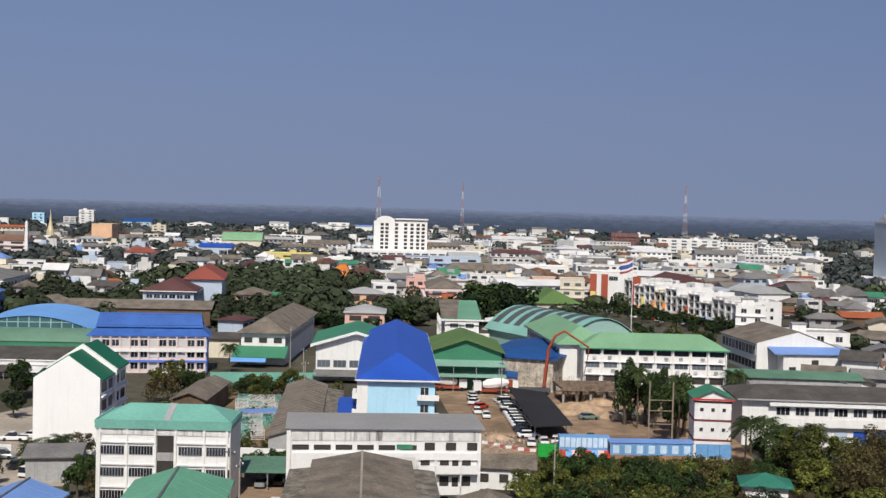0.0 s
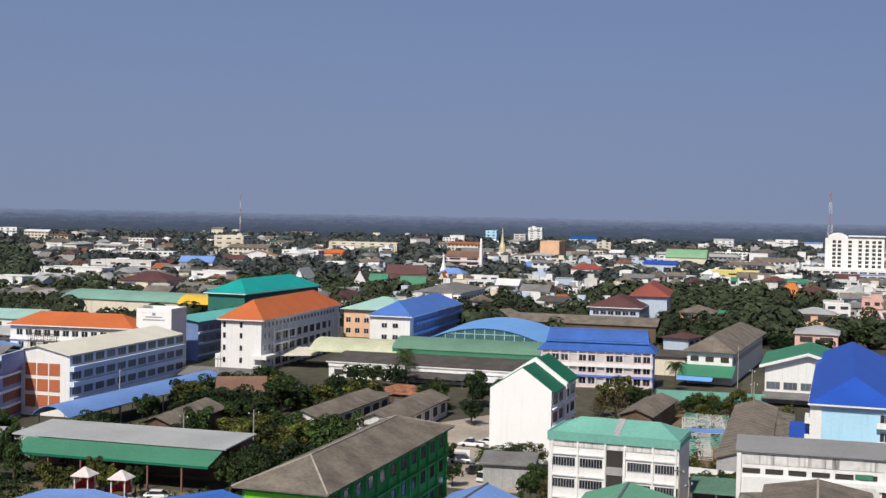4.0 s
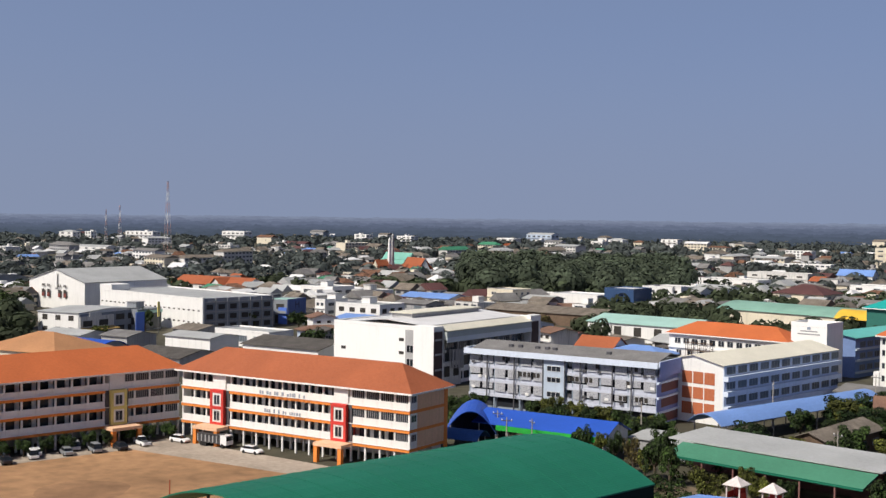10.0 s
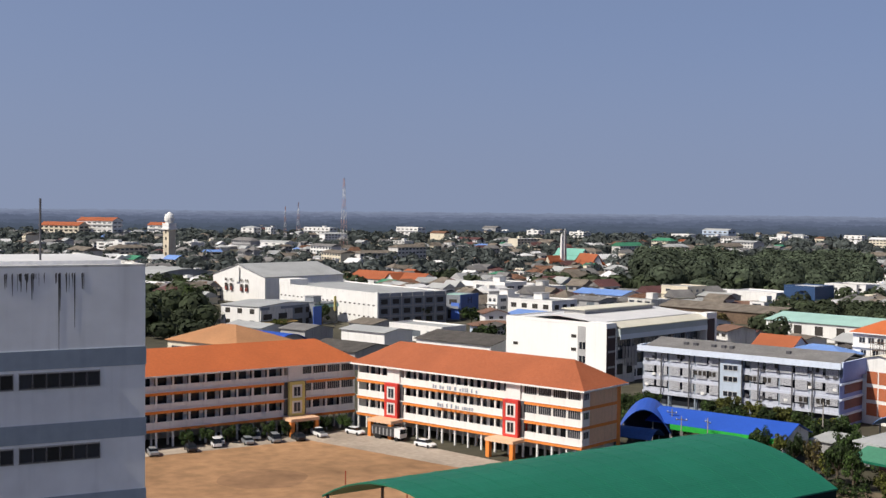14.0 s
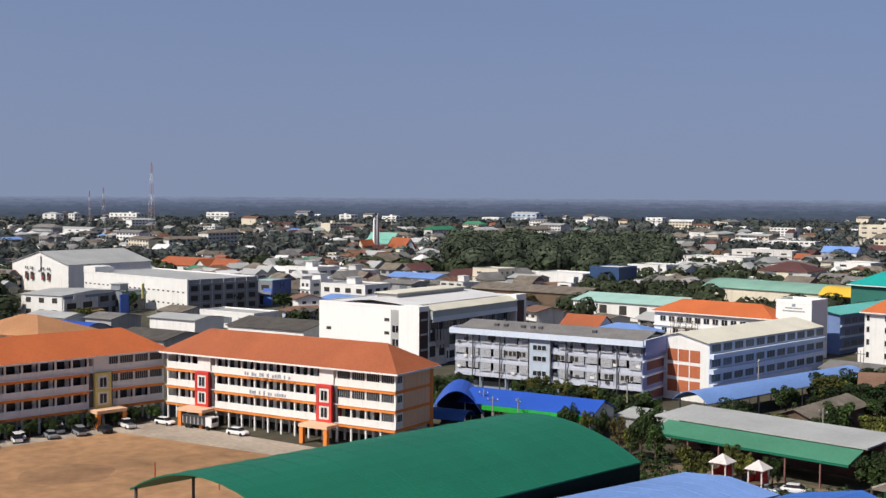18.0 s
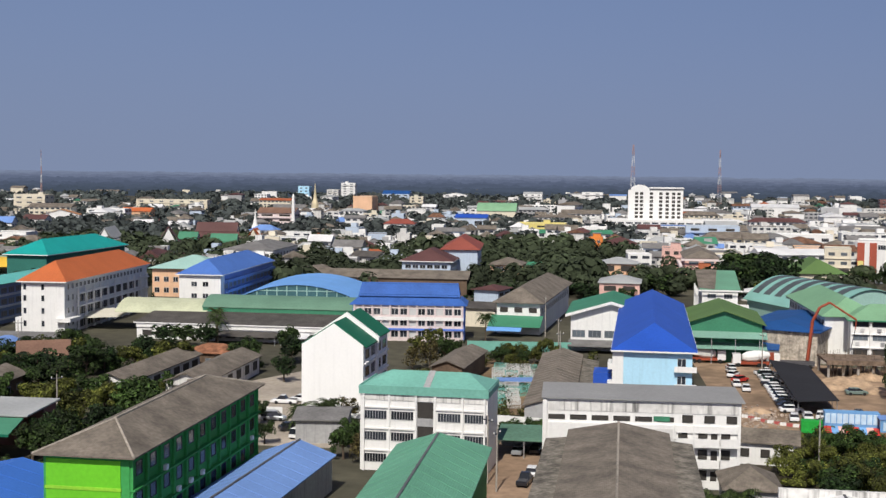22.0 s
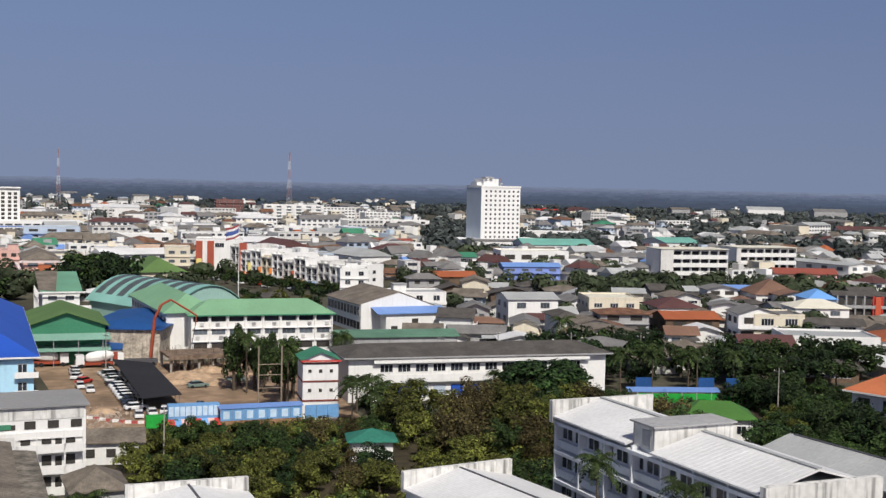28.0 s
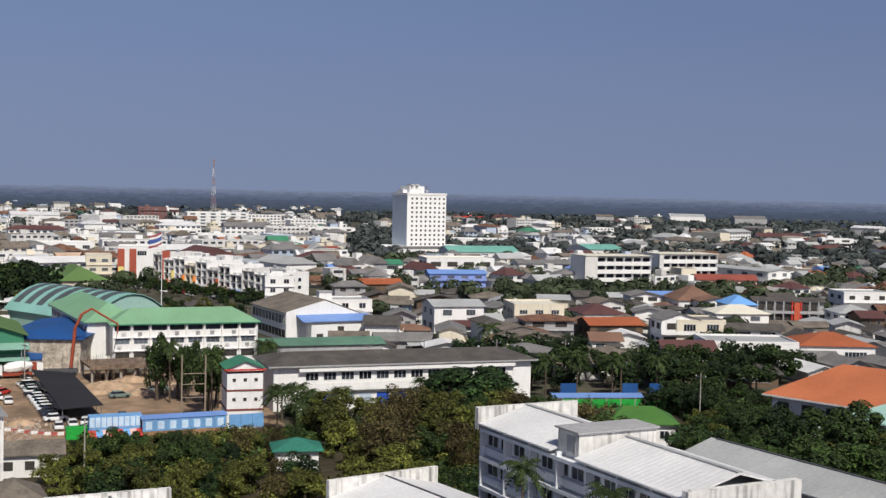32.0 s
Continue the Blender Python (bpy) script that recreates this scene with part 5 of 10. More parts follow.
def slab_block(label, c, L, D, yaw, z, floors, blank=4.0):
    """A long white block: rows of shaded openings between balcony walls, with a blank end bay."""
    e, l, d = building("school_block", label, c, L, D, yaw, z, WHITE, ("flat", 0.4, R_CREAM), over=0.0)
    fh = z / floors
    part("end_bay", boxes((-l / 2 - 0.3, -l / 2 + blank, -d / 2 - 1.7, -d / 2, 0, z + 0.2)), OLDWHITE, e)
    n = int((l - blank) / 4.2)
    w = (l - blank) / n
    for k in range(floors):
        part("balcony_wall", boxes((-l / 2 + blank, l / 2, -d / 2 - 1.5, -d / 2 - 1.35, k * fh - 0.3, k * fh + 1.6)), WHITE, e)
        part("balcony_floor", boxes((-l / 2 + blank, l / 2, -d / 2 - 1.35, -d / 2, k * fh - 0.2, k * fh)), WHITE, e)
        for i in range(n):
            part("window", window_mesh(w - 0.6, 2.0, "slat"), None, e, m=pose(-l / 2 + blank + w * (i + 0.5), -d / 2, k * fh + 1.2))
    for i in range(n + 1):
        part("pier", box_mesh(0.3, 0.4, z, WHITE), None, e, m=pose(-l / 2 + blank + w * i, -d / 2 - 1.2, 0))
    part("eave", boxes((-l / 2 - 0.5, l / 2 + 0.5, -d / 2 - 2.0, d / 2 + 0.5, z + 0.4, z + 0.6)), R_CREAM, e)
    keep(c, 0.5 * L)


slab_block("long white four-storey school block with shaded balconies", (288.0, 511.3), 33.5, 16.0, -4, 15, 4, 6.0)
slab_block("long white four-storey school wing behind trees", (336.2, 526.6), 31.7, 16.0, -4, 15, 4, 2.0)
NAVYGL = mat("navy_glass_cladding", (0.035, 0.075, 0.17), 0.3, var=0.1, spec=0.5)
MAROONP = mat("maroon_shutter_paint", (0.20, 0.06, 0.05), 0.7, var=0.15)
WEST = plain("sports_hall", "white sports hall with pale gable roof and small red windows", (-547, 241), 42, 48, 14, 12.5, 0, WHITE, ("gable_y", 5.5, R_LGREY), 0.6)
for u in (-9, -5, 3, 7):
    part("window", window_mesh(2.0, 3.4, "dark"), None, WEST, m=pose(u, -24.0, 5.2))
    part("shutter", boxes((u - 0.9, u + 0.9, -24.14, -24.08, 5.4, 7.0)), MAROONP, WEST)
    for q in (-0.6, 0.6):
        part("window", window_mesh(0.7, 1.1, "dark"), None, WEST, m=pose(u + q, -24.0, 9.8))
part("gable_band", boxes((-1.4, 1.4, -24.25, -24.0, 9.5, 16.4)), WHITE, WEST)
WEST = plain("warehouse", "long white warehouse with grey roof and windowed side", (-445.8, 232.5), 71.5, 33, 7, 12, 0, WHITE, ("flat", 0.6, R_LGREY), 0.0)
SLATEW = mat("slate_blue_grey_render", (0.25, 0.27, 0.30), 0.85, streak=0.2, var=0.15)
part("side_cladding", boxes((35.75, 35.95, -16.5, 16.5, 0, 12.4)), SLATEW, WEST)
for z in (3.5, 7.2, 10.8):
    part("side_ledge", boxes((35.95, 36.35, -16.5, 16.5, z, z + 0.4)), GREYW, WEST)
for i in range(7):
    y = -16.2 + 5.4 * i
    part("pilaster", box_mesh(0.4, 0.35, 12.4, GREYW), None, WEST, m=pose(36.1, y, 0))
    if i < 6:
        for z in (1.0, 4.6, 8.2):
            part("window", window_mesh(3.0, 1.9, "dark"), None, WEST, m=pose(35.95, y + 2.7, z, 0, 0, 90))
part("corner_post", boxes((34.9, 36.4, -17.0, -16.3, 0, 12.9)), WHITE, WEST)
part("end_block", boxes((-35.9, -27, -16.6, -8, 12, 14.6)), WHITE, WEST)
for z in (3, 7.5):
    for i in range(22):
        part("window", window_mesh(1.2, 0.5, "dark"), None, WEST, m=pose(-34 + 3.2 * i, -16.5, z))
e = plain("shop_building", "low white shop with pale roof and shaded shop fronts", (-431, 186), 20, 32, 24, 8.4, 2, WHITE, ("gable_x", 1.0, R_LGREY), 0.4, False)
part("shop_front", boxes((10.0, 10.3, -15.8, 15.8, 0, 7.9)), SLATEW, e)
part("portal", boxes((10.3, 10.7, -15.8, 1.4, 3.1, 7.0)), OLDWHITE, e)
for y, z, w in ((-12.2, 3.4, 4.6), (-4.0, 3.4, 4.6), (5.2, 0.6, 4.4), (5.2, 4.8, 4.4), (11.6, 0.6, 4.4), (11.6, 4.8, 4.4)):
    part("window", window_mesh(w, 2.1, "dark"), None, e, m=pose(10.7 if y < 0 else 10.3, y, z, 0, 0, 90))
part("awning", slab_from([[(10.3, -15.6, 3.0), (13.6, -15.6, 2.3), (13.6, 1.6, 2.3), (10.3, 1.6, 3.0)]], 0.12), mat("ochre_awning", (0.30, 0.20, 0.07), 0.8, var=0.25), e)
part("gable_board", boxes((10.7, 10.8, -11.2, -5.2, 7.0, 8.2)), OLDWHITE, e)
plain("house", "house with faded tan hip roof", (-317.4, 125.2), 27.1, 22.0, 24, 8.5, 2, CREAM, ("hip", 4.2, R_TAN), 0.6)
e = plain("hall", "hall with long orange-red roof and a small cross gable", (-586.0, 326.3), 55.2, 18.0, 15, 6, 1, WHITE, ("gable_x", 4.0, R_ORANGE2), 0.6)
bm = hull(bmesh.new(), [[(4, -11.5, 5.2), (14, -11.5, 5.2), (9, -11.5, 9.6)], [(4, 0, 5.2), (14, 0, 5.2), (9, 0, 9.6)]])
bmesh.ops.recalc_face_normals(bm, faces=bm.faces)
part("cross_gable", bm, OLDWHITE, e)
part("cross_gable_roof", slab_from([[(3.2, -12.2, 4.8), (3.2, 0, 4.8), (9, 0, 10.0), (9, -12.2, 10.0)], [(9, -12.2, 10.0), (9, 0, 10.0), (14.8, 0, 4.8), (14.8, -12.2, 4.8)]], 0.2), R_ORANGE2, e)
e = plain("shop_building", "glass-fronted shop with blue banner and yellow upright sign", (-432, 205.5), 12, 14.0, 24, 7.6, 1, SLATEW, ("flat", 0.5, R_LGREY), 0.0, False)
part("glass_front", boxes((6.0, 6.1, -6.6, 6.6, 0.4, 6.4)), MATS["tinted_glass_and_shade"], e)
part("roof_band", boxes((6.0, 6.5, -7, 7, 6.4, 7.4)), R_PTEAL, e)
e = thing("banner", "tall blue printed banner on a steel frame", "sign", pose(-411.6, 196.8, 0, 0, 0, 24))
part("banner_sheet", boxes((-0.1, 0.1, -2.0, 2.6, 0.6, 8.2)), VBLUE, e)
for y in (-1.8, 2.4):
    part("post", boxes((-0.35, -0.15, y - 0.1, y + 0.1, 0, 8.0)), DSTEEL, e)
e = thing("upright_sign", "yellow upright sign on a pole", "sign", pose(-415, 206.0, 0, 0, 0, 24))
part("sign_board", boxes((-0.15, 0.15, -0.6, 0.6, 6.0, 11.4)), YELLOW, e)
part("post", boxes((-0.1, 0.1, -0.1, 0.1, 0, 11.6)), DSTEEL, e)
e = plain("shop_building", "blue-fronted shop with pale green roof and large sign panel", (-424.6, 266.0), 12.0, 15.0, 27, 9.6, 2, SLATEW, ("flat", 0.5, R_PTEAL), 0.0, False)
part("sign_panel", boxes((6.0, 6.3, -7.3, 6.8, 3.6, 10.3)), mat("deep_blue_sign_panel", (0.035, 0.075, 0.25), 0.6, var=0.12), e)
part("emblem", boxes((6.3, 6.36, -1.8, -1.3, 6.6, 9.2), (6.3, 6.36, 0.8, 1.3, 6.6, 9.2), (6.3, 6.36, -1.3, 0.8, 7.7, 8.2)), mat("navy_sign_paint", (0.012, 0.020, 0.07), 0.6), e)
part("front_panel", boxes((2.0, 5.8, -7.75, -7.5, 0.4, 7.0)), VBLUE, e)
part("shop_front", boxes((6.0, 6.2, -7.3, 6.8, 0.3, 3.2)), DARKIN, e)
plain("shop_building", "white shop building with flat roof", (-415.6, 283.0), 5.4, 14.0, 15, 9.5, 3, WHITE, ("flat", 0.6, R_LGREY), 0.0)
plain("shop_building", "grey and white shop building", (-400.0, 291.2), 22.7, 16.0, 15, 8.5, 2, WHITE, ("flat", 0.6, R_LGREY), 0.0)
plain("shop_building", "grey concrete shop building", (-417.6, 330.4), 18.0, 14.0, 15, 6.5, 2, GREYW, ("gable_x", 1.2, R_GREY), 0.6)
plain("shed", "shed with faded blue roof", (-368.8, 272.6), 31.7, 18.0, 16, 5.5, 0, PALE, ("gable_x", 1.4, R_BLUE2), 0.6)
plain("shed", "house with faded blue roof", (-459.6, 372.8), 30.5, 16.0, 12, 5, 1, WHITE, ("gable_x", 2.0, R_BLUE2), 0.6)
plain("town_building", "white town building with terrace roof", (-497.7, 336.6), 20.9, 16.0, 14, 9, 2, WHITE, ("flat", 0.6, R_LGREY), 0.0)
plain("town_building", "flat-roofed pale town building", (-474.1, 346.6), 12.9, 16.0, 14, 8, 2, OLDWHITE, ("flat", 0.6, R_LGREY), 0.0)
plain("town_building", "cream three-storey town building", (-429.7, 394.3), 14.8, 15.0, 12, 9.5, 3, CREAM, ("flat", 0.6, R_LGREY), 0.0)
plain("shed", "long grey house with pale roof", (-415.5, 402.6), 16.6, 14.0, 12, 6, 1, GREYW, ("gable_x", 1.5, R_LGREY), 0.6)
plain("warehouse", "plain white warehouse with white roof", (-414.0, 428.9), 27.1, 18.0, 10, 7, 0, WHITE, ("flat", 0.6, R_WHITE), 0.0)
plain("office_block", "dark blue glazed office block", (-389.5, 433.1), 15.9, 16.0, 10, 11, 0, NAVYGL, ("flat", 0.6, R_WHITE), 0.0)
plain("town_building", "white town house with balcony", (-396.4, 467.3), 16.8, 14.0, 10, 10.5, 3, WHITE, ("flat", 0.6, R_LGREY), 0.0)
plain("town_building", "white and red town house", (-385.6, 477.8), 12.3, 12.0, 10, 9, 2, WHITE, ("gable_x", 2, R_LGREY), 0.6)
plain("long_shed", "long shed with dark brown roof", (-367.7, 362.2), 56.3, 20.0, 13, 5, 0, TIMBER, ("gable_x", 2.2, R_BROWN), 0.6)
plain("school_block", "low white block with long pale turquoise roof", (-296.6, 344.2), 42.7, 26.0, 12, 6.5, 1, WHITE, ("gable_x", 2.2, R_PTEAL), 0.6)
plain("house", "small house with orange tile roof", (-257.9, 274.9), 13.7, 10.0, 14, 5.5, 1, WHITE, ("gable_x", 3.0, R_ORANGE2), 0.6)
plain("house", "low house with blue hip roof", (-242.2, 275.0), 20.3, 14.0, 14, 5, 1, WHITE, ("hip", 2.2, R_BLUE2), 0.6)
plain("shed", "grey shed with fibre-cement roof", (-313.6, 160.8), 20.7, 18.0, 18, 5, 0, GREYW, ("gable_x", 1.8, R_DARK), 0.6)
plain("shed", "grey shed with patched roof", (-311.7, 201.7), 30.0, 22.0, 18, 5.5, 0, WHITE, ("gable_x", 2.0, R_DARK), 0.6)
plain("shed", "low white warehouse with pale roof", (-342.0, 184.4), 20.0, 14.0, 18, 6.5, 0, WHITE, ("gable_x", 1.0, R_LGREY), 0.6)
plain("canopy", "blue barrel canopy over a yard", (-334.4, 146.2), 15.6, 12.0, 18, 6, 0, GREYW, ("barrel_x", 2.0, R_BLUE), 0.6)
plain("long_shed", "grey shed with curved pale roof", (-650.0, 222.0), 34.0, 40.0, 14, 8, 1, GREYW, ("barrel_x", 3.0, R_LGREY), 0.6)
plain("town_hall", "white building with broad brown hip roof", (-341.9, 507.1), 26.8, 22.0, 8, 9.5, 3, CREAM, ("hip", 4.2, R_MAROON), 0.6)
plain("town_building", "white flat-roofed town building", (-394.5, 471.3), 19.1, 16.0, 8, 10.5, 3, WHITE, ("flat", 0.6, R_LGREY), 0.0)
plain("town_building", "white town building with pale roof", (-403.5, 516.8), 21.0, 14.0, 8, 8, 2, WHITE, ("gable_x", 2, R_LGREY), 0.6)
plain("town_building", "long white terrace of shops", (-456.3, 601.1), 40.0, 16.0, 8, 8, 2, WHITE, ("flat", 0.6, R_LGREY), 0.0)
plain("town_building", "white terrace with flat roof", (-478.3, 680.3), 42.7, 14.0, 8, 9, 3, OLDWHITE, ("flat", 0.6, R_LGREY), 0.0)
plain("office_block", "tall cream office block", (-605.5, 1035.5), 30.0, 20.0, 6, 18, 4, CREAM, ("flat", 0.6, R_LGREY), 0.0)
plain("house", "white house with tan gable", (-480.4, 861.7), 28.3, 14.0, 20, 8, 2, WHITE, ("gable_y", 4, R_TAN), 0.6)
plain("town_building", "white flat-roofed town block", (-476.4, 930.5), 32.7, 14.0, 5, 10, 3, WHITE, ("flat", 0.6, R_LGREY), 0.0)
plain("house", "house with orange roof", (-461.4, 952.8), 25.8, 12.0, 5, 8, 2, PEACH, ("gable_x", 3, R_ORANGE), 0.6)
plain("house", "house with dark red roof", (-454.2, 780.8), 17.2, 12.0, 5, 8, 2, WHITE, ("gable_x", 3, R_MAROON), 0.6)
plain("house", "white house with blue gable", (-448.5, 721.1), 24.2, 12.0, 12, 8, 2, WHITE, ("gable_x", 4, R_BLUE2), 0.6)
plain("town_building", "white arcaded three-storey block", (-362.5, 598.7), 20.7, 14.0, 6, 9, 3, WHITE, ("flat", 0.6, R_LGREY), 0.0)
plain("town_building", "long white school block", (-518.1, 1150.0), 73.8, 14.0, 4, 12, 4, CREAM, ("flat", 0.6, R_LGREY), 0.0)
plain("hall", "white hall with brown-grey hip roof", (-197.2, 533.0), 23.8, 44.0, 4, 9, 2, WHITE, ("hip", 3.2, R_GREY), 0.6)
plain("house", "peach two-storey house with grey-brown hip roof", (-76.2, 490.0), 14.3, 16.0, 3, 7.6, 2, PEACH, ("hip", 2.6, R_BROWN), 0.6)
plain("house", "small house with green roof", (-66.4, 510.4), 10.2, 12.0, 3, 5, 1, WHITE, ("gable_x", 2, R_GREEN), 0.6)
plain("house", "house with orange hip roof", (-169.7, 555.6), 12.4, 12.0, 10, 5, 1, WHITE, ("hip", 3, R_ORANGE2), 0.6)
plain("house", "house with brown hip roof", (-168.9, 603.8), 17.8, 14.0, 10, 5.5, 1, CREAM, ("hip", 3.2, R_MAROON), 0.6)
plain("house", "house with orange tile roof", (-152.3, 563.6), 14.2, 10.0, 10, 4.5, 1, WHITE, ("hip", 2.6, R_ORANGE2), 0.6)
plain("house", "white house with red roof", (-203.1, 820.8), 22.4, 12.0, 6, 8, 2, WHITE, ("hip", 3.2, R_RED), 0.6)
plain("town_building", "slim white three-storey town house", (-158.3, 738.4), 7.4, 12.0, 5, 11, 3, WHITE, ("flat", 0.6, R_LGREY), 0.0)
plain("school_block", "yellow three-storey school block", (-104.3, 815.5), 32.4, 14.0, 2, 10, 3, YELLOW, ("flat", 0.6, R_CREAM), 0.0)
plain("hall", "pale hall with blue roof", (-172.4, 927.2), 25.2, 22.0, 4, 9, 1, PALE, ("gable_x", 2.5, R_BLUE), 0.6)
plain("sports_hall", "sports hall with pale green arched roof", (-179.9, 1091.6), 35.6, 24.0, 4, 9, 0, CREAM, ("barrel_x", 7.0, R_GREEN2), 0.6)
plain("office_block", "broad tan windowless block", (-323.6, 1166.2), 18.8, 30.0, 4, 18, 0, PEACH, ("flat", 0.6, R_LGREY), 0.0)
plain("temple_school", "long pale red-roofed hall with gables", (-317.1, 894.7), 29.8, 18.0, 4, 11, 3, PINKW, ("gable_x", 4, R_CLAY), 0.6)
plain("town_building", "white terrace with flat roof", (-65.7, 772.6), 15.5, 14.0, 2, 10, 3, WHITE, ("flat", 0.6, R_WHITE), 0.0)
plain("house", "pink house with pale grey hip roof", (-32.3, 492.3), 15.9, 14.0, 2, 9, 2, PEACH, ("hip", 2.2, R_LGREY), 0.6)
plain("house", "pink house with faded tan hip roof", (-26.8, 420.4), 14.5, 18.0, 2, 8, 2, PINK, ("hip", 2.2, R_LGREY), 0.6)
plain("apartment_block", "pink three-storey apartment block", (-13.1, 561.2), 8.6, 14.0, 2, 11, 3, PINK, ("flat", 0.6, R_GREY), 0.0)
e = plain("apartment_block", "pink three-storey block with brown gable roof and open balconies", (-0.8, 512.0), 14.4, 38.0, 3, 11.4, 3, PINK, ("hip", 3.0, R_BROWN, 5), 0.8)
part("eave_board", boxes((-8.0, 8.0, -20.0, -19.8, 10.3, 11.1)), PINKW, e)
for z in (3.6, 7.2):
    part("side_balcony", boxes((-8.4, -7.2, -18, 18, z - 0.2, z + 0.9)), PINKW, e)
part("brick_panel", boxes((-1.2, 3.6, -19.12, -19.0, 6.6, 9.6)), TERRA, e)
e = plain("house", "white house under a long sloping roof, half green and half grey", (5.4, 406.5), 12.6, 25.0, 3, 8.4, 2, WHITE, ("shed", 4.2, mat("sea_green_metal_roof", (0.135, 0.30, 0.20), 0.6, var=0.14, rib=1.2)), 0.8)
part("grey_roof_sheet", slab_from([[(-6.6, -11.0, 8.78), (-1.6, -12.4, 8.55), (0.4, 13.0, 12.72), (-6.6, 13.0, 12.72)]], 0.06), R_BROWN, e)
part("eave_board", boxes((-7.1, 7.1, -13.45, -13.3, 7.85, 8.35)), WHITE, e)
part("side_rail", boxes((-6.9, -6.6, -12, 12, 5.0, 5.9)), WHITE, e)
for i in range(7):
    part("side_post", box_mesh(0.3, 0.3, 8.2, WHITE), None, e, m=pose(-6.8, -11.6 + 3.9 * i, 0))
part("porch", boxes((3.0, 8.6, -15.6, -12.5, 3.0, 3.3), (3.0, 8.6, -15.6, -15.4, 3.3, 4.2)), WHITE, e)
for x in (3.2, 8.2):
    part("porch_post", box_mesh(0.3, 0.3, 3.0, WHITE), None, e, m=pose(x, -15.3, 0))
plain("house", "house with bright orange front", (-57.5, 688.8), 7.3, 10.0, 2, 8, 2, ORANGE, ("flat", 0.6, R_GREY), 0.0)
plain("house", "house with wide brown roof", (-43.5, 676.0), 19.7, 16.0, 4, 6, 1, PINK, ("hip", 3.2, R_MAROON), 0.6)
plain("town_building", "white terrace of town houses", (-69.0, 776.2), 18.0, 14.0, 2, 9, 2, WHITE, ("flat", 0.6, R_WHITE), 0.0)
plain("town_building", "long blue-white office building", (6.0, 749.1), 31.2, 18.0, 2, 13, 4, PALE, ("flat", 0.6, R_LGREY), 0.0)
plain("town_building", "pale green flat-roofed block", (-2.7, 755.2), 11.8, 12.0, 2, 9, 2, R_PTEAL, ("flat", 0.6, R_LGREY), 0.0)
plain("house", "white house with blue roof", (8.2, 806.5), 16.3, 12.0, 2, 6, 1, WHITE, ("gable_x", 2, R_BLUE), 0.6)
plain("warehouse", "broad low white warehouse", (73.8, 1327.5), 48.7, 40.0, 0, 10, 0, WHITE, ("gable_x", 3, R_WHITE), 0.6)
plain("office_block", "white office of several wings", (246.2, 1248.5), 61.3, 24.0, -4, 16, 5, WHITE, ("flat", 0.6, R_WHITE), 0.0)
plain("office_block", "unfinished brown concrete block", (221.3, 1527.3), 33.9, 20.0, 0, 15, 4, BROWNP, ("flat", 0.6, R_GREY), 0.0)
plain("town_building", "long white terrace of shops", (56.4, 730.5), 32.7, 16.0, 0, 10, 2, WHITE, ("flat", 0.6, R_WHITE), 0.0)
plain("town_building", "store with plain peach walls", (51.0, 623.6), 13.5, 16.0, 0, 9, 0, PEACH, ("flat", 0.6, R_LGREY), 0.0)
plain("town_building", "dark-roofed white market hall", (101.4, 825.1), 29.4, 24.0, -4, 10, 0, WHITE, ("gable_x", 2, R_GREY), 0.6)
plain("town_building", "long white terrace of shops", (182.6, 883.8), 44.5, 16.0, -6, 9, 2, WHITE, ("flat", 0.6, R_LGREY), 0.0)
plain("town_building", "white block with pale roof", (189.0, 805.9), 27.1, 18.0, -6, 9, 2, WHITE, ("gable_x", 2.5, R_LGREY), 0.6)
plain("town_building", "long white terrace of shops", (283.3, 1002.3), 61.1, 16.0, -6, 10, 3, WHITE, ("flat", 0.6, R_LGREY), 0.0)
plain("town_building", "white block with cream roof and dark windows", (230.0, 562.0), 34.0, 18.0, -8, 11, 2, WHITE, ("flat", 0.6, R_CREAM), 0.0)
plain("school_block", "low blue and white school", (215.0, 526.0), 28.0, 11.0, -8, 6.2, 2, mat("pale_violet_blue_paint", (0.22, 0.30, 0.62), 0.75, var=0.12), ("gable_x", 1.6, R_BLUE2), 0.6)
plain("town_building", "white terrace with green roof", (286.3, 665.6), 42.5, 30.0, -8, 9, 2, WHITE, ("gable_x", 3, R_TEAL), 0.6)
plain("school_block", "white two-storey block with pale metal roof and small windows", (373.5, 521.0), 17.0, 42.0, 11, 8.0, 2, WHITE, ("gable_y", 1.0, R_LGREY), 0.6)
plain("school_block", "low terrace with red tile roof", (337.4, 489.5), 30.0, 10.0, -16, 5.2, 1, PINK, ("gable_x", 2.4, R_RED), 0.6)
plain("hall", "long hall with grey roof", (281.8, 570.7), 31.4, 18.0, -8, 8, 2, WHITE, ("gable_x", 1.6, R_GREY), 0.6)
plain("hall", "white hall with teal roof", (384.1, 701.3), 24.9, 40.0, -6, 9, 0, WHITE, ("gable_x", 2.5, R_TEAL), 0.6)
plain("house", "white house with pitched porch", (266.5, 536.0), 16.0, 16.0, -20, 4.8, 1, WHITE, ("gable_y", 2.4, R_WHITE), 0.9)
plain("house", "cream house with flat roof", (176.5, 363.5), 16.5, 17.0, -12, 8, 2, CREAM, ("flat", 0.6, R_CREAM), 0.0)
plain("house", "white house with grey roof", (146.8, 360.8), 17.3, 16.0, -6, 8.5, 2, WHITE, ("gable_x", 1.6, R_LGREY), 0.6)
plain("house", "low house with bright blue roof", (255.5, 416.5), 15.2, 14.0, -14, 5, 1, WHITE, ("gable_x", 1.8, R_BLUE2), 0.6)
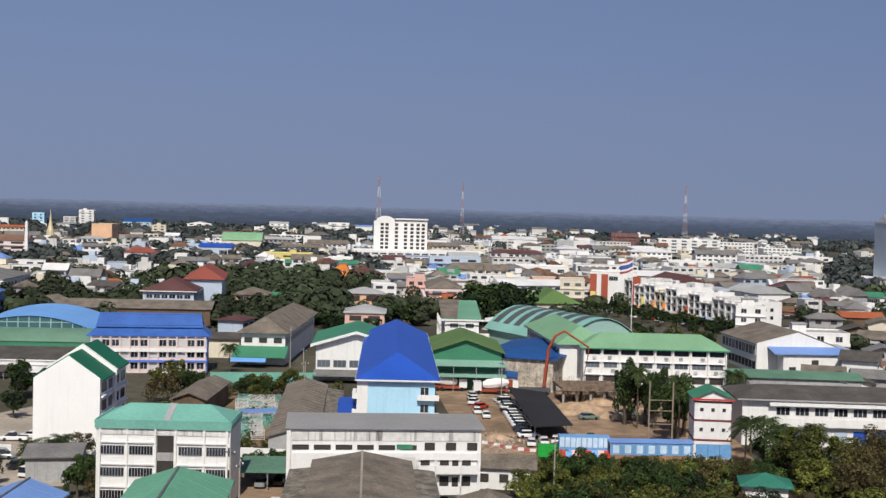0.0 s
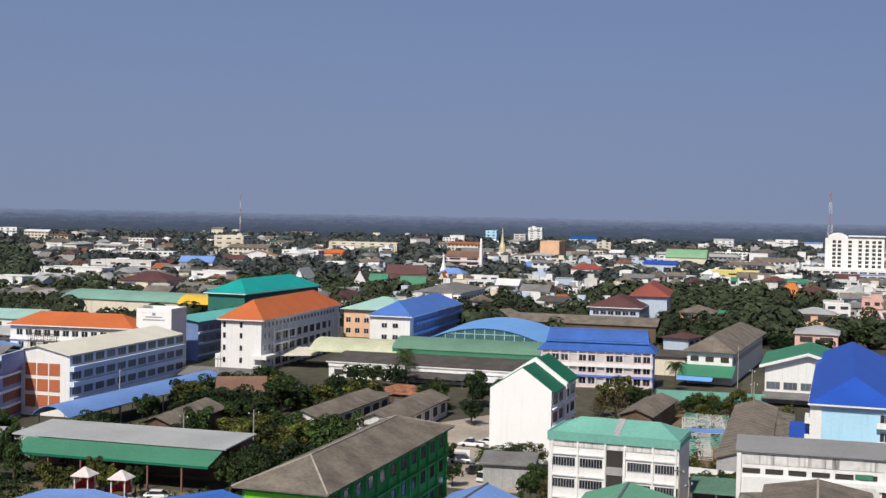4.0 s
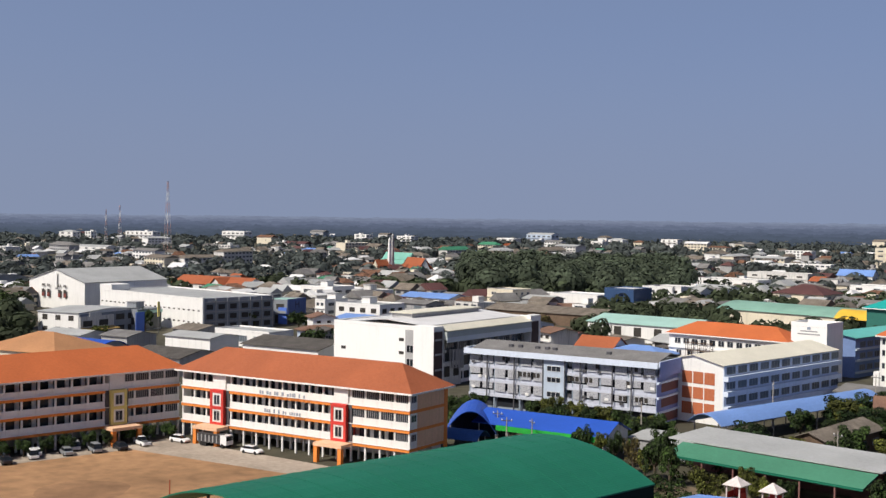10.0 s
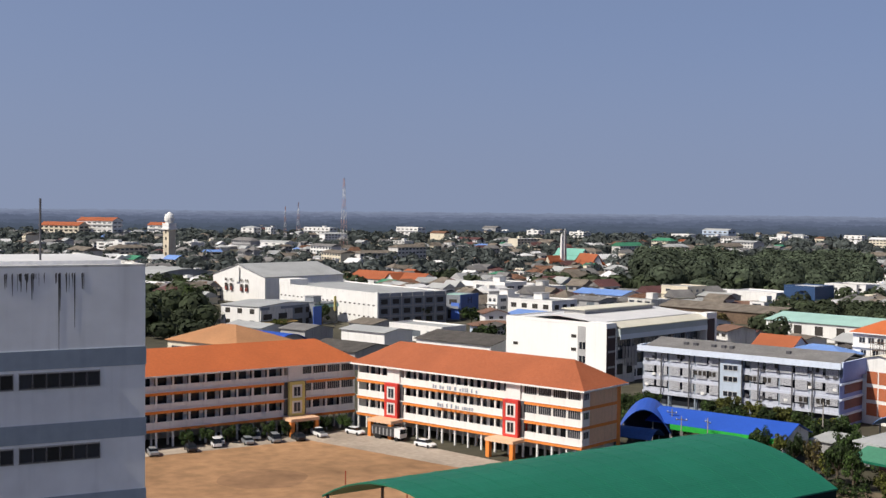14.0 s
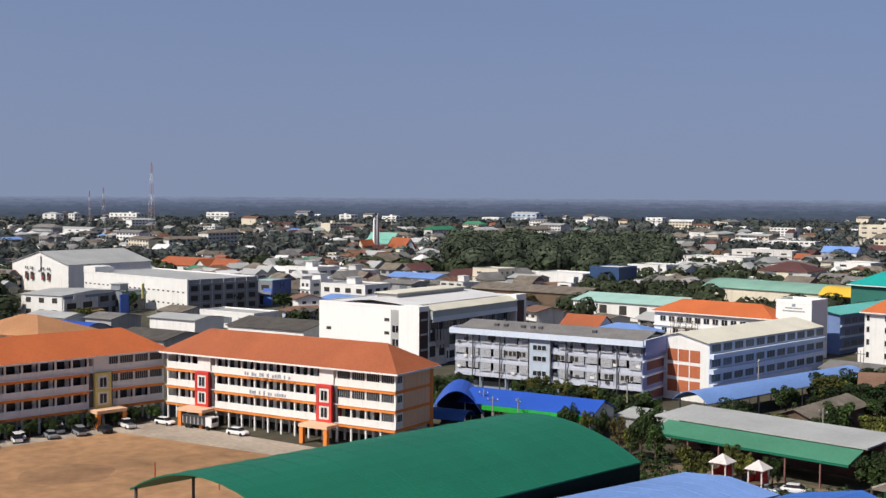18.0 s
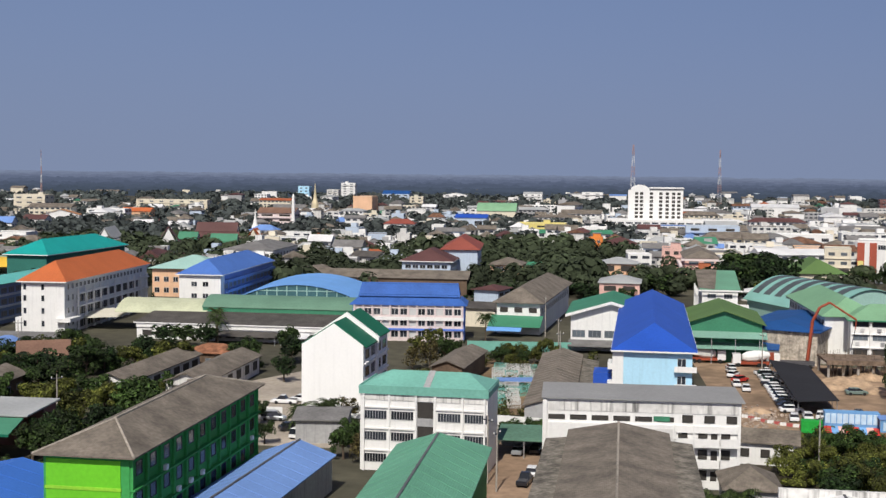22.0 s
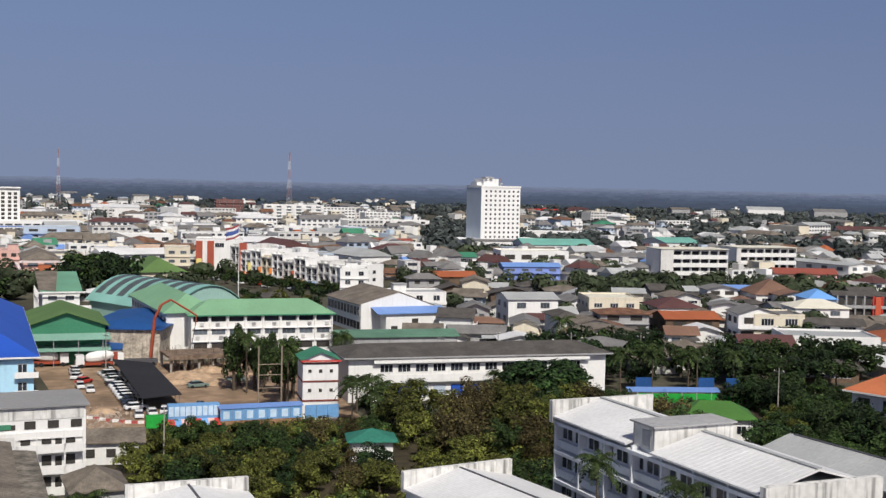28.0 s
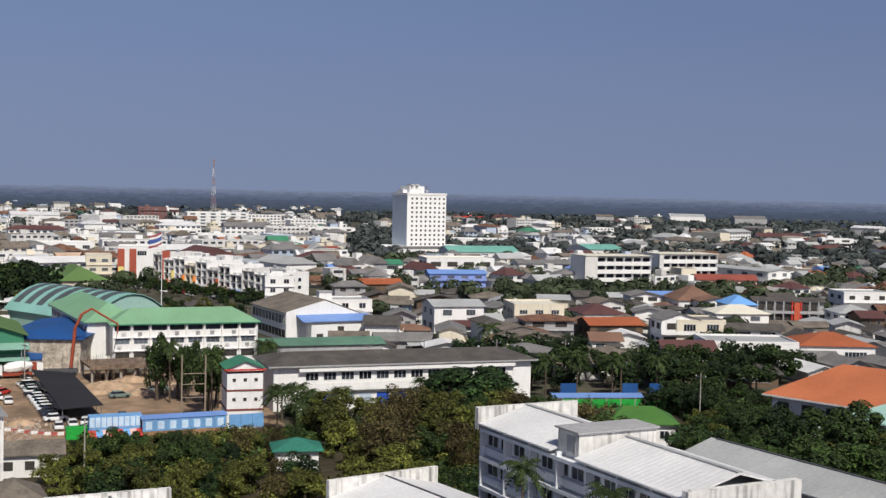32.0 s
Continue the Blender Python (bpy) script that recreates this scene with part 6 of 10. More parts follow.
plain("house", "house with tall brown hip roof", (259.7, 397.9), 17.3, 20.0, -14, 5.5, 1, WHITE, ("hip", 5.0, R_CLAY), 0.6)
plain("house", "house with broad brown hip roof", (200.0, 363.4), 16.0, 18.0, -10, 5, 1, WHITE, ("hip", 2.8, R_MAROON), 0.6)
plain("house", "house with orange iron roof", (188.7, 334.0), 18.2, 14.0, -10, 4.6, 1, TIMBER, ("gable_x", 1.8, R_ORANGE2), 0.6)
plain("house", "house with bright blue hip roof", (255.9, 363.3), 10.8, 14.0, -14, 7, 1, PALE, ("hip", 3, R_SKYB), 0.6)
plain("school_block", "low school with yellow-green roof", (236.7, 336.3), 18.7, 14.0, -14, 7, 2, WHITE, ("hip", 2.4, R_CREAM), 0.6)
e = plain("school_block", "grey two-storey school with red middle bay and dark roof", (277.8, 364.3), 26.5, 11.0, -22, 7.6, 0, GREYW, ("gable_x", 1.2, R_DARK), 1.0)
for i in range(8):
    u = -11.8 + 3.1 * i
    part("pier", box_mesh(0.5, 0.9, 7.6, RED if i in (4, 5) else GREYW), None, e, m=pose(u, -6.0, 0))
    if i < 7:
        for z in (0.9, 4.6):
            part("window", window_mesh(2.2, 2.2, "dark"), None, e, m=pose(u + 1.55, -5.5, z))
part("floor_band", boxes((-12.6, 12.9, -6.6, -5.5, 3.3, 4.3)), GREYW, e)
part("red_bay", boxes((1.2, 3.2, -6.7, -6.6, 0.4, 7.4)), mat("orange_red_paint", (0.52, 0.10, 0.05), 0.7, var=0.12), e)
plain("house", "cream house with white roof deck", (203.0, 309.4), 14.8, 14.0, -14, 8, 2, CREAM, ("flat", 0.6, R_GREY), 0.0)
plain("house", "white house with grey porch roof", (196.6, 309.7), 12.5, 12.0, -14, 8.6, 2, WHITE, ("gable_y", 2, R_GREY), 0.6)
plain("town_building", "white depot with flat roof", (192.9, 269.4), 23.6, 16.0, -20, 7, 1, WHITE, ("flat", 0.6, R_LGREY), 0.0)
plain("house", "house with long orange roof", (218.4, 268.0), 20.9, 18.0, -20, 6, 1, WHITE, ("hip", 2.8, R_ORANGE2), 0.6)
plain("house", "white house with pale blue-grey roof", (281.7, 334.8), 13.6, 14.0, -16, 6.5, 2, WHITE, ("hip", 2.4, R_LGREY), 0.6)
plain("town_building", "white three-storey house with terrace", (312.2, 366.5), 17.8, 14.0, -16, 10, 3, WHITE, ("flat", 0.6, R_LGREY), 0.0)
plain("house", "white arched red-roofed terrace", (195.9, 698.6), 27.2, 12.0, -4, 7, 1, WHITE, ("gable_x", 3.0, R_RED), 0.6)
plain("house", "house with orange tile roof", (171.2, 638.0), 15.7, 10.0, -4, 6, 1, WHITE, ("gable_x", 2.4, R_ORANGE2), 0.6)
plain("house", "house with red-brown hip roof", (178.0, 585.2), 13.5, 16.0, -4, 5, 1, CREAM, ("hip", 4, R_ORANGE2), 0.6)
plain("town_building", "white terrace of town houses", (192.5, 568.4), 20.4, 14.0, -5, 8, 2, WHITE, ("gable_x", 2, R_GREEN), 0.6)
plain("house", "house with long orange roof", (164.1, 487.8), 19.9, 12.0, -5, 5, 1, TIMBER, ("gable_x", 2, R_ORANGE2), 0.6)
plain("town_building", "white walled yard building", (120.6, 396.9), 18.3, 14.0, -4, 7, 2, WHITE, ("flat", 0.6, R_LGREY), 0.0)
plain("town_building", "white concrete shop with balconies", (115.0, 462.1), 11.0, 14.0, -8, 10, 3, WHITE, ("flat", 0.6, R_LGREY), 0.0)
plain("office_block", "slim white office tower with small windows", (-506.4, 1734.4), 20.9, 14.0, 4, 24.0, 7, WHITE, ("flat", 0.6, R_WHITE), 0.0)
plain("town_building", "white block beside the office tower", (-528.2, 1728.9), 17.2, 16.0, 4, 14.0, 4, OLDWHITE, ("flat", 0.6, R_LGREY), 0.0)
plain("town_building", "pale blue flat-roofed block far off in the town", (-567.9, 1715.2), 16.5, 14.0, 4, 18.5, 4, LBLUE, ("flat", 0.6, R_LGREY), 0.0)
plain("hall", "long hall with dark blue roof", (-440.2, 1760.6), 40.4, 30.0, 4, 8.9, 2, PALE, ("gable_x", 5, R_BLUE3), 0.0)
plain("office_block", "cream four-storey block far off in the town", (-323.8, 1390.8), 15.9, 14.0, 4, 13.2, 4, CREAM, ("flat", 0.6, R_LGREY), 0.0)
plain("town_building", "white block with ornate gable", (-340.6, 1701.8), 33.2, 16.0, 4, 9.9, 3, WHITE, ("gable_y", 3, R_LGREY), 0.0)
plain("town_building", "white block with brown roof", (-242.7, 1791.6), 28.2, 16.0, 2, 11.1, 3, WHITE, ("gable_x", 3, R_LGREY), 0.0)
plain("town_building", "white block with blue sign panel", (-156.6, 1801.2), 30.2, 16.0, 2, 14.1, 4, WHITE, ("flat", 0.6, R_WHITE), 0.0)
plain("school_block", "long cream school with terracotta roof", (-1755.0, 446.8), 66.9, 26.0, 40, 15.1, 3, CREAM, ("gable_x", 5, R_ORANGE2), 0.8)
plain("school_block", "long white school with terracotta roof", (-1742.7, 493.3), 60.5, 26.0, 40, 21.8, 4, WHITE, ("gable_x", 5, R_ORANGE2), 0.8)
plain("school_block", "white school with terracotta roof", (-1715.8, 572.7), 31.2, 20.0, 40, 16.2, 3, WHITE, ("gable_x", 4, R_ORANGE2), 0.8)
plain("town_building", "long white and blue office block", (-1132.7, 337.4), 35.4, 18.0, 30, 9.8, 3, WHITE, ("flat", 0.6, R_LGREY), 0.0)
plain("villa", "white villa with hip roof", (-1668.2, 692.6), 24.4, 16.0, 25, 13.2, 3, WHITE, ("hip", 2.5, R_LGREY), 0.0)
plain("town_building", "low white block with flat roof", (-1655.8, 718.2), 10.9, 12.0, 25, 13.5, 3, WHITE, ("flat", 0.6, R_LGREY), 0.0)
plain("town_building", "long low white block far off in the town", (-1627.1, 783.9), 52.4, 16.0, 20, 14.1, 3, WHITE, ("flat", 0.6, R_WHITE), 0.0)
plain("town_building", "white house with blue glazed wing", (-1210.2, 530.4), 45.6, 16.0, 20, 6.5, 2, WHITE, ("gable_x", 2, R_LGREY), 0.0)
plain("town_building", "white three-storey block far off in the town", (-1565.2, 900.9), 44.8, 16.0, 15, 15.5, 3, WHITE, ("flat", 0.6, R_WHITE), 0.0)
plain("town_building", "white terrace with flat roof", (-1427.3, 1106.9), 27.7, 16.0, 10, 11.1, 3, WHITE, ("flat", 0.6, R_WHITE), 0.0)
plain("town_building", "low white terrace far off in the town", (-1465.2, 1054.6), 24.1, 14.0, 10, 12.7, 3, WHITE, ("flat", 0.6, R_LGREY), 0.0)
plain("town_building", "white block with flat roof", (-1331.6, 1220.6), 32.2, 16.0, 8, 10.0, 3, WHITE, ("flat", 0.6, R_WHITE), 0.0)
plain("town_building", "white block with pale roof", (-1298.2, 1257.3), 45.8, 18.0, 8, 16.4, 3, PALE, ("gable_x", 2.5, R_LGREY), 0.0)
plain("town_building", "white house with flat roof far off in the town", (-1247.2, 1201.6), 12.2, 12.0, 8, 9.7, 3, WHITE, ("flat", 0.6, R_WHITE), 0.0)
plain("town_building", "white house with grey roof", (-1158.8, 1229.9), 19.2, 14.0, 8, 9.7, 3, WHITE, ("flat", 0.6, R_WHITE), 0.0)
plain("villa", "white villa with hip roof", (-1218.5, 1332.9), 25.0, 14.0, 8, 10.2, 3, WHITE, ("hip", 2.4, R_LGREY), 0.0)
plain("town_building", "white house with terracotta penthouse", (-1161.0, 1383.5), 27.7, 14.0, 8, 11.5, 3, WHITE, ("flat", 0.6, R_ORANGE2), 0.0)
plain("town_building", "white flat-roofed house far off in the town", (-711.8, 909.5), 14.4, 12.0, 8, 6.4, 2, WHITE, ("flat", 0.6, R_WHITE), 0.0)
plain("town_building", "white arched gate building", (511.2, 1038.0), 16.1, 12.0, -18, 9.9, 3, WHITE, ("flat", 0.6, R_WHITE), 0.0)
plain("town_building", "slim white building far off in the town", (422.1, 932.2), 8.7, 12.0, -18, 13.2, 4, WHITE, ("flat", 0.6, R_WHITE), 0.0)
plain("town_building", "long white warehouse far off in the town", (376.5, 876.6), 49.9, 30.0, -16, 6.6, 0, WHITE, ("flat", 0.6, R_WHITE), 0.0)
plain("town_building", "red and white store far off in the town", (669.1, 1601.5), 48.9, 20.0, -16, 6.6, 2, RED, ("flat", 0.6, R_LGREY), 0.0)
plain("hall", "large pale warehouse with gable roof", (984.9, 1529.9), 50.7, 40.0, -24, 12.5, 0, WHITE, ("gable_x", 4, R_LGREY), 0.0)
plain("hall", "grey warehouse with gable roof", (1058.2, 1480.1), 44.7, 40.0, -26, 11.6, 0, GREYW, ("gable_x", 4, R_GREY), 0.0)
plain("school_block", "broad house with brown roof and white ground floor", (723.5, 963.4), 44.5, 20.0, -24, 6.6, 2, WHITE, ("gable_x", 3.5, R_MAROON), 0.8)
plain("town_building", "white terrace of shops", (637.0, 951.1), 42.5, 16.0, -20, 6.6, 2, WHITE, ("gable_x", 1.6, R_LGREY), 0.4)
plain("town_building", "white block with stair tower", (689.0, 840.4), 26.2, 16.0, -24, 9.9, 3, WHITE, ("flat", 0.6, R_WHITE), 0.0)
plain("school_block", "long white hall with panelled side", (57.5, 738.8), 31.3, 14.0, 2, 9, 1, WHITE, ("flat", 0.6, R_WHITE), 0.0)
plain("town_building", "cream and brown three-storey house with balconies", (59.2, 569.5), 11.2, 14.0, -4, 12, 3, CREAM, ("flat", 0.6, R_LGREY), 0.0)
plain("shed", "low white outbuilding with pale roof", (-389.7, 163.4), 19.5, 12.0, 18, 4.5, 1, WHITE, ("gable_x", 1.2, R_LGREY), 0.6)
plain("shed", "grey shed beside the school", (-374.2, 175.2), 13.1, 14.0, 18, 4.5, 0, GREYW, ("gable_x", 1.4, R_GREY), 0.6)
plain("shed", "white shed with flat roof", (-360.0, 213.7), 24.8, 12.0, 16, 5, 1, WHITE, ("flat", 0.6, R_LGREY), 0.0)
plain("shed", "grey shed with dark patched roof", (-382.2, 205.5), 12.8, 16.0, 16, 4.5, 0, GREYW, ("gable_x", 1.4, R_BROWN), 0.6)
plain("long_shed", "long hall with dark weathered roof", (-110.5, 434.5), 58.0, 16.0, 4, 6.2, 0, TIMBER, ("gable_x", 2.4, R_BROWN), 0.6)
plain("shed", "rusty roofed shed under the trees", (-107.0, 259.5), 13.0, 9.0, -4, 3.8, 1, TIMBER, ("hip", 1.6, mat("orange_rusted_iron_roof", (0.27, 0.12, 0.065), 0.9, var=0.5, grain=1.5, blotch=0.5)), 0.6)
plain("shed", "low teachers' house with long weathered roof", (-97.6, 236.5), 9.2, 36.0, 3.5, 3.9, 1, OLDWHITE, ("gable_y", 1.7, R_BROWN), 0.6)
plain("shed", "low long house with weathered roof", (-111.3, 234.0), 9.2, 38.0, 2, 3.9, 1, OLDWHITE, ("gable_y", 1.7, R_BROWN), 0.6)
# dark timber and brown wall colours here stand for walls in shade
plain("shed", "low house with brown roof among trees", (-133.5, 208.0), 9.5, 25.0, 9, 3.8, 1, TIMBER, ("gable_y", 1.9, R_BROWN), 0.6)
plain("house", "small house with red roof and gable", (-139.7, 242.0), 11.3, 12.0, 30, 4.6, 1, BROWNP, ("gable_x", 2.6, R_CLAY), 0.6)
plain("shed", "low dark blue-grey outbuilding", (-157.1, 265.6), 20.6, 14.0, 6, 4, 1, GREYW, ("gable_x", 1.4, R_GREY), 0.6)
plain("shed", "low shed with dark brown roof", (-50.6, 258.5), 7.6, 26.0, -1, 4.5, 0, TIMBER, ("gable_y", 1.4, R_BROWN), 0.6)
plain("shed", "low grey shed by the lane", (-61.6, 196.2), 9.2, 12.0, 10, 4, 0, GREYW, ("gable_x", 1.0, R_GREY), 0.6)

# ---- east side ----
e, l, d = building("workshop", "workshop with dark blue metal roof and stained rubble wall", (24.0, 320), 21, 42, -18, 8.0, mat("stained_rubble_render", (0.50, 0.44, 0.36), 0.9, var=0.4, streak=0.4, blotch=0.5), ("hip", 1.7, R_BLUE3, 8), over=0.8)
keep((24, 318), 18)
plain("shed", "low lean-to with dark blue metal roof", (15.9, 300.5), 5.6, 6, -6, 3.6, 0, GREYW, ("shed", 1.6, R_BLUE3), 0.3)
# L-shaped school with light green roof
e, l, d = building("school_block", "white two-storey school with light green roof", (52.5, 309), 37, 15, 0, 10.8, WHITE, ("hip", 3.2, R_GREEN2, 6), over=1.0, fascia=R_GREEN)
rng = random.Random(12)
for i in range(9):
    x = -l / 2 + l / 8 * i
    part("pier", boxes((x - 0.16, x + 0.16, -d / 2 - 0.55, -d / 2, 0, 10.6)), WHITE, e)
    if i == 8:
        break
    x += l / 16
    part("window", window_mesh(3.5, 1.35, "slat"), None, e, m=pose(x, -d / 2, 9.1))
    part("window", window_mesh(3.3, 1.35, "louvre"), None, e, m=pose(x, -d / 2, 5.9))
    part("window", window_mesh(3.3, 1.5, "dark"), None, e, m=pose(x, -d / 2, 2.3))
    for z in (8.1, 4.9):
        part("air_conditioner", box_mesh(0.95, 0.4, 0.65, GREYW if rng.random() < 0.4 else FRAME), None, e, m=pose(x + rng.uniform(-1, 1), -d / 2 - 0.2, z))
for z in (7.4, 4.2):
    part("sun_ledge", boxes((-l / 2, l / 2, -d / 2 - 0.5, -d / 2, z - 0.1, z + 0.05)), WHITE, e)
keep((52, 309), 20)
e, l, d = building("school_block", "side wing with light green hip roof", (33.5, 333), 15, 50, 6, 10.8, WHITE, ("hip", 4.0, R_GREEN2, 8), over=1.0)
windows(e, "l", l, d, (1.2, 4.6, 8), 12, 2.6, 1.6)
keep((33, 333), 18)
# glass-roofed market
e = thing("market_hall", "market hall with arched pale green roof and skylight strips", "market", pose(37, 390, 0, 0, 0, -62))
part("roof", slab_from(roof_planes("barrel_x", 48, 28, 4.8, 7.4), 0.2), mat("sea_green_sheet_roof", (0.22, 0.43, 0.38), 0.55, var=0.12), e)
for i in range(7):
    bm = slab_from([[(p[0] * 0.0 + x, p[1], p[2] + 0.12) for p, x in zip(pl, (-22 + 6.4 * i, -18.4 + 6.4 * i, -18.4 + 6.4 * i, -22 + 6.4 * i))] for pl in roof_planes("barrel_x", 48, 28, 4.8, 7.4)[1:8]], 0.1)
    part("skylight", bm, mat("grey_skylight_sheet", (0.085, 0.10, 0.10), 0.4), e)
part("wall", boxes((-23, 23, -13, 13, 0, 4.7)), R_PTEAL, e)
for x in (-23.4, 23.2):
    prof = [(-13.4 + 26.8 * i / 12, 4.7 + 7.0 * (1 - (i / 6 - 1) ** 2)) for i in range(13)]
    g = hull(bmesh.new(), [[(xx, y, z) for y, z in prof] for xx in (x, x + 0.2)])
    bmesh.ops.recalc_face_normals(g, faces=g.faces)
    part("end_gable", g, R_PTEAL, e)
keep((36, 392), 30)
e, l, d = building("market_hall", "hall with leaf-green hip roof", (44, 509), 19, 32, 8, 6.5, CREAM, ("hip", 5.2, R_LEAF, 9), over=0.9)
keep((44, 509), 20)

# white gabled school hall
e = thing("school_hall", "white hall with grey-brown gable roof and rows of side windows", "building", pose(98.2, 360.5, 0, 0, 0, 6))
prof = [(-11.5, 0), (11.5, 0), (11.5, 7.6), (0.5, 11.6), (-11.5, 8.4)]
bm = hull(bmesh.new(), [[(x, -15, z) for x, z in prof], [(x, 15, z) for x, z in prof]])
bmesh.ops.recalc_face_normals(bm, faces=bm.faces)
part("wall", bm, WHITE, e)
part("roof", slab_from([[(-12.2, -14.6, 8.4), (-12.2, 15.6, 8.4), (0.5, 15.6, 12.0), (0.5, -14.6, 12.0)], [(0.5, -14.6, 12.0), (0.5, 15.6, 12.0), (12.2, 15.6, 7.7), (12.2, -14.6, 7.7)]], 0.2), R_BROWN, e)
windows(e, "l", 23, 30, (4.9,), 10, 2.3, 2.6, margin=0.6)
windows(e, "l", 23, 30, (1.0,), 10, 2.3, 2.2, "dark", margin=0.6)
b = part("annex", boxes((-5.6, 13.2, -20, -15, 0, 6.2)), WHITE, e)
part("annex_roof", slab_from([[(-8.5, -20.8, 6.2), (13.8, -20.8, 6.2), (13.8, -15, 7.6), (-8.5, -15, 7.6)]], 0.2), R_BLUE2, e)
for x, z in ((3.5, 3.0), (3.5, 0.6), (9.5, 1.0), (-3.0, 1.0)):
    part("window", window_mesh(2.0, 1.5, "dark"), None, e, m=pose(x, -20, z))
keep((101, 357), 20)
e, l, d = building("long_shed", "long low shed with dull green roof", (87, 305), 33, 11, -3, 4.8, GREYW, ("gable_x", 1.3, mat("dull_green_roof", (0.10, 0.20, 0.14), 0.8, var=0.3)), over=0.6)
keep((80, 300), 12), keep((110, 300), 12)

# long grey-roofed school and its small tower
e, l, d = building("school_block", "long white two-storey school with weathered grey hip roof and blue shutters", (86.5, 243.5), 58, 17, -2, 9.2, WHITE, ("hip", 1.8, R_DARK, 6), over=1.2, fascia=GREYW)
part("upper_fascia", boxes((-l / 2 + 5, l / 2 - 4, -d / 2 - 1.0, -d / 2 - 0.8, 7.9, 8.6)), WHITE, e)
part("balcony_wall", boxes((-l / 2 + 5, l / 2 - 4, -d / 2 - 1.0, -d / 2 - 0.8, 4.0, 5.6)), WHITE, e)
part("balcony_floor", boxes((-l / 2 + 5, l / 2 - 4, -d / 2 - 0.8, -d / 2, 3.8, 4.0)), WHITE, e)
for i in range(12):
    part("window", window_mesh(2.6, 1.6, "pane"), None, e, m=pose(-20 + 3.7 * i, -d / 2, 6.0))
    part("shutter", boxes((-21.2 + 3.7 * i, -18.6 + 3.7 * i, -d / 2 - 0.07, -d / 2, 1.0, 3.2)), R_BLUE if i in (1, 4, 5, 7, 11) else PALE, e)
keep((86, 243), 30)
e, l, d = building("stair_tower", "slim white tower with red string courses and green roof", (49.6, 225.5), 7.6, 8.4, -4, 11.2, WHITE, ("gable_y", 1.6, R_GREEN), over=0.5, fascia=RED)
for z in (3.4, 7.0, 10.4):
    part("string_course", boxes((-l / 2 - 0.08, l / 2 + 0.08, -d / 2 - 0.08, d / 2 + 0.08, z, z + 0.35)), mat("dark_red_trim", (0.20, 0.06, 0.05), 0.8), e)
for z in (5.2, 8.8):
    for u in (-2, 0, 2):
        part("window", window_mesh(0.6, 0.6, "dark"), None, e, m=pose(u, -d / 2, z))
keep((50, 225), 6)

# white-roofed blocks close by
e = thing("apartment_block", "white block with white ribbed roof, stained parapets and shaded window rows", "building", pose(66.2, 112.5, 0, 0, 0, 5.5))
part("wall", boxes((-6.2, 4.8, -19.5, 19.5, 0, 17.8)), mat("cool_white_render", (0.66, 0.68, 0.70), 0.85, var=0.08, streak=0.12), e)
for y0, y1 in ((-18.9, -1.2), (3.4, 19.0)):
    part("roof", slab_from([[(-7.6, y0, 17.7), (-7.6, y1, 17.7), (-1, y1, 19.5), (-1, y0, 19.5)], [(-1, y0, 19.5), (-1, y1, 19.5), (5.6, y1, 17.7), (5.6, y0, 17.7)]], 0.2), R_WHITE, e)
    k = int((y1 - y0) / 0.8)
    for i in range(k):
        y = y0 + 0.4 + i * (y1 - y0 - 0.8) / (k - 1)
        part("roof_rib", slab_from([[(-7.6, y, 17.72), (-7.6, y + 0.07, 17.72), (-1, y + 0.07, 19.53), (-1, y, 19.53)]], 0.03), R_WHITE, e)
    part("ridge_cap", boxes((-1.3, -0.7, y0, y1, 19.48, 19.6)), R_LGREY, e)
part("parapet", boxes((-7.7, 5.6, -19.9, -19.0, 14.6, 18.5)), STAINW, e)
part("parapet", boxes((-7.7, 6.2, 19.1, 19.8, 16.9, 19.5)), STAINW, e)
part("stair_head", boxes((-6.6, 3.2, -0.6, 3.4, 17.6, 20.0)), STAINW, e)
part("stair_head_roof", boxes((-6.9, 3.5, -0.9, 3.7, 20.0, 20.2)), GREYW, e)
part("stair_door", boxes((-6.66, -6.6, 0, 1.6, 17.9, 19.6)), GREYW, e)
for z in (1.4, 4.8, 8.2, 11.6, 15.0):
    part("sun_ledge", boxes((-7.3, -6.2, -19.3, 19.3, z + 1.7, z + 2.1)), MATS["cool_white_render"], e)
    part("sill_band", boxes((-6.9, -6.2, -19.3, 19.3, z - 0.9, z - 0.1)), MATS["cool_white_render"], e)
    for i in range(13):
        y = -17.9 + i * 2.98
        part("window", window_mesh(2.3, 1.6), None, e, m=pose(-6.2, y, z, 0, 0, -90))
for i in range(8):
    part("fin", boxes((-7.2, -6.2, -19.4 + i * 5.5, -19.1 + i * 5.5, 0, 17.6)), MATS["cool_white_render"], e)
keep((66, 112), 22)
e, l, d = building("hall", "hall with white metal gable roof and stained end parapet", (48.0, 102), 13.8, 46, 13, 12.4, WHITE, ("gable_y", 1.6, R_WHITE), over=0.4)
part("parapet", boxes((-6.9, 6.9, 22.4, 23.0, 12.0, 14.2)), STAINW, e)
part("ridge_strip", boxes((-0.12, 0.12, -22.6, 22.3, 13.98, 14.08)), DSTEEL, e)
keep((45, 108), 16)
e, l, d = building("hall", "hall with white roof and stained end parapet", (15.6, 101.5), 12.4, 46, 4, 12.6, WHITE, ("gable_y", 1.2, R_WHITE), over=0.4)
part("parapet", boxes((-6.2, 6.2, 22.4, 23.0, 12.2, 14.1)), STAINW, e)
part("ridge_strip", boxes((-0.12, 0.12, -22.6, 22.3, 13.78, 13.88)), DSTEEL, e)
keep((13, 108), 16)
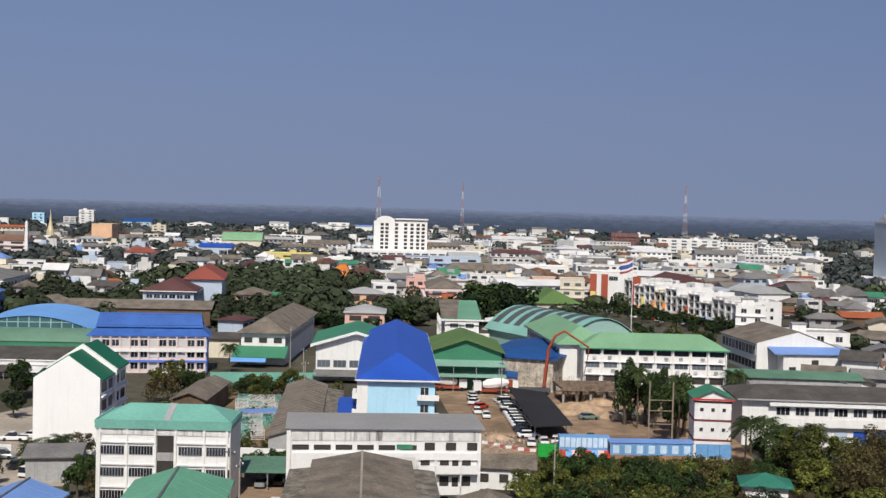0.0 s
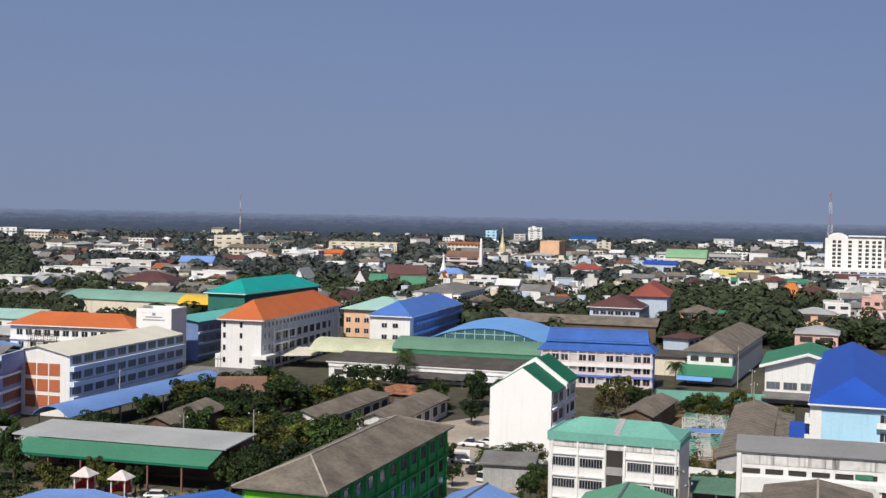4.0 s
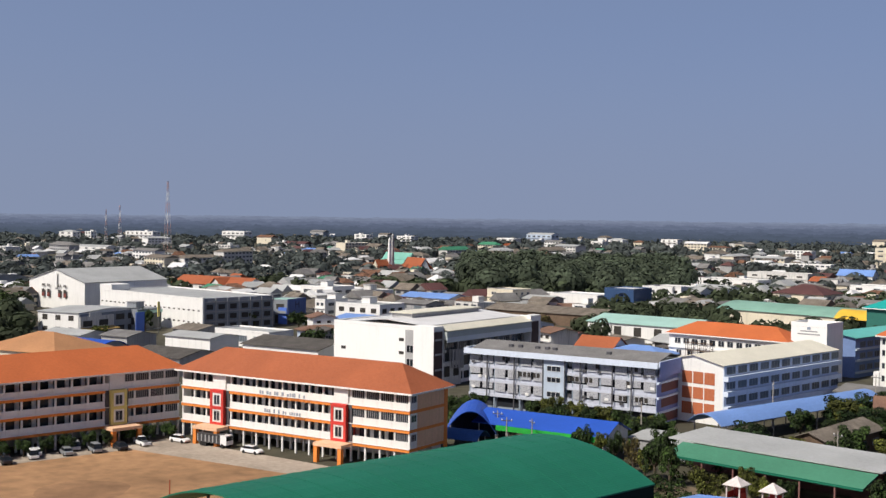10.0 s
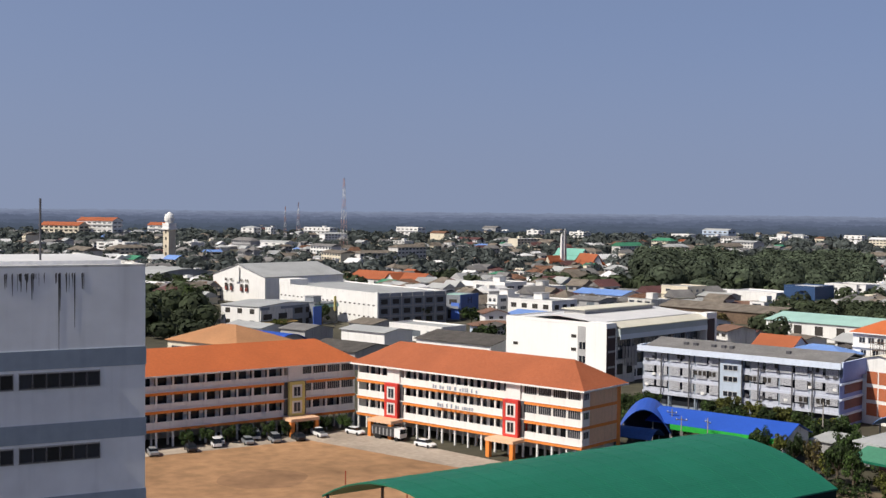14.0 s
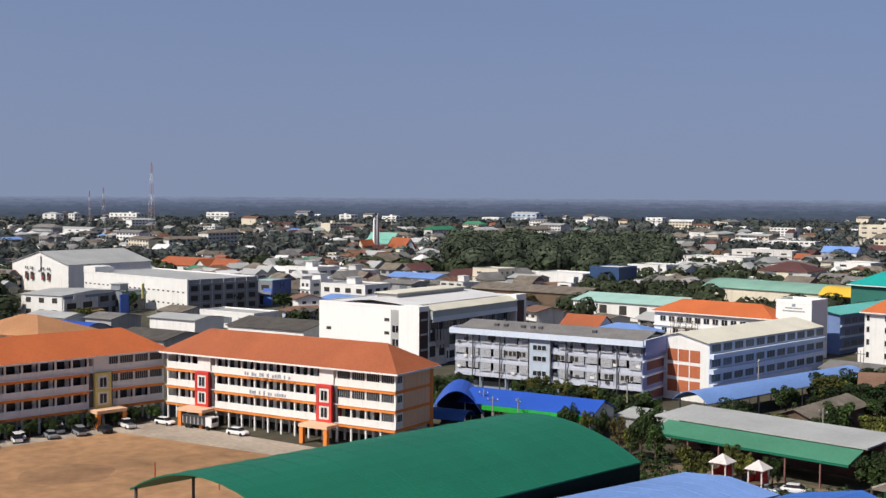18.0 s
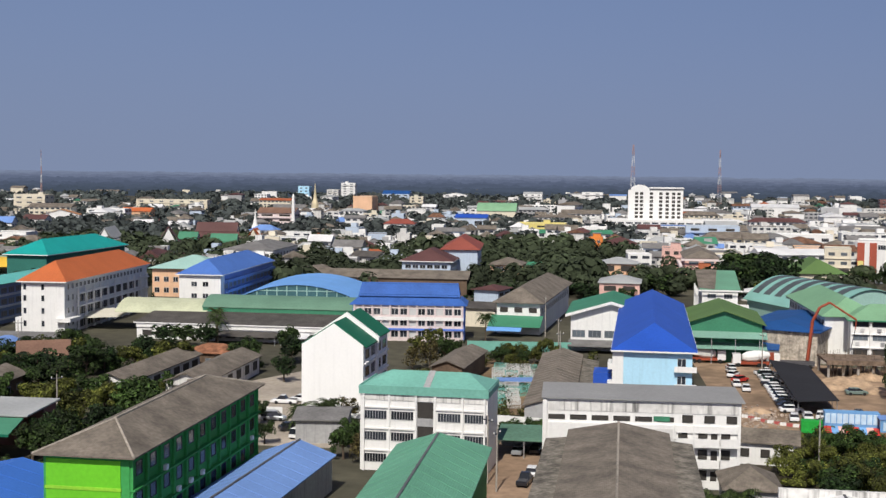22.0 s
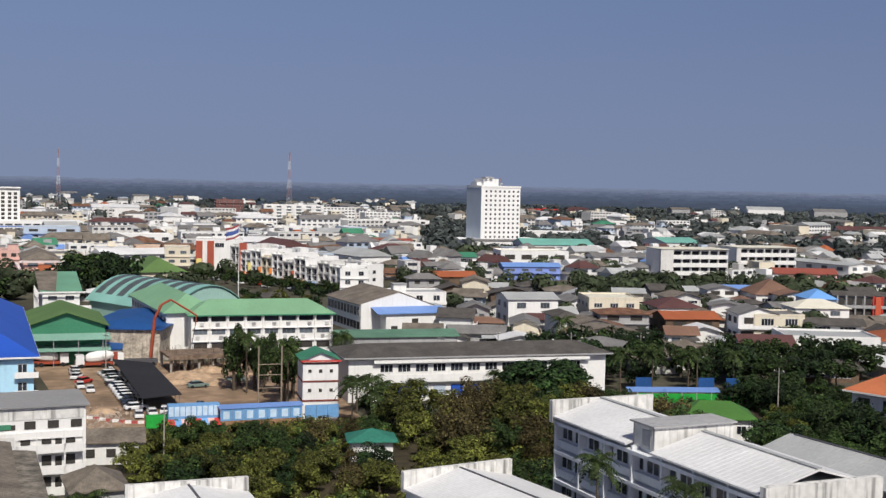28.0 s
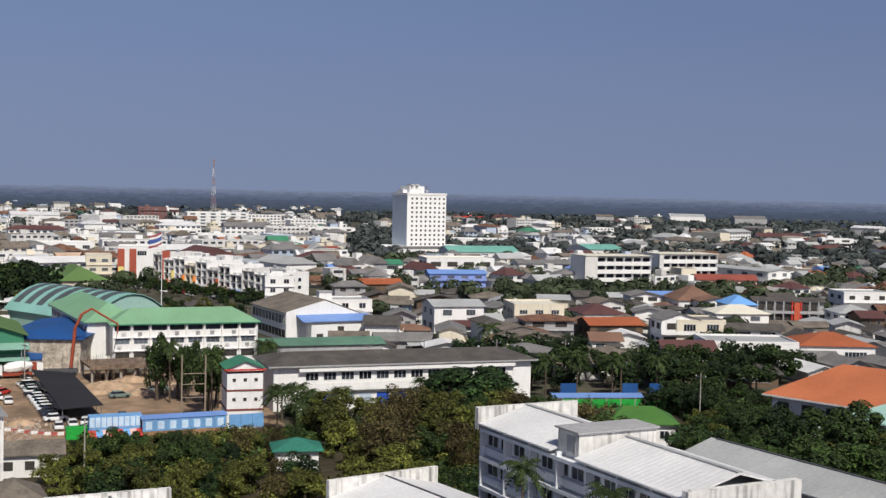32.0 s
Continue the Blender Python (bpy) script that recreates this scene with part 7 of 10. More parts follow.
e, l, d = building("hall", "long hall with pale grey curved metal roof", (100, 114), 13, 54, 9, 10.0, GREYW, ("gable_y", 1.9, R_LGREY), over=0.4)
part("ridge_strip", boxes((-0.2, 0.2, -26, 26, 11.9, 12.0)), DSTEEL, e)
seams(e, 6.5, -26.5, 26.5, 10.0, 1.9, 3.0, R_LGREY)
keep((99, 118), 18)
e, l, d = building("villa", "villa with bright orange tile roof and white walls among trees", (159.6, 180), 32, 30, -68, 8.2, WHITE, ("hip", 5.2, mat("sunburnt_orange_tile", (0.46, 0.145, 0.062), 0.75, var=0.15, rib=1.4, bump=0.04), 8), over=1.3, fascia=WHITE)
windows(e, "f", l, d, (2.0, 5.2), 6, 2.2, 1.8, "dark")
part("green_wing_roof", slab_from(roof_planes("hip", 14, 12, 7.0, 2.6), 0.2), R_PTEAL, e, m=pose(9, -14, 0))
part("green_wing_wall", boxes((3, 15, -19, -10, 0, 7)), WHITE, e)
keep((156, 183), 22)
e, l, d = building("house", "small house with grass-green hip roof", (115.6, 193.0), 13.4, 11, -22, 4.0, WHITE, ("hip", 2.3, mat("grass_green_roof", (0.060, 0.155, 0.032), 0.65, var=0.14), 4), over=0.8)
windows(e, "f", l, d, (1.2,), 3, 1.6, 1.5)
keep((114, 194), 9)
e, l, d = building("house", "small pale house with teal hip roof under trees", (50.6, 189.5), 8.2, 7, -10, 3.3, WHITE, ("hip", 1.5, mat("worn_teal_roof", (0.03, 0.17, 0.12), 0.7, var=0.25), 4), over=0.8)
keep((50.6, 189), 6)
e, l, d = building("shed", "low shed with grey hip roof", (6.8, 166), 8, 10, 5, 4.2, GREYW, ("hip", 2.2, R_BROWN), over=0.6)
keep((7, 166), 7)
e, l, d = building("shed", "low white outbuilding with brown roof", (10.5, 197), 10.5, 8, -4, 3.6, WHITE, ("gable_x", 1.5, R_BROWN), over=0.6)
windows(e, "f", l, d, (1.2,), 3, 1.4, 1.3, "dark")
keep((10, 197), 8)

# white tower hotel and older hotel
e = thing("hotel_tower", "tall white hotel slab with a grid of small windows", "hotel", pose(283, 757, 0, 0, 0, 3))
part("wall", boxes((-13, 14.5, -10, 15, 0, 41.2)), CLEANW, e)
part("parapet", boxes((-13.3, 14.8, -10.3, -10, 40.6, 42.0), (-13.3, -13, -10, 15, 40.6, 42), (14.5, 14.8, -10, 15, 40.6, 42)), WHITE, e)
part("podium", boxes((-26, 36, -26, 26, 0, 7)), WHITE, e)
part("podium_roof", boxes((-26.5, 36.5, -26.5, -10.4, 7, 7.5)), R_GREY, e)
part("plant_room", boxes((-10, 0.5, -6, 10, 41.2, 46.4), (-13, -9.8, -2, 8, 41.2, 44)), WHITE, e)
part("plant_room_top", boxes((-7, -2, -4, 6, 46.4, 47.6)), GREYW, e)
for x in (-8.5, -5.2, 2.2):
    part("dish", rod(bmesh.new(), (x, -7, 43.2 if x > 0 else 47.0), (x, -7.5, 43.4 if x > 0 else 47.2), 1.0, 10, 0.6), GREYW, e)
# left side's shade painted as a grey-blue panel over the white wall
part("side_panel", boxes((-13.12, -13, -9.5, 15, 8, 40.4)), mat("side_shade_grey_blue", (0.50, 0.56, 0.62), 0.8, var=0.06, streak=0.1), e)
for k in range(11):
    for i in range(8):
        part("window", window_mesh(1.2, 1.3, "slat"), None, e, m=pose(-9.6 + i * 3.2, -10, 8.2 + 2.95 * k))
keep((283, 757), 42)
e = thing("hotel", "white ten-storey hotel with arched roof front", "hotel", pose(-33, 905, 0, 0, 0, 4))
part("wall", boxes((-18, 19, -8, 10, 0, 31.6)), WHITE, e)
part("podium", boxes((-34, 60, -24, 10, 0, 11)), WHITE, e)
part("arched_parapet", hull(bmesh.new(), [[(-18 + 13 * i / 8, y, 33.4 + 2.4 * (1 - (i / 4 - 1) ** 2)) for i in range(9)] + [(-5, y, 31.6), (-18, y, 31.6)] for y in (-8.2, 2)]), WHITE, e)
part("roof_terrace", boxes((-4, 19, -8.0, 10, 31.6, 33.2)), GREYW, e)
part("roof_slab", boxes((-4.5, 19.6, -9, 10.5, 33.2, 34.0)), WHITE, e)
part("stair_tower", boxes((-20, -17.9, -9, 4, 0, 32)), WHITE, e)
for k in range(8):
    for u in (-14, -10.5, -3.5, 3.2, 7.8, 12.2, 16.0):
        part("window", window_mesh(2.3, 1.9, "dark"), None, e, m=pose(u, -8, 9.0 + 2.8 * k))
for u in range(0, 90, 6):
    for z in (2, 5.2, 8.2):
        part("window", window_mesh(4.6, 1.3), None, e, m=pose(u - 31, -24, z))
part("blue_strip", boxes((-5, 60, -24.2, -24, 7.2, 8)), R_BLUE2, e)
keep((-10, 900), 50)



def turned_tank():
    """A ribbed water tank on a roof."""
    if "tank" not in SHARED:
        bm = bmesh.new()
        hull(bm, [[(math.cos(a * math.pi / 6) * r, math.sin(a * math.pi / 6) * r, z) for a in range(12)] for r, z in ((0.75, 0), (0.8, 0.5), (0.75, 0.9), (0.8, 1.4), (0.5, 1.75), (0.2, 1.85))])
        bmesh.ops.recalc_face_normals(bm, faces=bm.faces)
        me = bpy.data.meshes.new("roof_tank")
        bm.to_mesh(me)
        bm.free()
        me.materials.append(STEEL)
        SHARED["tank"] = me
    return SHARED["tank"]


# shophouse terrace along the street: white units, each its own house
SHOPW = [OLDWHITE, WHITE, WHITE, CREAM, WHITE, OLDWHITE, WHITE, WHITE]
SHOPH = (14.6, 12.6, 13.6, 11.2, 13.2, 10.4, 12.4, 9.4, 11.6, 10.6)
BRICKRED = mat("brick_red_cladding", (0.36, 0.085, 0.05), 0.7, var=0.15)
SHOPRAIL = mat("shaded_iron_rail", (0.16, 0.15, 0.15), 0.7, var=0.2)
for i in range(10):
    f, h, deep = 0.25 + i * 0.0835, SHOPH[i], (18, 26, 15, 24, 16, 22, 15, 20, 16, 19)[i]
    cx, cy = 72 + 38 * f + 0.92 * deep / 2, 556 - 91 * f + 0.385 * deep / 2
    wallm = SHOPW[i % 8]
    e, l, d = building("shophouse", "white four-storey shophouse with balconies on the street", (cx, cy), deep, 8.15, 22.7, h, wallm, ("flat", 0.7, R_LGREY), over=0.0, group="shophouses along the street")
    part("canopy", boxes((-l / 2 - 2.4, -l / 2, -d / 2 + 0.1, d / 2 - 0.1, 3.0, 3.3)), (ORANGE, ORANGE, R_BLUE2, GREYW, GREYW)[i % 5], e)
    part("shop_front", boxes((-l / 2 - 0.1, -l / 2, -d / 2 + 0.5, d / 2 - 0.5, 0.2, 2.9)), DARKIN, e)
    storeys = 4 if h > 12 else 3
    for k in range(1, storeys):
        z = 3.3 + (k - 1) * (h - 3.9) / (storeys - 1)
        fl = part("balcony", boxes((-l / 2 - 1.2, -l / 2, -d / 2 + 0.3, d / 2 - 0.3, z, z + 0.15)), wallm, e)
        part("balcony_rail", boxes((-l / 2 - 1.2, -l / 2 - 1.1, -d / 2 + 0.3, d / 2 - 0.3, z + 0.15, z + 0.8)), ORANGE if (i, k) in ((1, 1), (2, 1)) else wallm if (i + k) % 3 else SHOPRAIL, fl)
        for u in (-2.0, 2.0):
            part("window", window_mesh(3.3, 2.1, "slat" if (i + k) % 2 else "pane"), None, e, m=pose(-l / 2, u, z + 0.3, 0, 0, -90))
    for u in (-d / 2 + 0.18, 0, d / 2 - 0.18):
        part("fin", boxes((-l / 2 - 1.4, -l / 2, u - 0.18, u + 0.18, 3.0, h + 0.4)), BRICKRED if i == 0 and u < 0 else wallm, e)
    part("roof_trim", boxes((-l / 2 - 1.5, -l / 2, -d / 2, d / 2, h - 0.5, h - 0.1)), GREYW if i % 2 else wallm, e)
    if i in (2, 4, 7, 9):
        windows(e, "f", l, d, (4.6, 7.6), 4, 1.4, 1.3, "slat", margin=3)
    if i in (1, 2, 3, 5):
        part("sign_board", boxes((-l / 2 - 2.8, -l / 2 - 0.5, -d / 2 - 0.3, -d / 2 - 0.1, 4.6, 7.0 if i > 1 else 8.4)), (YELLOW, ORANGE, ORANGE, BRICKRED)[(1, 2, 3, 5).index(i)], e)
    if i == 0:
        part("sign_column", boxes((-l / 2 - 2.2, -l / 2 + 1.6, -d / 2 - 0.4, -d / 2 - 0.02, 2.0, h + 1.6)), BRICKRED, e)
    part("roof_tank", turned_tank(), None, e, m=pose(rng.uniform(-2, 4), rng.uniform(-2, 2), h))
    if i % 3 == 1:
        part("stair_head", boxes((0, 4, -3, 3, h, h + 2.4)), wallm, e)
    keep((cx, cy), 11)
e, l, d = building("shopping_centre", "white store with tall red sign columns", (78.5, 570), 21, 24, -8, 15.2, WHITE, ("flat", 1.0, R_LGREY), over=0.0)
for u in (-9.0, -3.9):
    part("red_sign_column", boxes((u - 1.5, u + 1.5, -d / 2 - 0.6, -d / 2, 1, 15.4)), MATS["brick_red_cladding"], e)
part("sign_emblem", boxes((-10.2, -7.8, -d / 2 - 0.66, -d / 2 - 0.6, 3.5, 7.5)), YELLOW, e)
windows(e, "f", l, d, (12.5,), 1, 4, 2, margin=7)
keep((78, 570), 16)

# ---- trees ----
LEAF = [mat("leaf_dark_green", (0.036, 0.066, 0.014), 0.75, var=0.5, grain=0.9, blotch=0.3, shade=0.4, leaf=0.10), mat("leaf_olive", (0.108, 0.120, 0.022), 0.75, var=0.5, grain=0.9, blotch=0.3, shade=0.4, leaf=0.14), mat("leaf_dry_brown", (0.112, 0.092, 0.034), 0.8, var=0.45, grain=0.9, shade=0.35, leaf=0.25), mat("leaf_deep_green", (0.019, 0.042, 0.010), 0.75, var=0.5, grain=0.9, blotch=0.3, shade=0.35, leaf=0.08)]
BARK = mat("grey_brown_bark", (0.11, 0.085, 0.06), 0.9, var=0.3)


def crown_mesh(seed, material, n=650, squash=0.8, leaf=0.5, dome=False):
    """A crown about 2 x 2 x 2, made of leaf clumps set on several boughs."""
    r = random.Random(seed)
    lobes = [(Vector((0, 0, 0.05)), 0.5)]
    for i in range(19):
        a = i * 2.4 + r.random()
        q = Vector((math.cos(a), math.sin(a), 0)) * r.uniform(0.3, 0.74) + Vector((0, 0, r.uniform(-0.62, 0.62)))
        lobes.append((q, r.uniform(0.17, 0.36)))
    if dome:
        lobes = []
        for i in range(34):
            a, u = i * 2.39996, r.uniform(-0.25, 0.95)
            q = math.sqrt(1 - u * u)
            lobes.append((Vector((math.cos(a) * q * 0.78, math.sin(a) * q * 0.78, u * 0.78)), r.uniform(0.2, 0.3)))
    verts, faces = [], []
    for i in range(n):
        c, rad = r.choice(lobes)
        d = Vector((r.gauss(0, 1), r.gauss(0, 1), r.gauss(0, 1) + 0.25)).normalized()
        p = c + d * rad * (1.08 - 0.5 * r.random() ** 2)
        p.z *= squash
        nrm = (d + Vector((r.uniform(-0.6, 0.6), r.uniform(-0.6, 0.6), r.uniform(-0.2, 0.8)))).normalized()
        t = nrm.orthogonal().normalized()
        t.rotate(Matrix.Rotation(r.random() * 6.28, 3, nrm))
        b = nrm.cross(t)
        s = leaf * r.uniform(0.08, 0.20)
        k = len(verts)
        verts += [p - t * s, p + b * s * 0.55 + nrm * s * 0.2, p + t * s, p - b * s * 0.55 + nrm * s * 0.2]
        faces.append((k, k + 1, k + 2, k + 3))
    me = bpy.data.meshes.new("crown")
    me.from_pydata([tuple(v) for v in verts], [], faces)
    me.materials.append(material)
    return me


def trunk_mesh(seed):
    r = random.Random(seed)
    bm = bmesh.new()
    rod(bm, (0, 0, 0), (0.02, 0.01, 0.55), 0.05, 7, 0.035)
    for i in range(5):
        a = i * 1.3 + r.random()
        rod(bm, (0.02, 0.01, 0.5), (math.cos(a) * 0.32, math.sin(a) * 0.32, 0.95), 0.026, 5, 0.008)
    me = bpy.data.meshes.new("trunk")
    bm.to_mesh(me)
    bm.free()
    me.materials.append(BARK)
    return me


TRUNKS = [trunk_mesh(i) for i in range(3)]
CROWNS = {k: [crown_mesh(10 * j + i, LEAF[j], (1700, 1700, 1000, 1700)[j], (0.85, 0.75, 0.9, 0.7)[j], 0.56) for i in range(3)] for j, k in enumerate(("dark", "olive", "dry", "deep"))}
FINE = {k: [crown_mesh(10 * j + i, LEAF[j], (3100, 3100, 1700, 3100)[j], (0.85, 0.75, 0.9, 0.7)[j], 0.40) for i in range(3)] for j, k in enumerate(("dark", "olive", "dry", "deep"))}
COARSE = {k: [crown_mesh(10 * j + i, LEAF[j], 800, (0.85, 0.75, 0.9, 0.7)[j], 0.80) for i in range(3)] for j, k in enumerate(("dark", "olive", "dry", "deep"))}
FINE["dome"] = [crown_mesh(91, LEAF[3], 6000, 0.95, 0.42, True)]
TREE_LABEL = {"dome": "dense dome-shaped dark green tree", "dark": "leafy dark green tree", "olive": "tree with yellowish olive leaves", "dry": "half-bare tree with dry brown leaves", "deep": "broad tree with dense deep green crown"}
trng = random.Random(77)


LOT = []


def tree(x, y, h, w, sort="dark"):
    if math.hypot(x, y) > 255:
        m = pose(x, y, 0, 0, 0, trng.random() * 360)
        LOT.append((trng.choice(TRUNKS), m @ Matrix.Diagonal((h * 0.7, h * 0.7, h * 0.62, 1))))
        LOT.append((trng.choice((CROWNS if math.hypot(x, y) < 310 or h > 10 else COARSE)[sort]), m @ Matrix.Translation((0, 0, h * 0.55)) @ Matrix.Diagonal((w / 2, w / 2, h * 0.52, 1))))
        return
    e = thing("tree", TREE_LABEL[sort] + " among the buildings", "tree", pose(x, y, 0, 0, 0, trng.random() * 360), "trees of the town")
    part("trunk", trng.choice(TRUNKS), None, e, m=Matrix.Diagonal((h * 0.7, h * 0.7, h * 0.62, 1)))
    part("crown", trng.choice((FINE if x > 0 and y < 240 else CROWNS)[sort]), None, e, m=Matrix.Translation((0, 0, h * 0.55)) @ Matrix.Diagonal((w / 2, w / 2, h * 0.52, 1)))


def frond_mesh(seed):
    """A palm head of arched fronds with hanging leaflets, one metre in radius."""
    r = random.Random(seed)
    verts, faces = [], []
    for i in range(26):
        a = i * 2.39996 + r.random() * 0.3
        lift = r.uniform(-0.05, 1.25)
        d, s = Vector((math.cos(a), math.sin(a), 0)), Vector((-math.sin(a), math.cos(a), 0))
        for j in range(11):
            f0, f1 = j / 11, (j + 0.6) / 11
            p0 = d * f0 + Vector((0, 0, lift * f0 - 1.05 * f0 * f0))
            p1 = d * f1 + Vector((0, 0, lift * f1 - 1.05 * f1 * f1))
            w = 0.17 * math.sin(math.pi * min(1, 0.15 + f0 * 0.85))
            for sg in (-1, 1):
                k = len(verts)
                verts += [p0, p1, p1 + s * sg * w + Vector((0, 0, -w * 0.6)) + d * 0.04, p0 + s * sg * w + Vector((0, 0, -w * 0.6)) + d * 0.04]
                faces.append((k, k + 1, k + 2, k + 3))
    me = bpy.data.meshes.new("palm_head")
    me.from_pydata([tuple(v) for v in verts], [], faces)
    me.materials.append(mat("palm_leaf", (0.045, 0.070, 0.018), 0.7, var=0.35, shade=0.3, leaf=0.3))
    return me


PALMS = [frond_mesh(i) for i in range(3)]


def palm(x, y, h, r=3.0):
    e = thing("palm_tree", "palm tree with arching fronds on a slim trunk", "tree", pose(x, y, 0, 0, 0, trng.random() * 360), "palms")
    bm = rod(bmesh.new(), (0, 0, 0), (0.15, 0, h), 0.2, 7, 0.13)
    part("trunk", bm, BARK, e)
    part("fronds", trng.choice(PALMS), None, e, m=Matrix.Translation((0.15, 0, h)) @ Matrix.Diagonal((r, r, r, 1)))


def free(x, y, r):
    return all((x - a) ** 2 + (y - b) ** 2 > (c * 0.8 + r) ** 2 for a, b, c in TAKEN)


def grove(x0, x1, y0, y1, n, sorts, h=(6, 10), gap=3.0, check=True):
    done = []
    for _ in range(n * 12):
        if len(done) >= n:
            break
        x, y = trng.uniform(x0, x1), trng.uniform(y0, y1)
        if (not check or free(x, y, 1.5)) and all((x - a) ** 2 + (y - b) ** 2 > gap * gap for a, b in done):
            done.append((x, y))
            hh = trng.uniform(*h)
            tree(x, y, hh, hh * trng.uniform(0.9, 1.4), trng.choice(sorts))


keep((116, 184), 8), keep((50, 181.5), 6)
for x, y, r in ((113, 207, 11), (123, 204, 11), (118, 214, 10), (128, 212, 9), (108, 214, 8)):
    keep((x, y), r)
grove(60, 106, 176, 222, 38, ("olive", "olive", "dry", "dry", "olive", "dark"), (6.6, 8.8), 5.6)
grove(62, 150, 142, 178, 32, ("dark", "deep", "olive", "olive", "dry"), (5.0, 8), 5.0)
grove(122, 152, 178, 219, 20, ("dark", "deep", "dark", "olive"), (5.5, 9), 5.2)
grove(12, 62, 166, 200, 34, ("dark", "olive", "olive", "deep", "dry", "olive", "dark"), (4.0, 6.6), 4.4)
grove(18, 62, 200, 210, 12, ("dark", "dark", "olive"), (3.0, 4.6), 3.6)
for x, y, h in ((23.5, 164, 6.5), (27.5, 168, 7), (30.5, 172.5, 7.2), (24.5, 172, 6.8), (28, 161.5, 6.2), (21, 177, 6.6)):
    tree(x, y, h, h * 1.05, "olive")
grove(114, 200, 230, 288, 38, ("dark", "deep"), (7, 10.5), 5.6)
grove(112, 185, 118, 180, 34, ("dark", "deep", "dark", "dark"), (7, 11), 5.5)
grove(-150, -97, 176, 266, 44, ("dark", "deep", "olive"), (4.8, 8.2), 5.0)
grove(-215, -160, 172, 190, 14, ("dark",), (4, 6), 3.5)
grove(-62, -22, 270, 300, 10, ("dark", "olive"), (4, 6), 4)
grove(-90, -48, 186, 212, 8, ("dry", "dark"), (4, 6), 4)
grove(-75, -20, 395, 450, 9, ("deep", "dark"), (5, 8), 6)
grove(12, 30, 462, 492, 9, ("deep", "dark", "deep"), (14, 18), 6)
tree(21, 436, 9, 8, "olive")
tree(25, 428, 8, 7, "olive")



def shrubs(x0, x1, y0, y1, n, seed, material, name, label):
    r = np.random.default_rng(seed)
    vs, fs = [], []
    for _ in range(n):
        x, y = r.uniform(x0, x1), r.uniform(y0, y1)
        if not free(x, y, 0.5):
            continue
        w, h = r.uniform(1.2, 3.0), r.uniform(1.0, 2.8)
        k0 = 90
        d = r.normal(size=(k0, 3))
        d /= np.linalg.norm(d, axis=1)[:, None]
        p = np.array((x, y, h * 0.5)) + d * (w * 0.6, w * 0.6, h * 0.5) * r.uniform(0.6, 1.15, (k0, 1))
        t = np.cross(d, r.normal(size=(k0, 3)))
        t /= np.linalg.norm(t, axis=1)[:, None]
        b = np.cross(d, t)
        s = r.uniform(0.12, 0.33, (k0, 1))
        k = len(vs)
        vs.extend(map(tuple, np.stack([p + t * s, p + b * s * 0.7, p - t * s, p - b * s * 0.7], 1).reshape(-1, 3)))
        fs.extend((k + 4 * j, k + 4 * j + 1, k + 4 * j + 2, k + 4 * j + 3) for j in range(k0))
    me = bpy.data.meshes.new(name)
    me.from_pydata(vs, [], fs)
    me.materials.append(material)
    tagged(new(name, me), label, "shrubs", kind="stuff")


shrubs(16, 165, 128, 220, 850, 3, LEAF[0], "undergrowth", "dense green undergrowth beneath the trees")
shrubs(16, 110, 160, 216, 620, 13, LEAF[1], "undergrowth", "sunlit olive undergrowth beneath the trees")
shrubs(100, 185, 110, 225, 700, 4, LEAF[0], "undergrowth", "dense dark green undergrowth beneath the trees")
shrubs(-145, -97, 172, 270, 420, 5, LEAF[0], "undergrowth", "dark green bushes between the low houses")
shrubs(-60, -22, 214, 300, 130, 6, LEAF[1], "undergrowth", "weeds and bushes on the fenced plot")
shrubs(-224, -158, 168, 192, 260, 7, LEAF[0], "undergrowth", "hedge of dark green bushes along the school")
shrubs(-196, -157, 181, 189, 190, 10, LEAF[0], "undergrowth", "dark green hedge of bushes in front of the blue-grey school")
shrubs(-138, -84, 146, 166, 110, 8, LEAF[0], "undergrowth", "thin bushes round the playground")
shrubs(60, 112, 222, 236, 160, 9, LEAF[3], "undergrowth", "dark bushes in front of the long school")
for x, y, h, r_ in ((57.5, 226, 6.5, 3.2), (61, 229, 6, 3), (88, 230, 6, 3.2), (70, 228, 5, 2.8), (74.5, 152, 12, 3.2), (69.5, 138, 9, 2.6), (72, 131, 9.5, 2.6), (129, 292, 9, 4), (72, 300, 5, 4), (44, 232, 11, 3.2), (46, 236, 12, 3.2), (54, 216, 7.5, 3.6), (57.5, 213, 6.5, 3.4), (61, 222, 6, 3.2), (40.5, 252, 12, 3), (118, 236, 9, 3), (124, 233, 9, 3), (131, 230, 9, 3), (136, 235, 9, 3), (142, 230, 9, 3), (126, 240, 9, 3), (-119, 290, 7, 3), (-55, 316, 7, 3), (-122, 296, 8, 3), (2.2, 157.5, 3.6, 3.4), (5.2, 159.6, 3.8, 3.4), (3.6, 155, 3.4, 3.2), (-530, 187, 11, 4), (-502, 180, 10, 4), (-545, 190, 12, 4)):
    palm(x, y, h, r_)
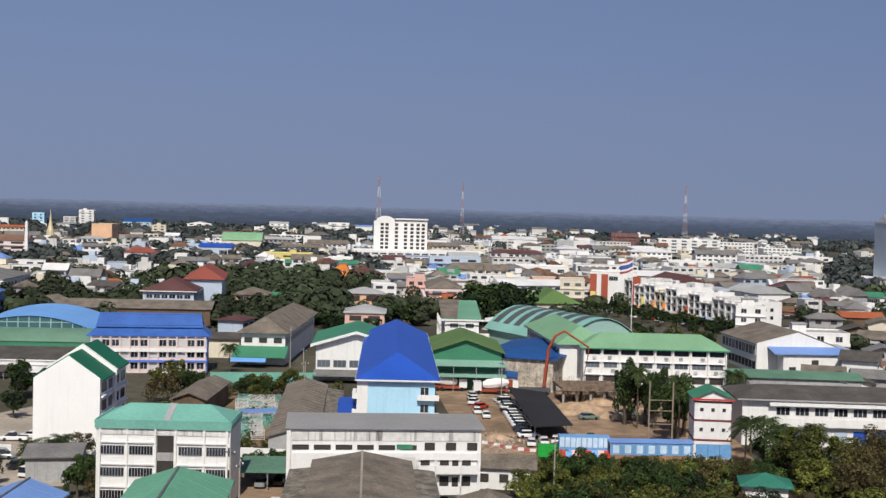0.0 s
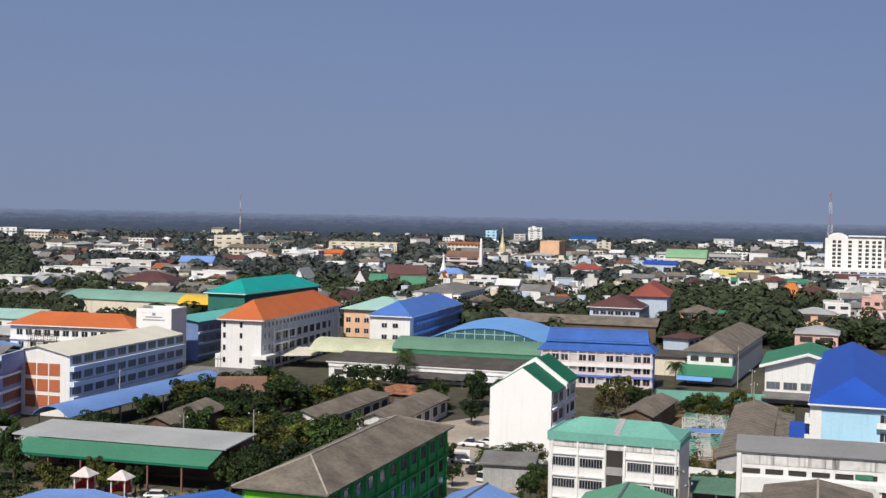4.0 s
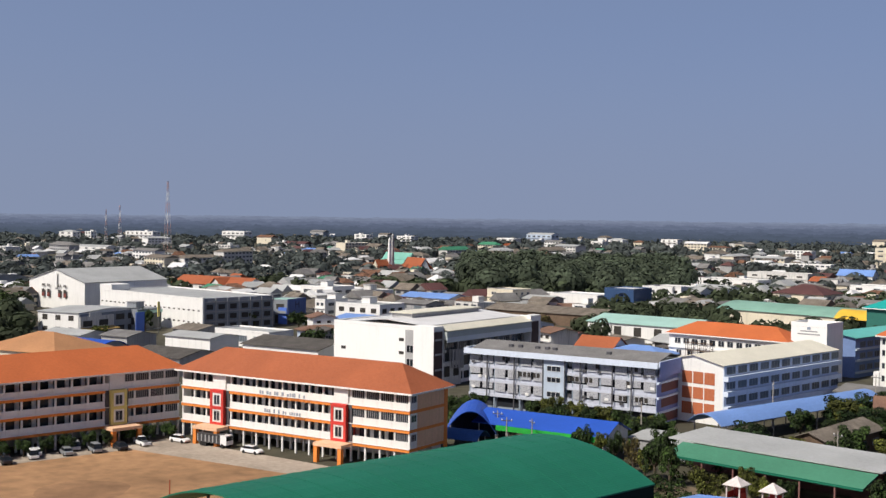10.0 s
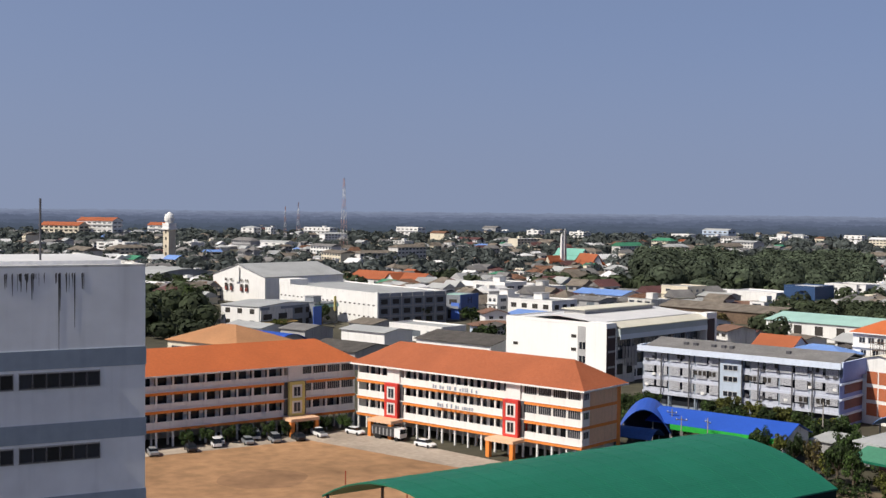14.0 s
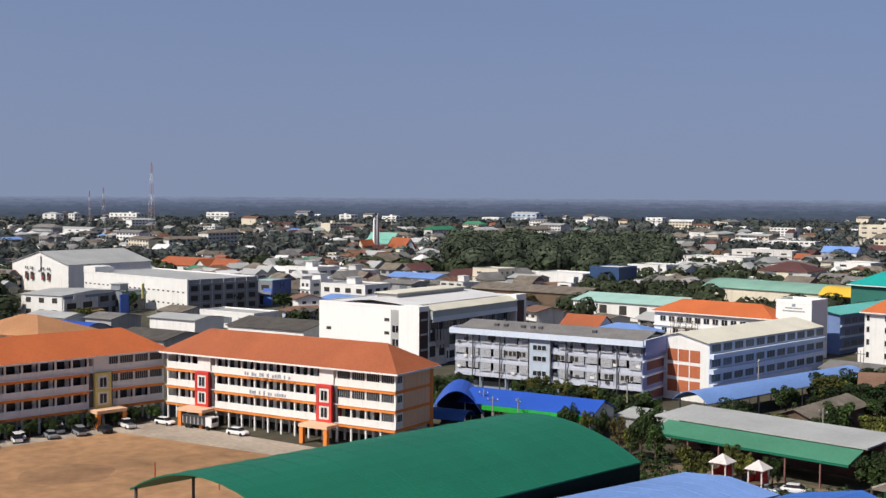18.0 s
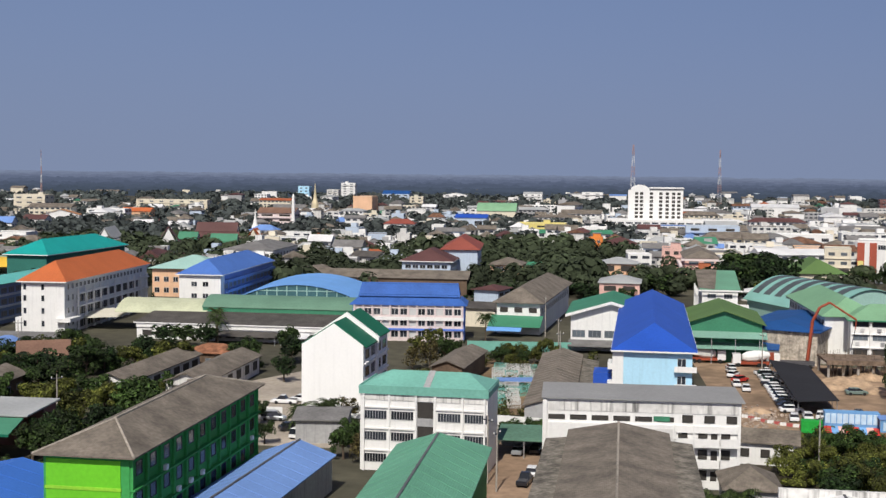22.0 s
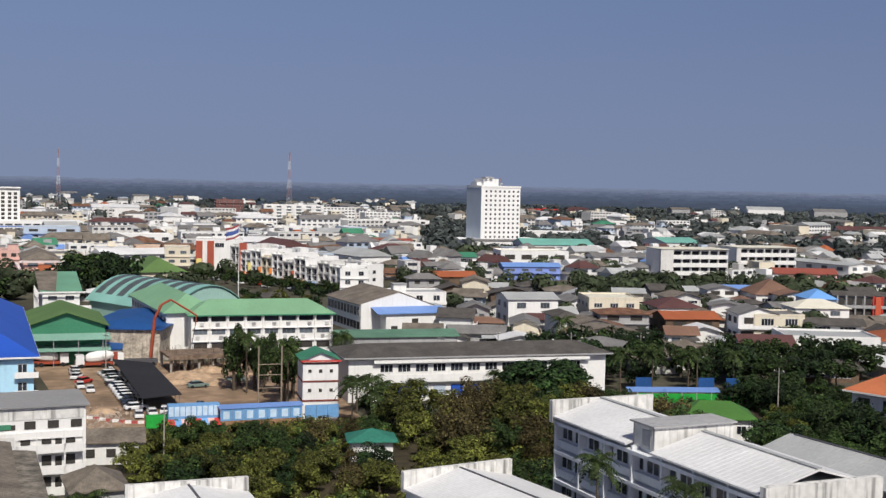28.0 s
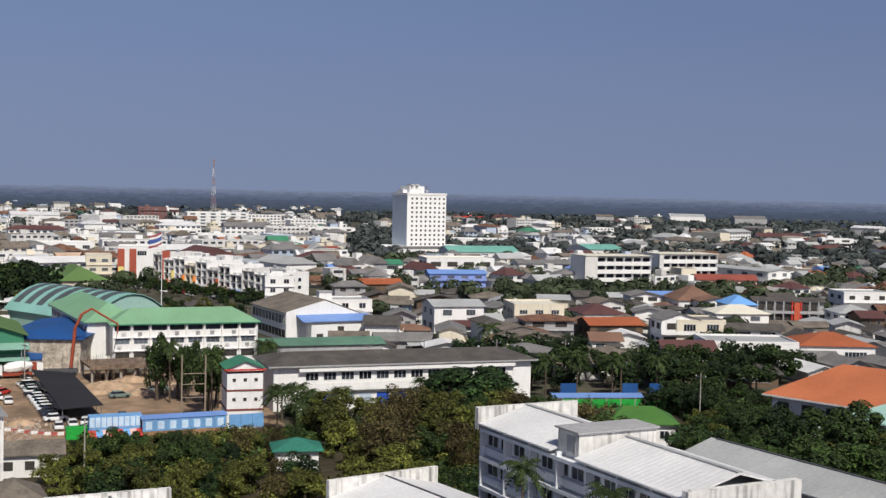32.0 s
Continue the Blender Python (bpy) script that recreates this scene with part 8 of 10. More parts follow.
for x, y, h, f, sort in ((-157.4, 162.8, 7.2, 0.6, "dark"), (-153, 162.6, 6.8, 0.55, "olive"), (-149.4, 163.2, 7, 0.55, "dark"), (-144.2, 161.9, 6.6, 0.6, "dry"), (-140.5, 161, 5.5, 0.6, "olive"), (-137.2, 159.8, 8.4, 0.6, "dark"), (-133.7, 159.3, 7.4, 0.55, "dark"), (-122.6, 153.6, 6.6, 0.7, "olive"), (-121, 155.6, 5.4, 0.8, "olive"), (-119.3, 160.2, 6.4, 0.6, "olive"), (-116.8, 160.4, 5.6, 0.7, "olive"), (-111.5, 160.6, 5.2, 0.7, "dark"), (-98.8, 167.5, 6.6, 0.9, "dark"), (-99.6, 172, 7.2, 0.9, "deep"), (-98.5, 177, 7.4, 0.9, "dark"), (-95.5, 169.5, 6.2, 1.0, "dark")):
    tree(x, y, h, h * f, sort)
for i in range(9):
    tree(-219.2 - 0.2 * i, 78 + 4.2 * i, 3.6, 3.6, "dark")
for x, y in ((40.5, 262), (43, 257), (38.5, 256), (46, 262), (47.5, 251), (48.5, 244), (46, 240), (44, 252)):
    tree(x, y, 10.5 + (x * 7 % 4), 5.8, "olive" if x < 38 else "dark")
for x, y, h, f, sort in ((-60, 271, 6.5, 0.9, "dry"), (-63.5, 268.5, 5, 1.0, "dry"), (-57.5, 276, 7.5, 0.7, "dark"), (-66, 284, 6, 1.0, "olive"), (-91.5, 266.5, 8, 0.8, "deep"), (-85.6, 244.5, 6.5, 0.9, "deep"), (-94, 272, 6, 1.0, "dark"), (-43.5, 287, 4, 1.3, "dark"), (-37, 296, 5, 1.1, "olive"), (-53.7, 181, 6, 0.8, "dark"), (-50.5, 179.5, 5, 0.9, "dry"), (-54.5, 188, 5.5, 0.8, "dark"), (-27, 205, 3.5, 1.4, "dark"), (-31, 203, 3.5, 1.4, "dark")):
    tree(x, y, h, h * f, sort)
for x, y, h in ((54.6, 113.5, 16.3), (57.4, 100.6, 16.4), (-62.8, 199, 4.6), (-63.3, 205, 4.2), (-66.3, 198.4, 3.6), (-68, 203, 3.4)):
    palm(x, y, h, 2.8)
for i in range(13):
    h = 5.0 + (i * 7 % 5) * 0.4
    tree(-195 + 2.9 * i, 186.2 + (i * 5 % 3) * 0.8, h, h * 0.85, "olive" if i % 3 else "dark")
for x, y, h, f, sort in ((-149.5, 235, 7.5, 1.2, "deep"), (-147, 216, 6.5, 1.0, "dark"), (-149, 247, 8, 1.1, "deep"), (-145.3, 171.6, 7.5, 0.8, "dark"), (-320, 311, 9, 1.1, "dry"), (-329, 317, 8, 1.2, "dark"), (-405, 179, 6, 1.3, "olive"), (-424, 205, 9, 0.8, "dark"), (-414, 243, 7.5, 1.1, "olive"), (-566, 249, 11, 0.8, "dark"), (-322, 224, 10, 1.0, "deep"), (-329, 217, 9, 1.0, "dark"), (-395, 254, 8, 1.2, "dark"), (-128, 205, 7, 1.0, "dark"), (-133, 288, 6, 1.1, "deep"), (-127, 287.5, 6, 1.2, "dark"), (-121, 288, 6.5, 1.0, "deep"), (-100, 289, 6.5, 1.0, "dark"), (-64, 294, 7, 0.8, "olive")):
    tree(x, y, h, h * f, sort)
tree(-15, 448, 9, 12, "dark")
tree(96.0, 226.0, 9.4, 19, "dome")
tree(86.0, 225.0, 6.4, 8, "deep")

# ---- the town beyond ----
frng = random.Random(11)
FAR_WALL = [WHITE, WHITE, WHITE, OLDWHITE, OLDWHITE, CREAM, GREYW, PALE]
# dark roofs repeated, partly to put the quarter's shade into the colours
FAR_ROOF = [R_BROWN, R_BROWN, R_BROWN, R_DARK, R_DARK, R_DARK, R_DARK, R_DARK, R_GREY, R_GREY, R_GREY, R_LGREY, R_LGREY, R_CLAY, R_RUST, R_MAROON, R_BROWN, R_GREY, R_WHITE, R_CLAY]


def near_house(x, y, yaw):
    L, D = frng.uniform(9, 18), frng.uniform(8, 13)
    n = frng.choice((1, 1, 1, 2))
    rf = (frng.choice(("hip", "gable_x", "gable_x", "gable_y")), frng.uniform(1.2, 2.2), frng.choice(FAR_ROOF))
    wallm = frng.choice(FAR_WALL + [TIMBER])
    e = plain("house", ("white" if wallm in (WHITE, OLDWHITE) else "painted") + " house with pitched roof in a crowded quarter", (x, y), L, D, yaw, n * 2.9 + 0.3, n, wallm, rf, 1.0, False, 5.0)
    if frng.random() < 0.75:
        a, w, z = frng.uniform(-L * 0.3, L * 0.1), frng.uniform(4, 8), frng.uniform(2.4, 2.9)
        part("lean_to", slab_from([[(a, -D / 2 - frng.uniform(2.6, 4.2), z - 0.5), (a + w, -D / 2 - 3.2, z - 0.5), (a + w, -D / 2, z), (a, -D / 2, z)]], 0.1), frng.choice((R_RUST, R_DARK, R_BROWN, R_LGREY, R_DARK)), e)


def quarter(az0, az1, d0, d1, n, gap):
    for _ in range(n * 14):
        if n <= 0:
            break
        az, dist = radians(frng.uniform(az0, az1)), frng.uniform(d0, d1)
        x, y = -math.sin(az) * dist, math.cos(az) * dist
        if free(x, y, gap):
            near_house(x, y, frng.choice((-14, 76)) + frng.gauss(0, 6))
            n -= 1


for x, y in ((70, 495), (80, 470), (92, 455), (104, 450), (76, 520), (88, 487), (98, 475)):
    keep((x, y), 14)
for x, y, r in ((66, 530, 14), (58, 545, 12), (200, 492, 15), (206, 506, 15), (222, 512, 14), (255, 512, 12), (354, 490, 14), (365, 487, 14), (325, 465, 16), (345, 472, 14), (262, 345, 14), (272, 342, 12), (268, 478, 14), (285, 482, 14), (303, 487, 14), (255, 488, 12), (320, 492, 12), (-510, 212, 30), (-480, 190, 20), (-530, 222, 22), (-395, 205, 14)):
    keep((x, y), r)
quarter(-43, -17, 300, 500, 112, 2.4)
quarter(-16, 0, 420, 560, 10, 4)
quarter(2, 22, 405, 700, 22, 8)
quarter(22, 58, 400, 620, 36, 6)
# bushes added as dark fill for the shaded gaps between houses
shrubs(120, 360, 262, 480, 900, 14, LEAF[3], "undergrowth", "dark bushes added to fill the shaded gaps between the crowded houses")
shrubs(-300, -60, 380, 520, 300, 15, LEAF[3], "undergrowth", "dark bushes between low houses")


def green(x, y):
    """How wooded the town is at a place: above 0 mostly trees, below mostly houses."""
    az, d = math.degrees(math.atan2(-x, y)), math.hypot(x, y)
    v = 0.9 * noise.noise((x / 130, y / 130, 2.0)) + 0.4 * noise.noise((x / 45, y / 45, 7.0))
    if az > 24:
        v += 0.0
    elif az > 3:
        v += 0.22 if d < 900 else 0.02
    elif az > -17:
        v -= 0.36
    elif d > 640:
        v += 0.10
    else:
        v -= 0.3
    if d > 1250:
        v += 0.45 * min(1.0, (d - 1250) / 900)
    return v


def town(n, seed):
    """Thousands of small far houses: walls, roofs and dark window strips, in one object."""
    r = random.Random(seed)
    walls, roofs = [WHITE, OLDWHITE, CREAM, GREYW, PALE, OLDWHITE], [R_LGREY, R_GREY, R_BROWN, R_ORANGE2, R_RUST, R_BLUE2, R_GREEN, R_MAROON, R_WHITE]
    mats = walls + roofs + [GLASS]
    vs, fs, mi = [], [], []

    def add(pts, polys, m):
        k = len(vs)
        vs.extend(pts)
        for p in polys:
            fs.append(tuple(k + i for i in p))
            mi.append(m)

    for _ in range(n):
        az = r.uniform(-46, 84)
        dist = 1 / (1 / 2350 + (1 / 540 - 1 / 2350) * r.random() ** 1.0)
        x, y = -math.sin(radians(az)) * dist, math.cos(radians(az)) * dist
        city = -34 < az < 24
        if green(x, y) > 0.06 + 0.12 * r.random():
            continue
        if 39 < az < 50 and 640 < dist < 1000 or dist < 1100 and not free(x, y, 5):
            continue
        big = r.random() < (0.16 if city else 0.08) and (dist > 950 or -16 < az < 2)
        L, D = (r.uniform(16, 40), r.uniform(10, 18)) if big else (r.uniform(7, 15), r.uniform(7, 12))
        st = r.choice((2, 3, 3, 4)) if big else r.choice((1, 2, 2, 3) if city else (1, 1, 2))
        z = st * 3.1
        w = r.choice((0, 0, 0, 0, 1, 2, 3, 4, 5) if city else (0, 0, 1, 2, 3, 2, 5))
        flat = r.random() < (0.55 if city else 0.15)
        ro = len(walls) + (r.choice((0, 0, 1, 8)) if flat else r.choice((0, 0, 1, 1, 1, 2, 2, 2, 2, 4, 7, 1, 0, 2, 8, 8, 3 + r.randrange(5))))
        c, s = math.cos(radians(8 + (90 if r.random() < 0.4 else 0) + r.gauss(0, 7))), 0
        s = math.sqrt(max(0, 1 - c * c))

        def at(px, py, pz):
            return (x + px * c - py * s, y + px * s + py * c, pz)

        a, b = L / 2, D / 2
        add([at(-a, -b, 0), at(a, -b, 0), at(a, b, 0), at(-a, b, 0), at(-a, -b, z), at(a, -b, z), at(a, b, z), at(-a, b, z)], ((0, 1, 5, 4), (1, 2, 6, 5), (2, 3, 7, 6), (3, 0, 4, 7)), w)
        if flat:
            add([at(-a, -b, z - 0.3), at(a, -b, z - 0.3), at(a, b, z - 0.3), at(-a, b, z - 0.3)], ((0, 1, 2, 3),), ro)
            if r.random() < 0.4:
                q = r.uniform(-a * 0.6, a * 0.6)
                add([at(q - 2, -1.5, z), at(q + 2, -1.5, z), at(q + 2, 2, z), at(q - 2, 2, z), at(q - 2, -1.5, z + 2.5), at(q + 2, -1.5, z + 2.5), at(q + 2, 2, z + 2.5), at(q - 2, 2, z + 2.5)], ((0, 1, 5, 4), (1, 2, 6, 5), (2, 3, 7, 6), (3, 0, 4, 7), (4, 5, 6, 7)), w)
        else:
            a2, b2, h = a + 0.7, b + 0.7, r.uniform(1.6, 3.4)
            g = r.choice((0, 0, b2 * 0.8))
            add([at(-a2, -b2, z - 0.1), at(a2, -b2, z - 0.1), at(a2, b2, z - 0.1), at(-a2, b2, z - 0.1), at(-a2 + g, 0, z + h), at(a2 - g, 0, z + h)], ((0, 1, 5, 4), (2, 3, 4, 5), (1, 2, 5), (3, 0, 4)), ro)
        if dist < 1700:
            for k in range(st):
                m = max(1, int(L / 4))
                for i in range(m):
                    q = -a + L * (i + 0.5) / m
                    hw = L / m * 0.3
                    add([at(q - hw, -b - 0.08, k * 3.1 + 1.0), at(q + hw, -b - 0.08, k * 3.1 + 1.0), at(q + hw, -b - 0.08, k * 3.1 + 2.3), at(q - hw, -b - 0.08, k * 3.1 + 2.3)], ((0, 1, 2, 3),), len(mats) - 1)
    me = bpy.data.meshes.new("town")
    me.from_pydata(vs, [], fs)
    for m in mats:
        me.materials.append(m)
    me.polygons.foreach_set("material_index", mi)
    tagged(new("distant_town", me), "crowded white and grey houses of the distant town", "town", kind="stuff")


town(6200, 21)

# woods between the far houses, haze put into the farther leaf colours
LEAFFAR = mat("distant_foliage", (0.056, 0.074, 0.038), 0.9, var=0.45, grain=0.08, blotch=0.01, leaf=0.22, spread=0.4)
LEAFFAR2 = mat("distant_hazed_foliage", (0.088, 0.104, 0.098), 0.9, var=0.3, grain=0.05, blotch=0.006, leaf=0.3, spread=0.4)
LEAFFAR3 = mat("distant_hazed_green_foliage", (0.075, 0.098, 0.062), 0.9, var=0.45, grain=0.08, blotch=0.02, leaf=0.2, spread=0.4)


def far_woods():
    r = np.random.default_rng(4)
    vs, fs, mi = [], [], []
    spots = []
    for i in range(15500):
        az = r.uniform(-46, 84)
        dist = 1 / (1 / 1980 + (1 / 440 - 1 / 1980) * r.random() ** 1.35)
        x, y = -math.sin(radians(az)) * dist, math.cos(radians(az)) * dist
        g = green(x, y)
        if g < (-0.02 if r.random() < 0.75 else -0.5) or 44 < az < 69.2 and dist < 640 or r.random() < 0.2:
            continue
        spots.append((az, dist, 0.85 if dist < 580 else 1.0))
    for i in range(230):
        spots.append((r.uniform(39.5, 49.5), r.uniform(650, 980), 1.75))
    for a0, a1, d0, d1, k, f in ((5, 7.5, 450, 560, 10, 1.2), (9, 14, 430, 520, 16, 1.0), (15, 22, 400, 560, 34, 1.1), (-3.5, 1, 480, 560, 8, 1.1), (69.4, 78, 410, 560, 80, 1.1), (60, 66, 580, 640, 14, 0.8), (-42, -18, 290, 620, 90, 0.75), (24, 40, 470, 640, 60, 1.0)):
        for i in range(k):
            spots.append((r.uniform(a0, a1), r.uniform(d0, d1), f))
    for az, dist, f in spots:
        x, y = -math.sin(radians(az)) * dist, math.cos(radians(az)) * dist
        if dist < 1100 and not free(x, y, 2):
            continue
        w, h = f * r.uniform(5, 10) * (1 + dist / 4000 + max(0, dist - 1100) / 1400), f * (r.uniform(5, 11) if dist < 1000 else r.uniform(6, 9.5))
        k0 = 150 if dist < 620 else 520 if f == 1.75 else 56 if dist < 1000 else 24 if dist < 1800 else 14
        d = r.normal(size=(k0, 3))
        d /= np.linalg.norm(d, axis=1)[:, None]
        p = np.array((x, y, h * 0.55)) + d * (w * 0.55, w * 0.55, h * 0.42) * r.uniform(0.75, 1.15, (k0, 1))
        t = np.cross(d, r.normal(size=(k0, 3)))
        t /= np.linalg.norm(t, axis=1)[:, None]
        b = np.cross(d, t)
        s = w * r.uniform(0.10, 0.24, (k0, 1)) * (0.74 if k0 == 150 else 0.40 if k0 == 520 else 1.15 if k0 == 56 else 1.35 if k0 == 24 else 1.5)
        q = np.stack([p + t * s, p + b * s * 0.7, p - t * s, p - b * s * 0.7], 1).reshape(-1, 3)
        k = len(vs)
        vs.extend(map(tuple, q))
        # past 720 m, and in the big wood, a paler leaf colour stands for haze
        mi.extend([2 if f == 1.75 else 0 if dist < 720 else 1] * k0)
        fs.extend((k + 4 * j, k + 4 * j + 1, k + 4 * j + 2, k + 4 * j + 3) for j in range(k0))
    me = bpy.data.meshes.new("woods")
    me.from_pydata(vs, [], fs)
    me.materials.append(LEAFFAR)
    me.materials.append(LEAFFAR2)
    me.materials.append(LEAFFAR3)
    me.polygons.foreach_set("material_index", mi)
    tagged(new("woods", me), "distant green trees between the houses, paler far off with painted haze", "woods", kind="stuff")


far_woods()

# hazy wooded rims of the plain, one behind the other, haze painted as glow


def rim(dist, top, wob, col, seed):
    bm = bmesh.new()
    vs = []
    n = 2600
    for i in range(n + 1):
        az = radians(-60 + 150 * i / n)
        h = top + wob * 0.35 * noise.noise((i * 0.02, seed * 3.7, 0)) + wob * 0.5 * noise.noise((i * 0.13, seed * 3.7, 5)) + wob * 0.35 * noise.noise((i * 0.55, seed * 3.7, 9))
        x, y = -math.sin(az) * dist, math.cos(az) * dist
        vs.append((bm.verts.new((x, y, -2)), bm.verts.new((x, y, h)), bm.verts.new((x * 1.02, y * 1.02, h))))
    for a, b in zip(vs, vs[1:]):
        bm.faces.new((a[0], b[0], b[1], a[1]))
        bm.faces.new((a[1], b[1], b[2], a[2]))
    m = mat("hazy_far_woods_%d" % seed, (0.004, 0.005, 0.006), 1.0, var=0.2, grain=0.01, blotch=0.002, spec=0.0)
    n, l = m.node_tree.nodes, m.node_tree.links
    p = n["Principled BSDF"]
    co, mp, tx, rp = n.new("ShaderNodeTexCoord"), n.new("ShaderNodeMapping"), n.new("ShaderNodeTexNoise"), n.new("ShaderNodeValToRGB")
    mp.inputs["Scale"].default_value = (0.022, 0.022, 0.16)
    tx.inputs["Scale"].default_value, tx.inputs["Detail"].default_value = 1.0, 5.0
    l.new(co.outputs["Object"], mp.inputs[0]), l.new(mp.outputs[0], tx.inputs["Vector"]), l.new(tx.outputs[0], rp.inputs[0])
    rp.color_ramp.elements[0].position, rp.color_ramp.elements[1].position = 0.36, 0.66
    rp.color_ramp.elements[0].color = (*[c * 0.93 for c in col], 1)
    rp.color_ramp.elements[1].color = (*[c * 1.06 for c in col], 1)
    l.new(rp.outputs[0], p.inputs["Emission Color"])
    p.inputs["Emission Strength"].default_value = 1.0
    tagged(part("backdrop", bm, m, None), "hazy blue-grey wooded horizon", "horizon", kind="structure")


# each farther rim glows paler and bluer to paint in the haze
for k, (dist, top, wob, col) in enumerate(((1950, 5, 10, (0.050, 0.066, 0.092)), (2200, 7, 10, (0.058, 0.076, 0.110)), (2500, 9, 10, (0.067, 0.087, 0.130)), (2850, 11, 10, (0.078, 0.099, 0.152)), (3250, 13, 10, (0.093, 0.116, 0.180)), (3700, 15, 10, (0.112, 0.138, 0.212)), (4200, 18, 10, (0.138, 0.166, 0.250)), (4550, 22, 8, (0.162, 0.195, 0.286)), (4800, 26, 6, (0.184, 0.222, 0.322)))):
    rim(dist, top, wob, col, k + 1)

for i in range(15):
    f = 0.12 + i * 0.066
    x, y = 72 + 38 * f - 0.92 * 4.2, 556 - 91 * f - 0.385 * 4.2
    tree(x, y, 4.2 + (i * 7 % 4) * 0.6, 5.0, "dark" if i % 4 else "deep")
for i in range(10):
    f = 0.1 + i * 0.11
    tree(72 + 38 * f - 0.92 * 17, 556 - 91 * f - 0.385 * 17, 4.6 + (i * 5 % 3) * 0.7, 5.6, "dark")
grove(66, 100, 408, 452, 14, ("dark", "deep", "olive"), (3.5, 6), 5)


def wooded_lots():
    """The trees standing far off between the houses, trunks and crowns, in one object."""
    mats = [BARK] + LEAF
    vs, fs, mi = [], [], []
    for me, m in LOT:
        k = len(vs)
        vs.extend(tuple(m @ v.co) for v in me.vertices)
        fs.extend(tuple(k + i for i in p.vertices) for p in me.polygons)
        mi.extend([mats.index(me.materials[0])] * len(me.polygons))
    me = bpy.data.meshes.new("wooded_lots")
    me.from_pydata(vs, [], fs)
    for m in mats:
        me.materials.append(m)
    me.polygons.foreach_set("material_index", mi)
    tagged(new("tree_belts", me), "dark green and olive trees in belts between far houses", "trees", kind="stuff")


wooded_lots()

# ---- vehicles ----
CAR_PAINT = {"white": mat("white_car_paint", (0.72, 0.72, 0.72), 0.25, var=0.03, spec=0.5), "silver": mat("silver_car_paint", (0.34, 0.36, 0.38), 0.3, metal=0.4, var=0.03), "black": mat("black_car_paint", (0.02, 0.02, 0.025), 0.2, var=0.03, spec=0.5), "red": mat("red_car_paint", (0.45, 0.04, 0.03), 0.3, var=0.03), "green": mat("grey_green_car_paint", (0.14, 0.19, 0.17), 0.3, var=0.03)}
CARGLASS = mat("car_glass", (0.015, 0.018, 0.02), 0.08, spec=0.6)


def shell_mesh(key, rings, material):
    if key not in SHARED:
        bm = hull(bmesh.new(), rings)
        bmesh.ops.recalc_face_normals(bm, faces=bm.faces)
        me = bpy.data.meshes.new(key)
        bm.to_mesh(me)
        bm.free()
        me.materials.append(material)
        SHARED[key] = me
    return SHARED[key]


def wheel_mesh():
    if "wheel" not in SHARED:
        bm = bmesh.new()
        rod(bm, (0, -0.11, 0), (0, 0.11, 0), 0.33, 12)
        me = bpy.data.meshes.new("wheel")
        bm.to_mesh(me)
        bm.free()
        me.materials.append(RUBBER)
        SHARED["wheel"] = me
    return SHARED["wheel"]


